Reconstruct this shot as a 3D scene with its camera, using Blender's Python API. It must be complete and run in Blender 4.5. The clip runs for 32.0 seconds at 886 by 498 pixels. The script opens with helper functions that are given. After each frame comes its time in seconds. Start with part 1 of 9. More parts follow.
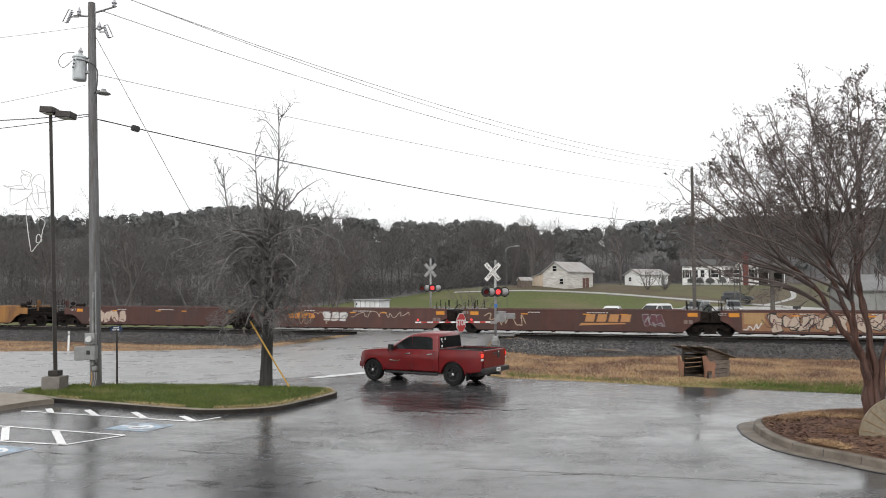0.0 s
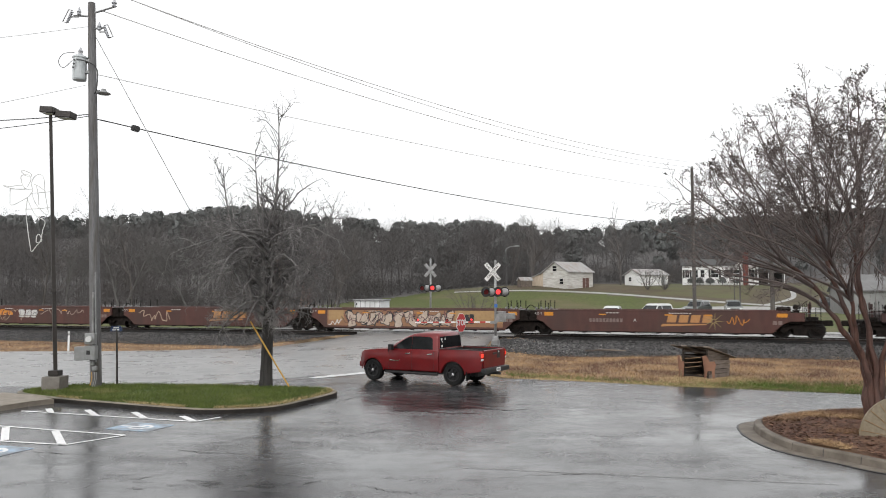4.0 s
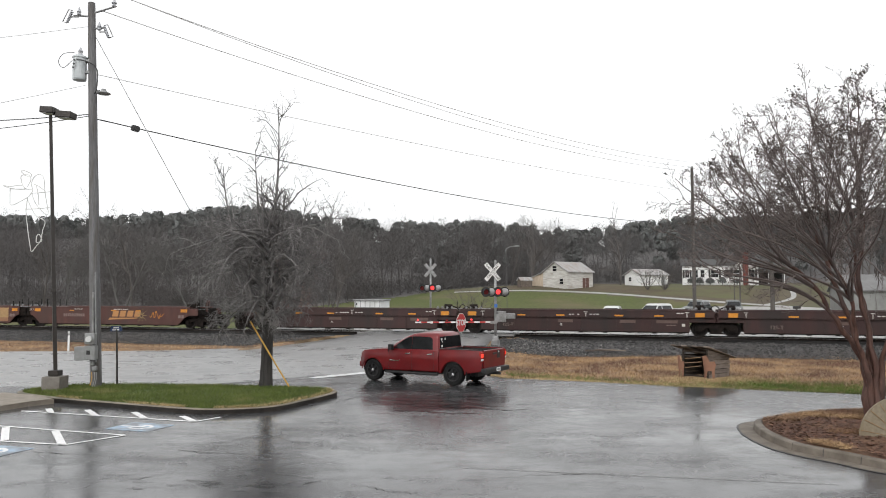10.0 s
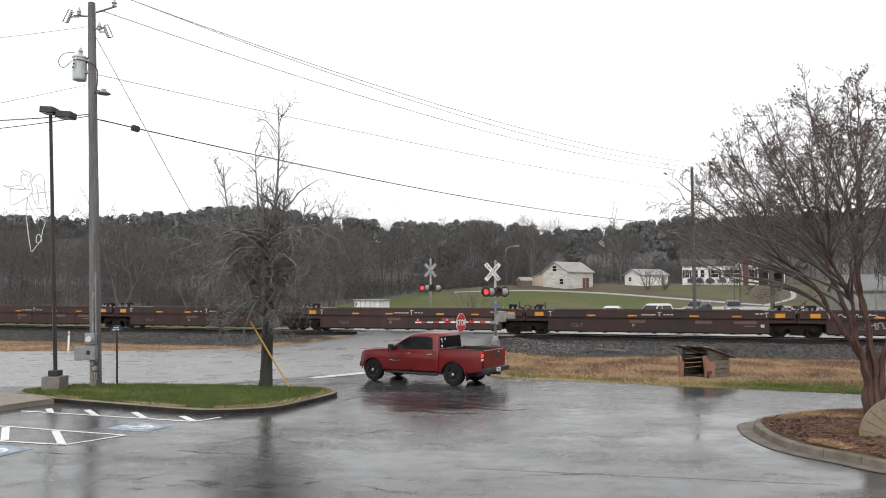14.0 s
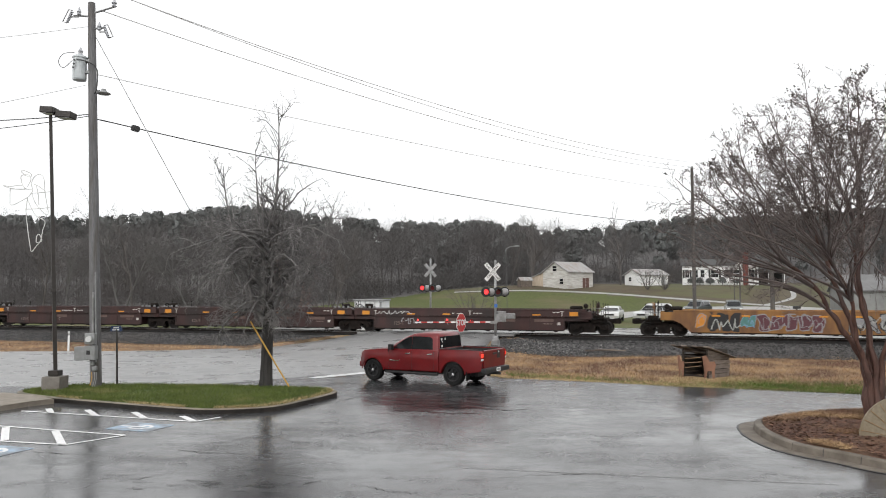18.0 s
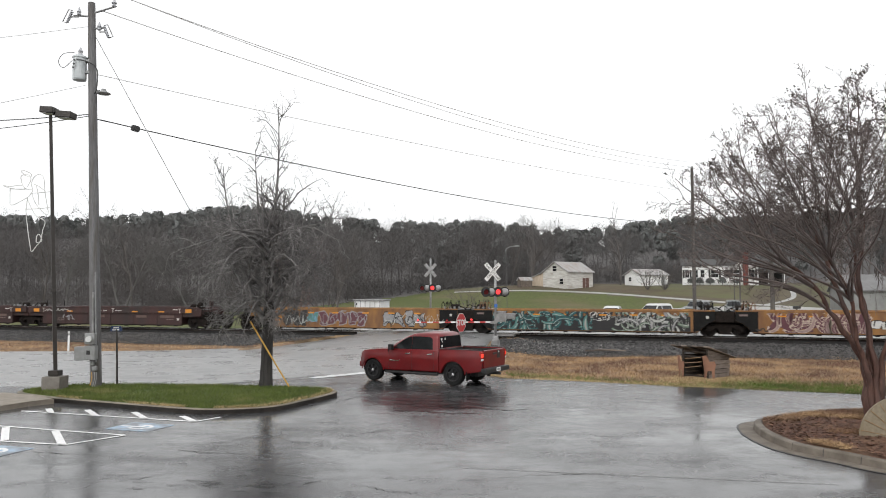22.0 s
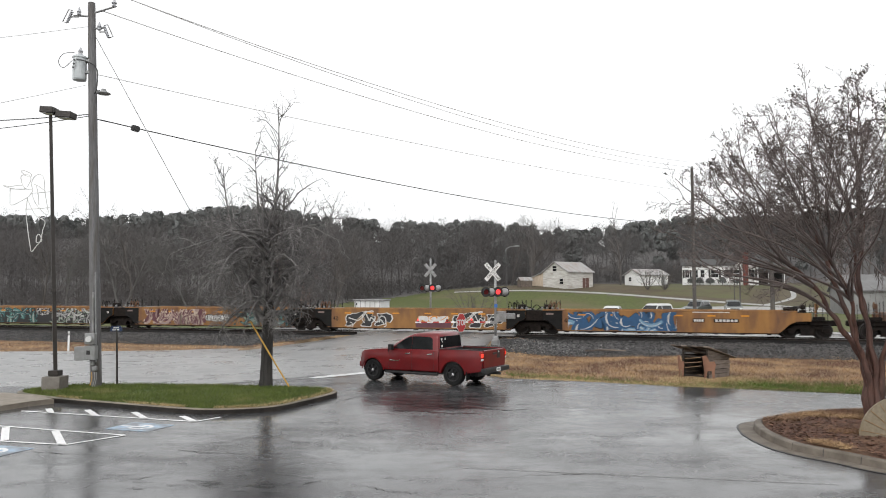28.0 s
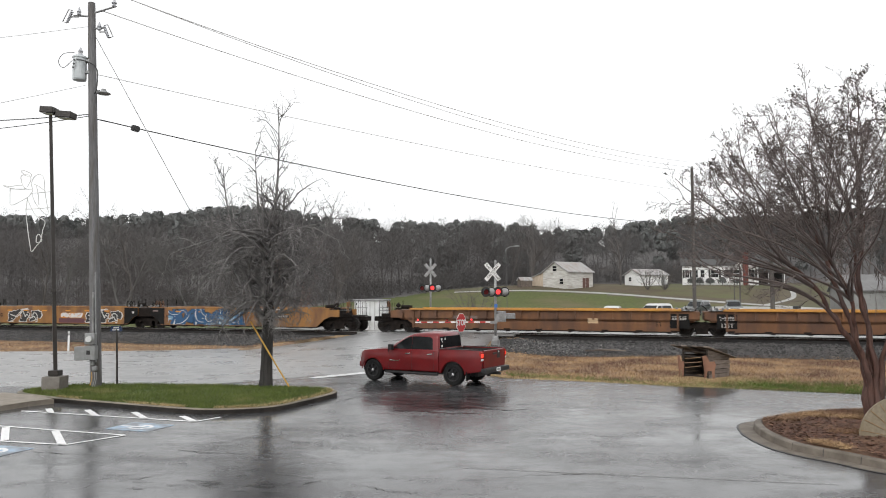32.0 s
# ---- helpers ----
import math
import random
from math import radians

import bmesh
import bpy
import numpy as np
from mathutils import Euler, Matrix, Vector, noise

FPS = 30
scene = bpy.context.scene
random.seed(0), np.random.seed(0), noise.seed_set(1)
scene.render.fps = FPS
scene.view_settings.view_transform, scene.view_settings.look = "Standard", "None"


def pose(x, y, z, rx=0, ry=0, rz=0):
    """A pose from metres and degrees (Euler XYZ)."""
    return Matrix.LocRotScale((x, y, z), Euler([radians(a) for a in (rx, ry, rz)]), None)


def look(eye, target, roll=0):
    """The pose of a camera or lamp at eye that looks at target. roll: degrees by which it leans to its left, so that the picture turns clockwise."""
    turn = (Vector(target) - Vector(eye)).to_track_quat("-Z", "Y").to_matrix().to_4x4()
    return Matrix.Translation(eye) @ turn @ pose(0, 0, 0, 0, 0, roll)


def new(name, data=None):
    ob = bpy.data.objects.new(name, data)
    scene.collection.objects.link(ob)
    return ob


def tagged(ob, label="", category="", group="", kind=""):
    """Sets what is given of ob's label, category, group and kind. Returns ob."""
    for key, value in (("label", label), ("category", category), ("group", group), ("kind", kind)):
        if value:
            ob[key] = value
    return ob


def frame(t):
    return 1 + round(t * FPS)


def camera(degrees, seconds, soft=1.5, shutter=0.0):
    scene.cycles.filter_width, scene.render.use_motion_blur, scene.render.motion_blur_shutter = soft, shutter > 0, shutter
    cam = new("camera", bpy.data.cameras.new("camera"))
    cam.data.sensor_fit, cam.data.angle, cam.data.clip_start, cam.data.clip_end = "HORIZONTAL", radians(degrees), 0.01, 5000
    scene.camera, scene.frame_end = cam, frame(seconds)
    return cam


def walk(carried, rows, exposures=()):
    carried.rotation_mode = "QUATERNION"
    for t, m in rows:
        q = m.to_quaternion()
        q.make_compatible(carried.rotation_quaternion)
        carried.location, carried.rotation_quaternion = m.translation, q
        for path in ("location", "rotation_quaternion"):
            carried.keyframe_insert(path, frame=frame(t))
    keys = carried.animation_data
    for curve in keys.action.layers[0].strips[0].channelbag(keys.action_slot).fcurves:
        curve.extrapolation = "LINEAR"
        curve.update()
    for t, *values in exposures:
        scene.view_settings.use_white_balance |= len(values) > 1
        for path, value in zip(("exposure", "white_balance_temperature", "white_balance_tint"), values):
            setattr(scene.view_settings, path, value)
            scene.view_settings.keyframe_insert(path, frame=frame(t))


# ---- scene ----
# The camera stands still on a tripod.
EYE = (0.0, 0.0, 3.33)
CAM_TILT = 3.52
cam = camera(62.18, 32.0, 1.0, 0.3)
walk(cam, [(0, pose(*EYE, 90 + CAM_TILT)), (32, pose(*EYE, 90 + CAM_TILT))])

# ---- sky and light: a bright overcast sky, one wide weak sun behind the clouds ----
world = bpy.data.worlds.new("overcast_sky")
scene.world = world
world.use_nodes = True
wn, wl = world.node_tree.nodes, world.node_tree.links
wn.clear()
w_out, w_bg = wn.new("ShaderNodeOutputWorld"), wn.new("ShaderNodeBackground")
sky = wn.new("ShaderNodeTexSky")
sky.sky_type, sky.sun_disc = "NISHITA", False
sky.sun_elevation, sky.sun_rotation = radians(38), radians(200)
sky.air_density, sky.dust_density = 1.0, 6.0
hsv = wn.new("ShaderNodeHueSaturation")
hsv.inputs["Saturation"].default_value = 0.15
hsv.inputs["Value"].default_value = 0.04
cloud_noise, cloud_ramp, cloud_mix = wn.new("ShaderNodeTexNoise"), wn.new("ShaderNodeValToRGB"), wn.new("ShaderNodeMixRGB")
cloud_noise.inputs["Scale"].default_value, cloud_noise.inputs["Detail"].default_value = 1.6, 3
cloud_ramp.color_ramp.elements[0].position, cloud_ramp.color_ramp.elements[1].position = 0.3, 0.75
cloud_ramp.color_ramp.elements[0].color = (0.71, 0.72, 0.73, 1)
cloud_ramp.color_ramp.elements[1].color = (0.9, 0.9, 0.9, 1)
cloud_mix.blend_type = "ADD"
cloud_mix.inputs[0].default_value = 1.0
wl.new(sky.outputs[0], hsv.inputs["Color"])
wl.new(cloud_noise.outputs[0], cloud_ramp.inputs[0])
wl.new(cloud_ramp.outputs[0], cloud_mix.inputs[1])
wl.new(hsv.outputs[0], cloud_mix.inputs[2])
wl.new(cloud_mix.outputs[0], w_bg.inputs[0])
w_bg.inputs[1].default_value = 1.25
wl.new(w_bg.outputs[0], w_out.inputs[0])

sun_data = bpy.data.lights.new("sun", "SUN")
sun_data.energy, sun_data.angle, sun_data.color = 0.6, radians(30), (1.0, 0.97, 0.93)
sun = new("sun", sun_data)
sun.matrix_basis = look((-10, -25, 30), (0, 5, 0))

# ---- materials ----
MATS = {}


def mat(name, c1, c2=None, rough=0.7, metal=0.0, scale=4.0, detail=6.0, bump=0.0, bump_scale=None, c3=None, c3_scale=0.4, c3_at=(0.45, 0.7), vary=0.0,
        spec=0.5, coat=0.0, emit=None, power=0.0, rough2=None, island=False, stretch=None):
    """A procedural surface: two colours mixed by noise, a third in large patches, bump, roughness that follows the noise."""
    if name in MATS:
        return MATS[name]
    m = bpy.data.materials.new(name)
    m.use_nodes = True
    nt = m.node_tree
    nd, lk = nt.nodes, nt.links
    b = nd["Principled BSDF"]
    b.inputs["Roughness"].default_value, b.inputs["Metallic"].default_value = rough, metal
    b.inputs["Specular IOR Level"].default_value = spec
    b.inputs["Coat Weight"].default_value = coat
    b.inputs["Coat Roughness"].default_value = 0.08
    co = nd.new("ShaderNodeTexCoord").outputs["Object"]
    if stretch:
        mp = nd.new("ShaderNodeMapping")
        mp.inputs["Scale"].default_value = stretch
        lk.new(co, mp.inputs[0])
        co = mp.outputs[0]
    n1 = nd.new("ShaderNodeTexNoise")
    n1.inputs["Scale"].default_value, n1.inputs["Detail"].default_value, n1.inputs["Roughness"].default_value = scale, detail, 0.65
    lk.new(co, n1.inputs["Vector"])
    r1 = nd.new("ShaderNodeValToRGB")
    r1.color_ramp.elements[0].position, r1.color_ramp.elements[1].position = 0.32, 0.68
    r1.color_ramp.elements[0].color = (*c1, 1)
    r1.color_ramp.elements[1].color = (*(c2 or c1), 1)
    lk.new(n1.outputs[0], r1.inputs[0])
    col = r1.outputs[0]
    if c3:
        n2 = nd.new("ShaderNodeTexNoise")
        n2.inputs["Scale"].default_value, n2.inputs["Detail"].default_value = c3_scale, 4
        lk.new(co, n2.inputs["Vector"])
        r2 = nd.new("ShaderNodeValToRGB")
        r2.color_ramp.elements[0].position, r2.color_ramp.elements[1].position = c3_at
        lk.new(n2.outputs[0], r2.inputs[0])
        mx = nd.new("ShaderNodeMixRGB")
        lk.new(r2.outputs[0], mx.inputs[0])
        lk.new(col, mx.inputs[1])
        mx.inputs[2].default_value = (*c3, 1)
        col = mx.outputs[0]
        if rough2 is not None:
            mr = nd.new("ShaderNodeMapRange")
            mr.inputs[3].default_value, mr.inputs[4].default_value = rough, rough2
            lk.new(r2.outputs[0], mr.inputs[0])
            lk.new(mr.outputs[0], b.inputs["Roughness"])
    if vary:
        rnd = nd.new("ShaderNodeNewGeometry").outputs["Random Per Island"] if island else nd.new("ShaderNodeObjectInfo").outputs["Random"]
        mr = nd.new("ShaderNodeMapRange")
        mr.inputs[3].default_value, mr.inputs[4].default_value = 1 - vary, 1 + vary
        lk.new(rnd, mr.inputs[0])
        hs = nd.new("ShaderNodeHueSaturation")
        lk.new(mr.outputs[0], hs.inputs["Value"])
        lk.new(col, hs.inputs["Color"])
        col = hs.outputs[0]
    lk.new(col, b.inputs["Base Color"])
    if bump:
        bp = nd.new("ShaderNodeBump")
        bp.inputs["Strength"].default_value = min(1.0, bump)
        bp.inputs["Distance"].default_value = 0.03
        if bump_scale:
            n3 = nd.new("ShaderNodeTexNoise")
            n3.inputs["Scale"].default_value, n3.inputs["Detail"].default_value = bump_scale, 5
            lk.new(co, n3.inputs["Vector"])
            lk.new(n3.outputs[0], bp.inputs["Height"])
        else:
            lk.new(n1.outputs[0], bp.inputs["Height"])
        lk.new(bp.outputs[0], b.inputs["Normal"])
    if emit:
        b.inputs["Emission Color"].default_value = (*emit, 1)
        b.inputs["Emission Strength"].default_value = power
    MATS[name] = m
    return m


def wet_asphalt(name, dark, light, wet_lo=0.04, wet_hi=0.42, patch=0.22, seams=True, dull=0.05, ripple=0.0):
    """Asphalt with puddled, mirror-like patches and duller damp ones, cracks and grain."""
    m = bpy.data.materials.new(name)
    m.use_nodes = True
    nd, lk = m.node_tree.nodes, m.node_tree.links
    b = nd["Principled BSDF"]
    co = nd.new("ShaderNodeTexCoord").outputs["Object"]

    def noise_ramp(scale, detail, lo, hi, c0, c1, stretch=(1, 1, 1)):
        mp, n, r = nd.new("ShaderNodeMapping"), nd.new("ShaderNodeTexNoise"), nd.new("ShaderNodeValToRGB")
        mp.inputs["Scale"].default_value = stretch
        n.inputs["Scale"].default_value, n.inputs["Detail"].default_value, n.inputs["Roughness"].default_value = scale, detail, 0.72
        r.color_ramp.elements[0].position, r.color_ramp.elements[1].position = lo, hi
        r.color_ramp.elements[0].color, r.color_ramp.elements[1].color = (*c0, 1), (*c1, 1)
        lk.new(co, mp.inputs[0])
        lk.new(mp.outputs[0], n.inputs["Vector"])
        lk.new(n.outputs[0], r.inputs[0])
        return n, r
    n1, base = noise_ramp(0.9, 8, 0.3, 0.7, dark, light)
    n2, grain = noise_ramp(55, 3, 0.3, 0.7, (0.75,) * 3, (1.15,) * 3)
    n3, wet = noise_ramp(patch, 12, 0.36, 0.62, (wet_lo,) * 3, (wet_hi,) * 3, (1.0, 1.7, 1.0))
    mul = nd.new("ShaderNodeMixRGB")
    mul.blend_type = "MULTIPLY"
    mul.inputs[0].default_value = 1
    lk.new(base.outputs[0], mul.inputs[1])
    lk.new(grain.outputs[0], mul.inputs[2])
    col = mul.outputs[0]
    if seams:
        mp = nd.new("ShaderNodeMapping")
        mp.inputs["Scale"].default_value = (0.16, 0.3, 1)
        mp.inputs["Rotation"].default_value = (0, 0, 0.5)
        vo = nd.new("ShaderNodeTexVoronoi")
        vo.feature = "DISTANCE_TO_EDGE"
        nz = nd.new("ShaderNodeTexNoise")
        nz.inputs["Scale"].default_value = 1.3
        ad = nd.new("ShaderNodeVectorMath")
        ad.operation = "MULTIPLY_ADD"
        ad.inputs[1].default_value = (1.2, 1.2, 0)
        lk.new(co, nz.inputs["Vector"])
        lk.new(nz.outputs["Color"], ad.inputs[0])
        lk.new(co, ad.inputs[2])
        lk.new(ad.outputs[0], mp.inputs[0])
        lk.new(mp.outputs[0], vo.inputs["Vector"])
        vr = nd.new("ShaderNodeValToRGB")
        vr.color_ramp.elements[0].position, vr.color_ramp.elements[1].position = 0.0, 0.006
        vr.color_ramp.elements[0].color, vr.color_ramp.elements[1].color = (0.35, 0.35, 0.35, 1), (1, 1, 1, 1)
        lk.new(vo.outputs["Distance"], vr.inputs[0])
        m2 = nd.new("ShaderNodeMixRGB")
        m2.blend_type = "MULTIPLY"
        m2.inputs[0].default_value = 1
        lk.new(col, m2.inputs[1])
        lk.new(vr.outputs[0], m2.inputs[2])
        col = m2.outputs[0]
    lk.new(col, b.inputs["Base Color"])
    n4, dry = noise_ramp(0.9, 8, 0.5, 0.66, (0,) * 3, (1,) * 3, (0.8, 1.3, 1.0))
    n5, fine = noise_ramp(3.0, 6, 0.45, 0.65, (0,) * 3, (1,) * 3)
    mxa, mxb = nd.new("ShaderNodeMath"), nd.new("ShaderNodeMath")
    mxa.operation = mxb.operation = "MULTIPLY_ADD"
    mxa.inputs[1].default_value, mxb.inputs[1].default_value = dull, dull * 0.5
    lk.new(dry.outputs[0], mxa.inputs[0])
    lk.new(wet.outputs[0], mxa.inputs[2])
    lk.new(fine.outputs[0], mxb.inputs[0])
    lk.new(mxa.outputs[0], mxb.inputs[2])
    lk.new(mxb.outputs[0], b.inputs["Roughness"])
    bp = nd.new("ShaderNodeBump")
    bp.inputs["Distance"].default_value = 0.004
    st = nd.new("ShaderNodeMapRange")
    st.inputs[1].default_value, st.inputs[2].default_value, st.inputs[3].default_value, st.inputs[4].default_value = wet_lo, wet_hi, 0.02, 0.5
    lk.new(wet.outputs[0], st.inputs[0])
    lk.new(st.outputs[0], bp.inputs["Strength"])
    lk.new(n2.outputs[0], bp.inputs["Height"])
    lk.new(bp.outputs[0], b.inputs["Normal"])
    if ripple:
        n6, _ = noise_ramp(1.6, 5, 0.3, 0.7, (0,) * 3, (1,) * 3, (0.7, 1.6, 1.0))
        b2 = nd.new("ShaderNodeBump")
        b2.inputs["Distance"].default_value = ripple
        lk.new(n6.outputs[0], b2.inputs["Height"])
        lk.new(bp.outputs[0], b2.inputs["Normal"])
        lk.new(b2.outputs[0], b.inputs["Normal"])
    b.inputs["Specular IOR Level"].default_value = 0.5
    MATS[name] = m
    return m


M_ASPHALT = wet_asphalt("wet_asphalt", (0.034, 0.035, 0.037), (0.076, 0.076, 0.079), 0.07, 0.26, dull=0.12, ripple=0.0035)
# light grey of worn asphalt, raised further with sky sheen in the colour
M_ROAD = wet_asphalt("wet_road_asphalt", (0.19, 0.19, 0.19), (0.27, 0.27, 0.27), 0.2, 0.4, 0.35)
M_SOIL = mat("dead_grass_soil", (0.15, 0.09, 0.058), (0.27, 0.185, 0.11), 0.95, scale=2.2, bump=0.6, bump_scale=18, c3=(0.26, 0.19, 0.1), c3_scale=0.35)
M_FIELD = mat("meadow_grass", (0.036, 0.05, 0.005), (0.08, 0.094, 0.013), 0.95, scale=2.2, c3=(0.1, 0.082, 0.033), c3_scale=0.13, c3_at=(0.45, 0.72), bump=0.4, bump_scale=6)
# woods floor: pale grey, with the distant haze put into the colour
M_WOODFLOOR = mat("hazed_leaf_litter", (0.085, 0.08, 0.079), (0.11, 0.104, 0.102), 0.95, scale=0.5)
M_LAWN = mat("lawn_blades", (0.06, 0.09, 0.014), (0.12, 0.15, 0.03), 0.85, scale=1.2, c3=(0.23, 0.2, 0.08), c3_scale=0.6, c3_at=(0.6, 0.82), vary=0.35, island=True)
M_STRAW = mat("straw_blades", (0.28, 0.165, 0.088), (0.5, 0.35, 0.19), 0.9, scale=1.1, c3=(0.14, 0.072, 0.05), c3_scale=0.35, c3_at=(0.43, 0.58), vary=0.35, island=True)
M_STRAW2 = mat("pale_straw_blades", (0.42, 0.31, 0.16), (0.58, 0.45, 0.26), 0.9, scale=0.8, vary=0.3, island=True)
M_EDGEGRASS = mat("verge_grass_blades", (0.07, 0.125, 0.02), (0.13, 0.2, 0.035), 0.9, scale=1.0, c3=(0.3, 0.24, 0.11), c3_scale=0.4, c3_at=(0.6, 0.75), vary=0.3, island=True)
M_MULCH = mat("bark_mulch", (0.08, 0.04, 0.027), (0.17, 0.09, 0.06), 0.95, scale=9, bump=0.8, c3=(0.2, 0.12, 0.07), c3_scale=0.5, vary=0.4, island=True)
M_BALLAST = mat("ballast_stone", (0.013, 0.0125, 0.0125), (0.088, 0.085, 0.084), 0.75, scale=7, bump=0.9, bump_scale=14, vary=0.8, island=True, c3=(0.05, 0.045, 0.042), c3_scale=0.25)
M_CONC = mat("concrete_kerb", (0.115, 0.097, 0.078), (0.2, 0.172, 0.14), 0.7, scale=3, bump=0.3, bump_scale=40, c3=(0.075, 0.058, 0.042), c3_scale=1.1, c3_at=(0.45, 0.72))
M_CONC2 = mat("grey_concrete", (0.3, 0.28, 0.25), (0.44, 0.42, 0.39), 0.85, scale=4, bump=0.3, bump_scale=40, c3=(0.17, 0.155, 0.14), c3_scale=1.6)
M_PAINTW = mat("road_paint_white", (0.62, 0.62, 0.62), (0.82, 0.82, 0.82), 0.4, scale=9, c3=(0.25, 0.25, 0.25), c3_scale=5, c3_at=(0.6, 0.8))
M_PAINTB = mat("road_paint_blue", (0.22, 0.33, 0.46), (0.34, 0.46, 0.58), 0.35, scale=6, c3=(0.1, 0.115, 0.135), c3_scale=2.2, c3_at=(0.4, 0.6))
# near-black: the shade on the rail's web is put into the colour
M_RAIL = mat("rail_steel", (0.012, 0.009, 0.008), (0.026, 0.02, 0.017), 0.8, 0.0, scale=6)
M_RAILTOP = mat("rail_head_polished", (0.55, 0.55, 0.56), (0.7, 0.7, 0.7), 0.28, 1.0, scale=8)
M_TIE = mat("creosoted_tie", (0.03, 0.024, 0.02), (0.07, 0.055, 0.045), 0.9, scale=8, bump=0.5, vary=0.3)

# ---- mesh helpers ----


def part(name, bm, material, parent=None, label="", smooth=False, m=None, sharp=None):
    """Links a bmesh as one mesh object, under a thing where one is given."""
    me = bpy.data.meshes.new(name)
    bmesh.ops.recalc_face_normals(bm, faces=bm.faces[:])
    bm.to_mesh(me)
    bm.free()
    for k in (material if isinstance(material, (list, tuple)) else [material]):
        me.materials.append(k)
    if smooth:
        me.polygons.foreach_set("use_smooth", [True] * len(me.polygons))
    if sharp:
        me.polygons.foreach_set("use_smooth", [True] * len(me.polygons))
        me.set_sharp_from_angle(angle=radians(sharp))
    ob = new(name, me)
    if parent is not None:
        ob.parent = parent
    if m is not None:
        ob.matrix_basis = m
    if label:
        tagged(ob, label)
    return ob


def raw(name, verts, faces, material, parent=None, label="", m=None):
    me = bpy.data.meshes.new(name)
    me.from_pydata(verts, [], faces)
    me.materials.append(material)
    ob = new(name, me)
    if parent is not None:
        ob.parent = parent
    if m is not None:
        ob.matrix_basis = m
    if label:
        tagged(ob, label)
    return ob


def empty(name, m, label, category, group="", kind=""):
    ob = new(name)
    ob.matrix_basis = m
    return tagged(ob, label, category, group, kind)


def B():
    return bmesh.new()


def box(bm, x0, x1, y0, y1, z0, z1, bevel=0.0, seg=1):
    r = bmesh.ops.create_cube(bm, size=1.0)
    vs = r["verts"]
    for v in vs:
        v.co = Vector(((x0 + x1) / 2 + v.co.x * (x1 - x0), (y0 + y1) / 2 + v.co.y * (y1 - y0), (z0 + z1) / 2 + v.co.z * (z1 - z0)))
    if bevel:
        es = list({e for v in vs for e in v.link_edges})
        bmesh.ops.bevel(bm, geom=es, offset=bevel, segments=seg, affect="EDGES", profile=0.7)
    return bm


def tube(bm, p0, p1, r0, r1=None, n=8, cap=True):
    p0, p1 = Vector(p0), Vector(p1)
    r1 = r0 if r1 is None else r1
    d = (p1 - p0)
    q = d.to_track_quat("Z", "Y")
    a, b = [], []
    for i in range(n):
        t = 2 * math.pi * i / n
        o = q @ Vector((math.cos(t), math.sin(t), 0))
        a.append(bm.verts.new(p0 + o * r0))
        b.append(bm.verts.new(p1 + o * r1))
    for i in range(n):
        bm.faces.new((a[i], a[(i + 1) % n], b[(i + 1) % n], b[i]))
    if cap:
        bm.faces.new(a[::-1])
        bm.faces.new(b)
    return bm


def pipe(bm, pts, r, n=6):
    """A round line through the points, in one piece."""
    P = [Vector(p) for p in pts]
    P = [p for i, p in enumerate(P) if i == 0 or (p - P[i - 1]).length > 1e-5]
    rings, a = [], None
    for i, p in enumerate(P):
        d = (P[min(i + 1, len(P) - 1)] - P[max(i - 1, 0)]).normalized()
        if a is None:
            a = d.orthogonal().normalized()
        a = (a - d * a.dot(d)).normalized()
        b = d.cross(a)
        rings.append([p + (a * math.cos(2 * math.pi * k / n) + b * math.sin(2 * math.pi * k / n)) * r for k in range(n)])
    return loft(bm, rings)


def lathe(bm, prof, n=16, axis="Z", at=(0, 0, 0), caps=True):
    """Turns a profile of (radius, height) about an axis."""
    at = Vector(at)
    rings = []
    for r, h in prof:
        ring = []
        for i in range(n):
            t = 2 * math.pi * i / n
            c, s = r * math.cos(t), r * math.sin(t)
            p = {"Z": (c, s, h), "Y": (c, h, s), "X": (h, c, s)}[axis]
            ring.append(bm.verts.new(at + Vector(p)))
        rings.append(ring)
    for a, b in zip(rings, rings[1:]):
        for i in range(n):
            bm.faces.new((a[i], a[(i + 1) % n], b[(i + 1) % n], b[i]))
    if caps:
        bm.faces.new(rings[0][::-1])
        bm.faces.new(rings[-1])
    return bm


def slab(bm, pts, z0, z1, plane="XY"):
    """Extrudes a polygon; plane XY: along z, XZ: along y, YZ: along x."""
    def at(p, h):
        return {"XY": (p[0], p[1], h), "XZ": (p[0], h, p[1]), "YZ": (h, p[0], p[1])}[plane]
    a = [bm.verts.new(at(p, z0)) for p in pts]
    b = [bm.verts.new(at(p, z1)) for p in pts]
    n = len(pts)
    for i in range(n):
        bm.faces.new((a[i], a[(i + 1) % n], b[(i + 1) % n], b[i]))
    bm.faces.new(a[::-1])
    bm.faces.new(b)
    return bm


def loft(bm, rings, closed=True, caps=True):
    rs = [[bm.verts.new(p) for p in r] for r in rings]
    n = len(rs[0])
    for a, b in zip(rs, rs[1:]):
        for i in range(n if closed else n - 1):
            bm.faces.new((a[i], a[(i + 1) % n], b[(i + 1) % n], b[i]))
    if caps and closed:
        bm.faces.new(rs[0][::-1])
        bm.faces.new(rs[-1])
    return bm


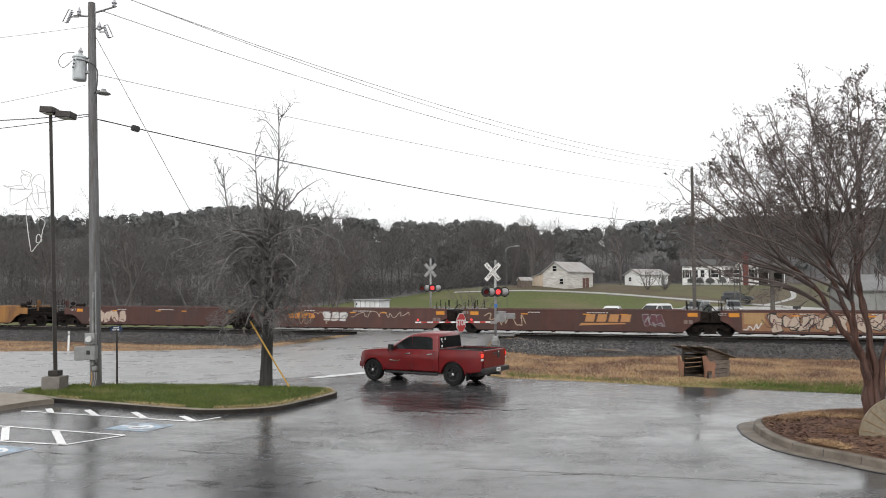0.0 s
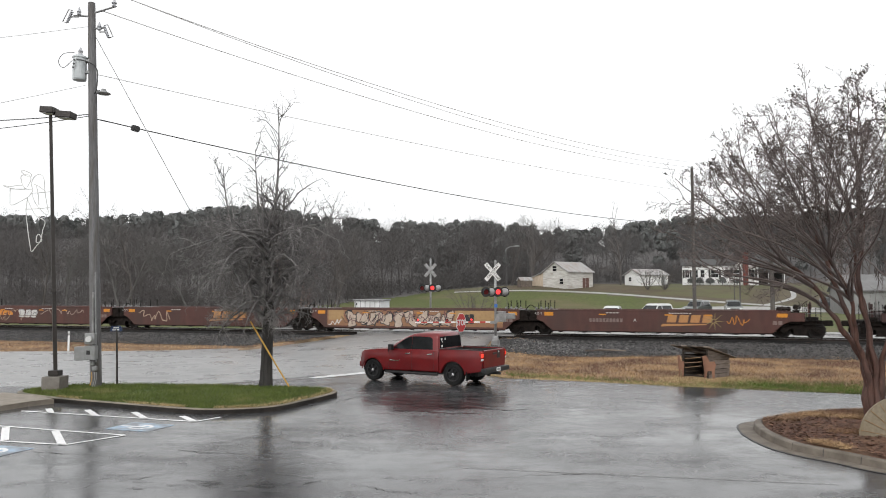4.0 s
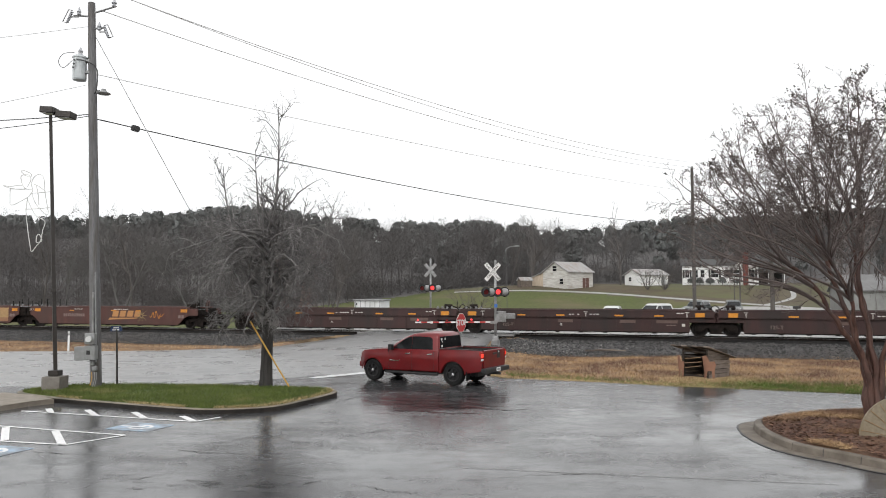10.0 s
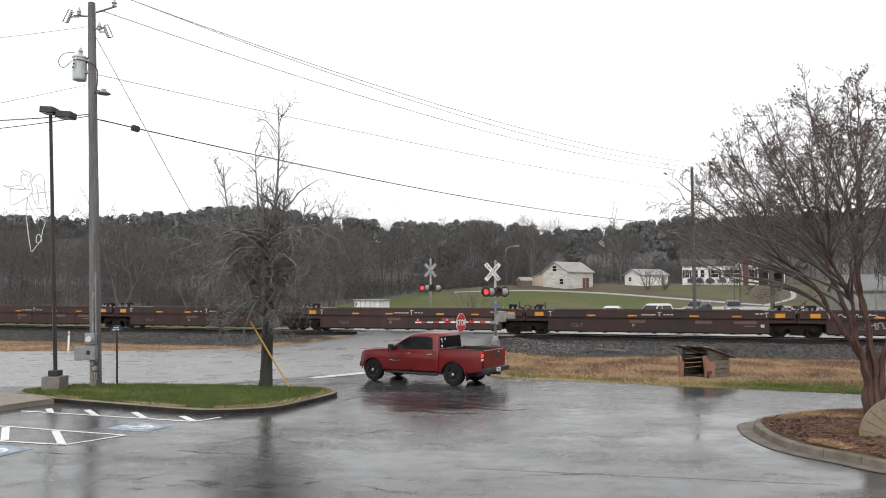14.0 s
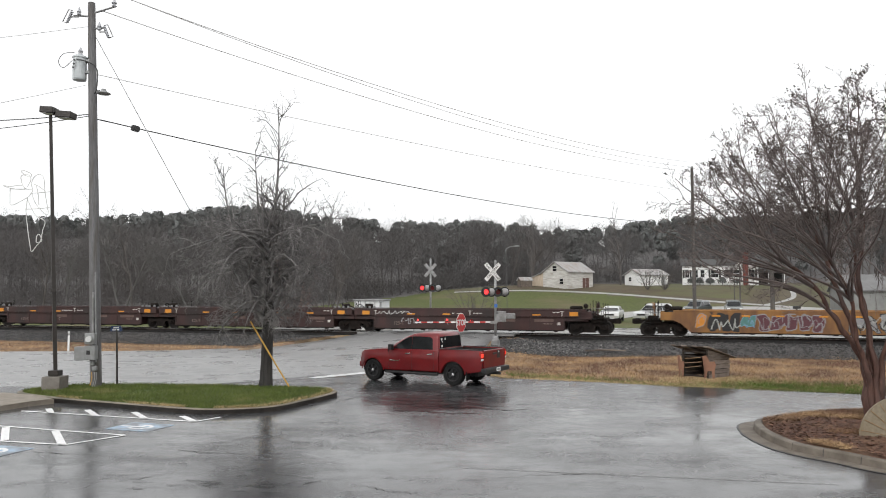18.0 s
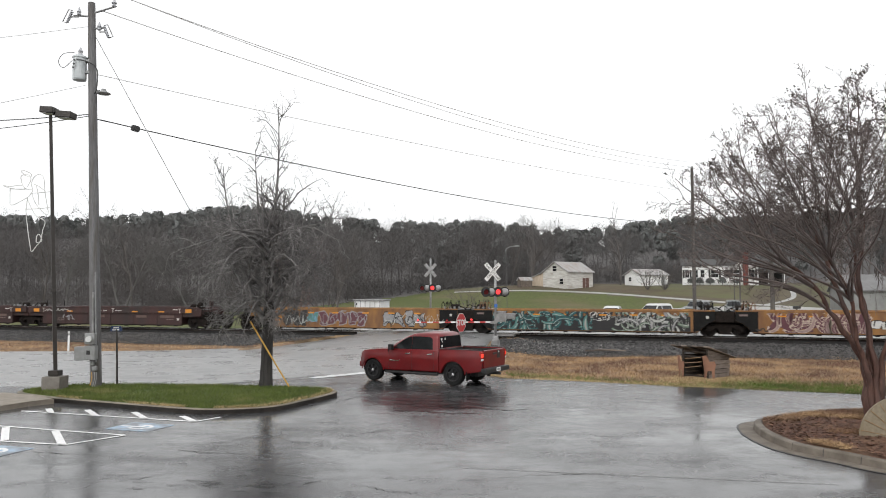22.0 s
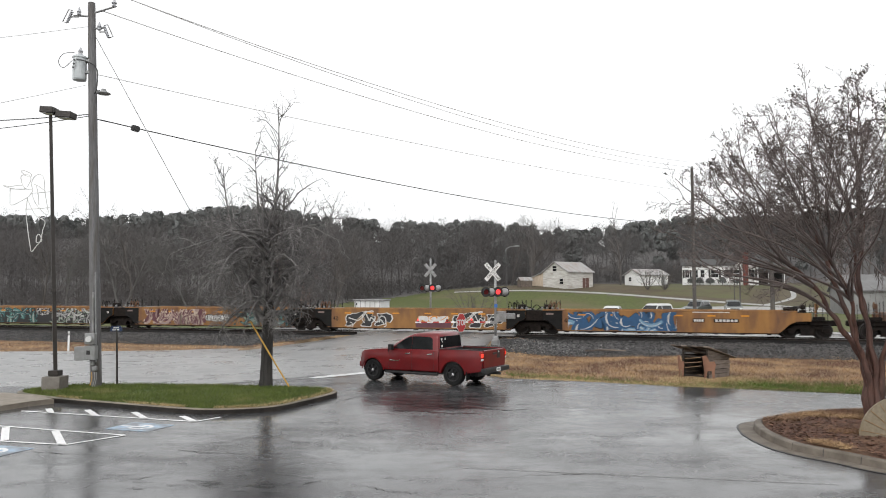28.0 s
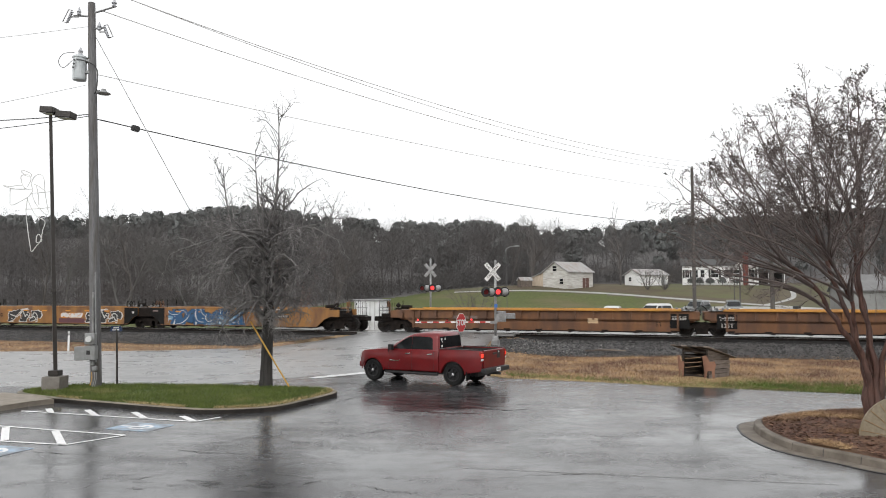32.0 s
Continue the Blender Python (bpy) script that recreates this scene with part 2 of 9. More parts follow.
def curve_pts(pts, per=6, closed=False):
    """A smooth line through the points."""
    n, out = len(pts), []
    P = [Vector(p) for p in pts]
    for i in range(n if closed else n - 1):
        g = lambda k: P[k % n] if closed else P[max(0, min(n - 1, k))]
        a, b, c, d = g(i - 1), g(i), g(i + 1), g(i + 2)
        for j in range(per):
            t = j / per
            out.append(0.5 * ((2 * b) + (c - a) * t + (2 * a - 5 * b + 4 * c - d) * t * t + (3 * b - a - 3 * c + d) * t ** 3))
    if not closed:
        out.append(P[-1])
    return out


def letters(name, text, size, material, parent, m, depth=0.006, fat=0.0, label=""):
    """Raised lettering in the built-in font, as a mesh."""
    cu = bpy.data.curves.new(name, "FONT")
    cu.body, cu.size, cu.extrude, cu.align_x, cu.align_y, cu.offset = text, size, depth, "CENTER", "CENTER", fat
    cu.resolution_u = 2
    tmp = new(name + "_tmp", cu)
    bpy.context.view_layer.update()
    me = bpy.data.meshes.new_from_object(tmp.evaluated_get(bpy.context.evaluated_depsgraph_get()))
    bpy.data.objects.remove(tmp)
    me.materials.clear()
    me.materials.append(material)
    ob = new(name, me)
    ob.parent = parent
    ob.matrix_basis = m
    if label:
        tagged(ob, label)
    return ob


def smooth(a, b, x):
    t = min(1.0, max(0.0, (x - a) / (b - a)))
    return t * t * (3 - 2 * t)


def arc(cx, cz, r, a0, a1, n):
    return [(cx + r * math.cos(radians(a0 + (a1 - a0) * i / n)), cz + r * math.sin(radians(a0 + (a1 - a0) * i / n))) for i in range(n + 1)]


def prism(bm, poly, y0, y1, bevel=0.0, seg=2):
    """An upright outline (x, z) given thickness across y, its rims rounded."""
    n0 = set(bm.verts)
    slab(bm, poly, y0, y1, "XZ")
    if bevel:
        vs = [v for v in bm.verts if v not in n0]
        es = [e for e in {e for v in vs for e in v.link_edges} if abs(e.verts[0].co.y - e.verts[1].co.y) < 1e-6]
        bmesh.ops.bevel(bm, geom=es, offset=bevel, segments=seg, affect="EDGES", profile=0.6, clamp_overlap=True)


# ---- the plan: the track's line, the lie of the land ----
TH = math.atan2(1300, 4284)
TC, TS = math.cos(TH), math.sin(TH)
TRACK0 = (0.42, 48.69)
RAIL_Z = 0.82


def track(u, w=0.0, z=0.0):
    """A place u metres along the track to the right of its middle and w metres from its centre line towards the lot."""
    return Vector((TRACK0[0] + u * TC - w * TS, TRACK0[1] - u * TS - w * TC, z))


def track_uw(x, y):
    dx, dy = x - TRACK0[0], y - TRACK0[1]
    return dx * TC - dy * TS, -dx * TS - dy * TC


CROSS_L = ((-13.0, 41.5, -0.012), (-11.6, 44.0, 0.02), (-9.4, 45.9, 0.22), (-7.5, 46.9, 0.45), (-6.0, 47.9, 0.66), (-5.2, 49.0, 0.79), (-4.6, 51.5, 0.79), (-3.6, 55.5, 0.62), (-2.0, 62, 0.6), (2.0, 76, 0.7))
CROSS_R = ((1.6, 34.5, -0.012), (1.9, 37.5, 0.06), (2.2, 40.0, 0.26), (2.5, 42.3, 0.5), (2.9, 44.3, 0.7), (3.4, 46.2, 0.79), (4.1, 48.8, 0.79), (5.2, 53.0, 0.62), (7.0, 60, 0.6), (11.0, 74, 0.7))
CROSS_AX = [[p[k] for p in CROSS_L] for k in range(3)], [[p[k] for p in CROSS_R] for k in range(3)]


def crossing_z(x, y):
    """Height of the road over the crossing, or None beside it."""
    if not 38 < y < 70 or not -14 < x < 10:
        return None
    (lx, ly, lz), (rx, ry, rz) = CROSS_AX
    a, b = np.interp(y, ly, lx), np.interp(y, ry, rx)
    if y < 41.5:
        a = -13.0
    if not a - 0.1 < x < b + 0.1:
        return None
    f = (x - a) / (b - a)
    return float(np.interp(y, ly, lz) * (1 - f) + np.interp(y, ry, rz) * f)


def land(x, y):
    z, c = bare_land(x, y), crossing_z(x, y)
    return z if c is None else min(z, c - 0.3)


def bare_land(x, y):
    """The height of the ground."""
    u, w = track_uw(x, y)
    if w > 0:
        ramp = 0.62 * (1 - smooth(3.0, 11.0, w)) * smooth(-13.0, -7.0, u) * (1 - smooth(5.0, 9.0, u))
        return -0.06 + ramp + 0.05 * (1 - smooth(3.0, 6.0, w))
    d = -w
    z = -0.06 + 0.56 * smooth(2.0, 6.0, d) + 0.4 * smooth(8, 50, d)
    left = smooth(20, -25, x)
    z += (4.2 - 2.2 * left) * smooth(98 - 12 * left, 142, y)
    hx = 23.5 - 8.5 * math.exp(-((x - 46) / 34) ** 2) + 2.5 * math.exp(-((x + 65) / 40) ** 2) + 2.6 * smooth(-60, -140, x)
    z += hx * smooth(145, 290, y) * (0.92 + 0.08 * math.sin(x * 0.05 + y * 0.02))
    return z

# ---- ground ----
M_GRAVEL = mat("wet_gravel_yard", (0.13, 0.125, 0.12), (0.24, 0.235, 0.225), 0.3, scale=3, c3=(0.1, 0.1, 0.1), c3_scale=0.3, rough2=0.05)


def spaced(*runs):
    out = []
    for a, b, st in runs:
        n = max(1, round((b - a) / st))
        out += [a + (b - a) * i / n for i in range(n)]
    return out + [runs[-1][1]]


def woods_edge(x):
    """How far away the woods begin."""
    return 96 + 44 * smooth(-32, 8, x) + 22 * smooth(5, 40, x)


def build_ground():
    xs = spaced((-1500, -160, 220), (-160, -60, 5), (-60, 70, 1.0), (70, 160, 5), (160, 1500, 220))
    ys = spaced((-60, 18, 6), (18, 66, 1.0), (66, 170, 2.0), (170, 320, 6), (320, 3000, 450))
    vs = [(x, y, land(x, y)) for y in ys for x in xs]
    nx = len(xs)
    fs, mi = [], []
    for j in range(len(ys) - 1):
        for i in range(nx - 1):
            fs.append((j * nx + i, j * nx + i + 1, (j + 1) * nx + i + 1, (j + 1) * nx + i))
            x, y = (xs[i] + xs[i + 1]) / 2, (ys[j] + ys[j + 1]) / 2
            u, w = track_uw(x, y)
            k = 0
            if w < -3:
                k = 1
                if -w < 16 + 5 * noise.noise((x * 0.05, 3, 1)) and x > -14:
                    k = 3
                if y > woods_edge(x) + 4 * noise.noise((x * 0.1, 0, 0)):
                    k = 2
                elif y > 127 - 0.6 * max(0, x - 16) + 3 * noise.noise((x * 0.08, y * 0.08, 0)) and x > 2:
                    k = 4
            mi.append(k)
    ob = raw("ground", vs, fs, M_SOIL)
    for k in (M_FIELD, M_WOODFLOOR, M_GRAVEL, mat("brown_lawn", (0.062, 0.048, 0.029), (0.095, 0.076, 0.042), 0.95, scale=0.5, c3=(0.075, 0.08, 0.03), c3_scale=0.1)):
        ob.data.materials.append(k)
    ob.data.polygons.foreach_set("material_index", mi)
    ob.data.polygons.foreach_set("use_smooth", [True] * len(mi))
    tagged(ob, "dead winter grass, meadow and leaf litter underfoot", "ground", kind="structure")


build_ground()


def sheet(name, pts, z, material, label, category, holes=None):
    bm = B()
    slab(bm, pts, z - 0.05, z)
    bmesh.ops.triangulate(bm, faces=[f for f in bm.faces if len(f.verts) > 4])
    return tagged(part(name, bm, material), label, category, kind="structure")


# The lot and the frontage road beside the track are one wet asphalt sheet.
LOT = [(-60, -20), (40, -20), (40, 14.2), (22, 21.6), (14.61, 24.48), (13.57, 24.89), (11.17, 25.91), (8.57, 26.8), (6.1, 28.05), (4.3, 28.8), (2.6, 29.4), (1.95, 30.2), (1.75, 31.2), (1.65, 35), (1.5, 39), (-9.0, 44.4),
       (-11, 45.3), (-13.3, 45.4), (-16.2, 43.9), (-19.4, 43.4), (-25.8, 43.0), (-28.9, 42.8), (-40, 42.4), (-60, 43.5)]
sheet("road", LOT, 0.0, M_ASPHALT, "wet dark asphalt lot and road with puddles", "asphalt")

# paler sheet on top: sky sheen on the wet road put into its grey
sheet("frontage_road", [(-60, 26.6), (-14.5, 26.75), (-9.4, 26.95), (-7.3, 28.5), (-5.2, 30.3), (-1.2, 31.6), (1.7, 32.2), (1.6, 35), (1.45, 39), (-9.0, 44.35), (-11, 45.25), (-13.3, 45.35), (-16.2, 43.85), (-19.4, 43.35), (-25.8, 42.95), (-28.9, 42.75), (-40, 42.35), (-60, 43.4)],
      0.005, M_ROAD, "wet worn grey asphalt of the frontage road, lightened for sky sheen", "road")


def build_crossing():
    """The road climbs to the rails, with an edge skirt, and goes on beyond them."""
    L, R = curve_pts(CROSS_L, 4), curve_pts(CROSS_R, 4)
    bm = B()
    rings = []
    for i, (a, b) in enumerate(zip(L, R)):
        crown = 0.035 * smooth(0, 6, i)
        row = [a + Vector((0, 0, -0.5))] + [a.lerp(b, k / 8) + Vector((0, 0, crown * math.sin(math.pi * k / 8))) for k in range(9)] + [b + Vector((0, 0, -0.5))]
        rings.append(row)
    loft(bm, rings, closed=False)
    tagged(part("road_crossing", bm, M_ROAD, smooth=True), "wet grey asphalt road climbing over the rails", "road", kind="structure")


build_crossing()


def kerb_ring(name, pts, width, height, material, label, gutter=0.0):
    """A kerb round an island: a rounded upstand, with an apron outside it where there is one."""
    P = curve_pts([(x, y, 0) for x, y in pts], 8, True)
    n = len(P)
    c = sum(P, Vector()) / n
    bm = B()
    rings = []
    for i in range(n):
        t = (P[(i + 1) % n] - P[i - 1]).normalized()
        o = Vector((t.y, -t.x, 0))
        if (P[i] - c).dot(o) < 0:
            o = -o
        prof = [(-0.0, -0.06), (0.0, height * 0.85), (-0.025, height), (-width + 0.02, height), (-width, height * 0.9), (-width, -0.06)]
        if gutter:
            prof = [(gutter, -0.06), (gutter, 0.012), (0.015, 0.006)] + prof[1:]
        rings.append([P[i] + o * a + Vector((0, 0, b)) for a, b in prof])
    rings.append(rings[0])
    loft(bm, rings, closed=True, caps=False)
    ob = tagged(part(name, bm, material), label, "kerb", kind="structure")
    if gutter:
        # the tarred joint round the apron and the joints between the kerb stones
        tar = mat("tar_joint", (0.01, 0.01, 0.01), (0.022, 0.022, 0.022), 0.5, scale=9)
        bm, rings = B(), []
        for i in range(n + 1):
            t = (P[(i + 1) % n] - P[(i - 1) % n]).normalized()
            o = Vector((t.y, -t.x, 0))
            o = -o if (P[i % n] - c).dot(o) < 0 else o
            w = 0.035 + 0.02 * noise.noise(P[i % n] * 2.0)
            rings.append([P[i % n] + o * (gutter - 0.01) + Vector((0, 0, 0.0135)), P[i % n] + o * (gutter + w) + Vector((0, 0, 0.0095))])
        loft(bm, rings, closed=False)
        part("joint", bm, tar, ob)
        for i in range(0, n, 7):
            t = (P[(i + 1) % n] - P[i - 1]).normalized()
            o = Vector((t.y, -t.x, 0))
            o = -o if (P[i] - c).dot(o) < 0 else o
            bm = B()
            loft(bm, [[P[i] + t * q + o * a + Vector((0, 0, b)) for a, b in ((gutter, 0.0145), (0.018, 0.0095), (0.003, height * 0.85), (-0.024, height + 0.003), (-width, height + 0.003))] for q in (-0.007, 0.007)], closed=False)
            part("stone_joint", bm, tar, ob)
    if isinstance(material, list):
        # upward faces near the top take the paler colour, all others the dark
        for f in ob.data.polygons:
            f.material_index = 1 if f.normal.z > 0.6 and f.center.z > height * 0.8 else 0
    inner = []
    for i in range(n):
        t = (P[(i + 1) % n] - P[i - 1]).normalized()
        o = Vector((t.y, -t.x, 0))
        if (P[i] - c).dot(o) < 0:
            o = -o
        inner.append(P[i] - o * (width - 0.005))
    return inner


def in_poly(x, y, poly):
    k = False
    for (x0, y0), (x1, y1) in zip(poly, poly[1:] + poly[:1]):
        if (y0 > y) != (y1 > y) and x < (x1 - x0) * (y - y0) / (y1 - y0) + x0:
            k = not k
    return k


def mound(name, inner, z, rise, material, label, category):
    bm = B()
    c = sum(inner, Vector()) / len(inner)
    rings = [[c.lerp(p, s) + Vector((0, 0, z + rise * (1 - s * s) + 0.02 * noise.noise(p * s * 0.9))) for p in inner] for s in (0.03, 0.3, 0.55, 0.75, 0.9, 1.0)]
    rings[-1] = [p + Vector((0, 0, z - 0.04)) for p in inner]
    rings.insert(5, [c.lerp(p, 0.985) + Vector((0, 0, z)) for p in inner])
    loft(bm, rings, closed=True, caps=False)
    return tagged(part(name, bm, material, smooth=True), label, category, kind="structure")


ISLAND = [(-12.12, 22.95), (-9.69, 21.82), (-7.53, 20.89), (-6.33, 20.6), (-4.88, 21.09), (-4.15, 22.37), (-3.5, 24.1), (-3.75, 24.95), (-4.74, 25.49), (-7.6, 25.98), (-10.7, 26.3), (-12.94, 26.1), (-13.7, 25.3), (-13.9, 24.2)]
MULCH = [(7.85, 18.75), (7.48, 17.56), (7.42, 16.4), (7.56, 15.68), (8.06, 14.86), (8.5, 14.07), (10.0, 12.6), (12.2, 11.6), (14.8, 13.0), (15.4, 17.0), (14.6, 20.0), (13.0, 20.6), (11.14, 20.4), (9.66, 19.95), (8.5, 19.25)]
isl = kerb_ring("kerb", ISLAND, 0.16, 0.15, [mat("dark_kerb_side", (0.011, 0.0095, 0.0085), (0.034, 0.029, 0.025), 0.5, scale=4, bump=0.3, bump_scale=40, c3=(0.06, 0.05, 0.042), c3_scale=0.7, c3_at=(0.5, 0.75), spec=0.25), mat("kerb_top", (0.13, 0.11, 0.085), (0.24, 0.205, 0.16), 0.7, scale=5, bump=0.3, bump_scale=40, c3=(0.08, 0.075, 0.05), c3_scale=0.9)], "concrete kerb round the lawn island, dark sides and a paler top")
mound("lawn_island", isl, 0.145, 0.03, mat("lawn_soil", (0.05, 0.08, 0.016), (0.09, 0.12, 0.025), 0.95, scale=3, bump=0.5, c3=(0.14, 0.13, 0.05), c3_scale=0.5), "green lawn on a kerbed island", "lawn")
mul = kerb_ring("kerb", MULCH, 0.2, 0.16, M_CONC, "stained tan concrete kerb with a gutter apron", 0.36)
mound("mulch_bed", mul, 0.15, 0.05, M_MULCH, "brown bark mulch bed with dead grass", "mulch bed")


def blades(name, where, count, h, wdt, material, label, category, seed, lean=0.5):
    """Blades of grass over a region: where(rng) gives a place on the ground or None."""
    rng = random.Random(seed)
    vs, fs = [], []
    while len(fs) < count:
        p = where(rng)
        if p is None:
            continue
        a, hh = rng.uniform(0, 6.283), h * rng.uniform(0.5, 1.3)
        dx, dy = math.cos(a) * wdt, math.sin(a) * wdt
        lx, ly = rng.gauss(0, lean) * hh, rng.gauss(0, lean) * hh
        k = len(vs)
        vs += [(p[0] - dx, p[1] - dy, p[2] - 0.01), (p[0] + dx, p[1] + dy, p[2] - 0.01), (p[0] + lx, p[1] + ly, p[2] + hh)]
        fs.append((k, k + 1, k + 2))
    return tagged(raw(name, vs, fs, material), label, category, kind="stuff")


ISL_IN = [(p.x, p.y) for p in isl]
MUL_IN = [(p.x, p.y) for p in mul]
ic = (sum(p[0] for p in ISL_IN) / len(ISL_IN), sum(p[1] for p in ISL_IN) / len(ISL_IN))


def on_island(rng):
    x, y = rng.uniform(-14.4, -3.4), rng.uniform(20.3, 26.3)
    return (x, y, 0.16) if in_poly(x, y, ISL_IN) else None


blades("lawn_grass", on_island, 34000, 0.085, 0.009, M_LAWN, "short green lawn grass with dry tips", "grass", 1)


def gravel_reach(u):
    """How far the loose gravel runs out from the track towards the lot."""
    return 3.7 + 3.8 * (1 - smooth(5, 19, u)) + 0.5 * noise.noise((u * 0.5, 0, 0))


def on_verge(rng):
    u, w = rng.uniform(-1, 34), rng.uniform(3.6, 21)
    if w < gravel_reach(u) - 0.4 * rng.random():
        return None
    p = track(u, w)
    if in_poly(p.x, p.y, LOT) or p.x > 30:
        return None
    return (p.x, p.y, land(p.x, p.y))


def on_verge_edge(rng):
    x = rng.uniform(2.7, 24)
    y0 = 30.2 - (x - 2.9) * (0.62 if x < 8.5 else 0.44) + (0 if x < 8.5 else -1.0)
    y = y0 + abs(rng.gauss(0, 0.9 + 0.8 * smooth(9, 12.5, x)))
    if rng.random() > 0.12 + 0.88 * smooth(9.0, 12.5, x) or in_poly(x, y, LOT):
        return None
    return (x, y, land(x, y))


def on_lot_edge(rng):
    k = rng.choice(((2.0, 30.2, 2.6, 29.45), (2.6, 29.45, 6.1, 28.1), (6.1, 28.1, 8.57, 26.85), (8.57, 26.85, 13.57, 24.95), (8.57, 26.85, 13.57, 24.95), (13.57, 24.95, 22, 21.7), (1.7, 35, 2.0, 30.4)))
    f = rng.random()
    x, y = k[0] + (k[2] - k[0]) * f, k[1] + (k[3] - k[1]) * f
    y += abs(rng.gauss(0, 0.35)) + max(0, noise.noise((x * 0.7, 0, 3))) * rng.random()
    x += rng.gauss(0, 0.06)
    return None if in_poly(x, y, LOT) else (x, y, land(x, y))


def on_shelter_straw(rng):
    x, y = rng.gauss(10.6, 1.0), rng.gauss(29.3, 0.55)
    return None if in_poly(x, y, LOT) else (x, y, land(x, y) + 0.02)


def on_lawn_edge(rng):
    i = rng.randrange(len(ISL_IN) // 2 + 6)
    (x0, y0), (x1, y1) = ISL_IN[i % len(ISL_IN)], ISL_IN[(i + 1) % len(ISL_IN)]
    f = rng.random()
    k = 1 - abs(rng.gauss(0, 0.03))
    x, y = ic[0] + (x0 + (x1 - x0) * f - ic[0]) * k, ic[1] + (y0 + (y1 - y0) * f - ic[1]) * k
    return (x, y, 0.15) if noise.noise((x * 0.8, y * 0.8, 7)) > -0.15 else None


def on_left_verge(rng):
    x, y = rng.uniform(-48, -7), rng.uniform(42.0, 54)
    u, w = track_uw(x, y)
    if w < 3.4 or in_poly(x, y, LOT) or crossing_z(x, y) is not None:
        return None
    return (x, y, land(x, y))


blades("dead_grass", on_verge, 60000, 0.13, 0.012, M_STRAW, "tan dead winter grass on the verge", "grass", 2, 0.9)
def gravel_apron():
    bm = B()
    rings = []
    for i in range(41):
        u = 1.0 + i * 0.55
        g = gravel_reach(u)
        rings.append([Vector((p.x, p.y, land(p.x, p.y) + 0.03 - (0.06 if k == 4 else 0))) for k, p in enumerate(track(u, 3.2 + (g - 3.2) * f) for f in (0, 0.3, 0.6, 0.9, 1.0))])
    loft(bm, rings, closed=False)
    tagged(part("gravel_apron", bm, M_BALLAST, smooth=True), "grey gravel spread beside the crossing", "gravel", kind="structure")


gravel_apron()
blades("verge_grass", on_verge_edge, 34000, 0.12, 0.011, M_EDGEGRASS, "patchy green grass along the lot edge", "grass", 3, 0.6)
blades("pale_straw", on_lot_edge, 12000, 0.1, 0.011, M_STRAW2, "pale straw along the lot edge", "grass", 6, 1.0)
blades("pale_straw", on_shelter_straw, 5000, 0.08, 0.01, M_STRAW2, "pale straw strewn round the shelter", "grass", 7, 1.4)
blades("lawn_fringe", on_lawn_edge, 3500, 0.07, 0.009, M_STRAW2, "dry tan fringe of the lawn", "grass", 9, 0.8)
blades("dead_grass", on_left_verge, 22000, 0.12, 0.014, M_STRAW, "tan dead grass between road and track", "grass", 4, 0.9)


def on_mulch(rng):
    x, y = rng.uniform(6.6, 15), rng.uniform(11.5, 21)
    if not in_poly(x, y, MUL_IN) or noise.noise((x * 0.8, y * 0.8, 0)) < 0.5 - 1.1 * smooth(17.6, 19.4, y - 0.22 * (x - 8)):
        return None
    return (x, y, 0.2)


blades("dead_grass", on_mulch, 11000, 0.07, 0.008, M_STRAW, "tan dead grass over the mulch", "grass", 5, 1.2)


def chips():
    rng = random.Random(8)
    vs, fs = [], []
    n = 0
    while n < 14000:
        x, y = rng.uniform(6.6, 15), rng.uniform(11.5, 21)
        if not in_poly(x, y, MUL_IN):
            continue
        n += 1
        a, l, b = rng.uniform(0, 6.3), rng.uniform(0.02, 0.06), rng.uniform(0.008, 0.02)
        c, s = math.cos(a), math.sin(a)
        z = 0.17 + 0.05 * rng.random()
        k = len(vs)
        t = rng.uniform(-0.02, 0.03)
        vs += [(x + c * l - s * b, y + s * l + c * b, z + t), (x - c * l - s * b, y - s * l + c * b, z), (x - c * l + s * b, y - s * l - c * b, z + 0.01), (x + c * l + s * b, y + s * l - c * b, z + t + 0.012)]
        fs.append((k, k + 1, k + 2, k + 3))
    tagged(raw("mulch_chips", vs, fs, M_MULCH), "loose brown bark chips", "mulch", kind="stuff")


chips()

# ---- painted lines ----


def stripe(name, p, q, width, material, label, z=0.012):
    p, q = Vector((*p, 0)), Vector((*q, 0))
    d = (q - p).normalized()
    o = Vector((-d.y, d.x, 0)) * width / 2
    bm = B()
    slab(bm, [(p + o)[:2], (q + o)[:2], (q - o)[:2], (p - o)[:2]], z - 0.004, z)
    return tagged(part(name, bm, material), label, "road marking", kind="structure")


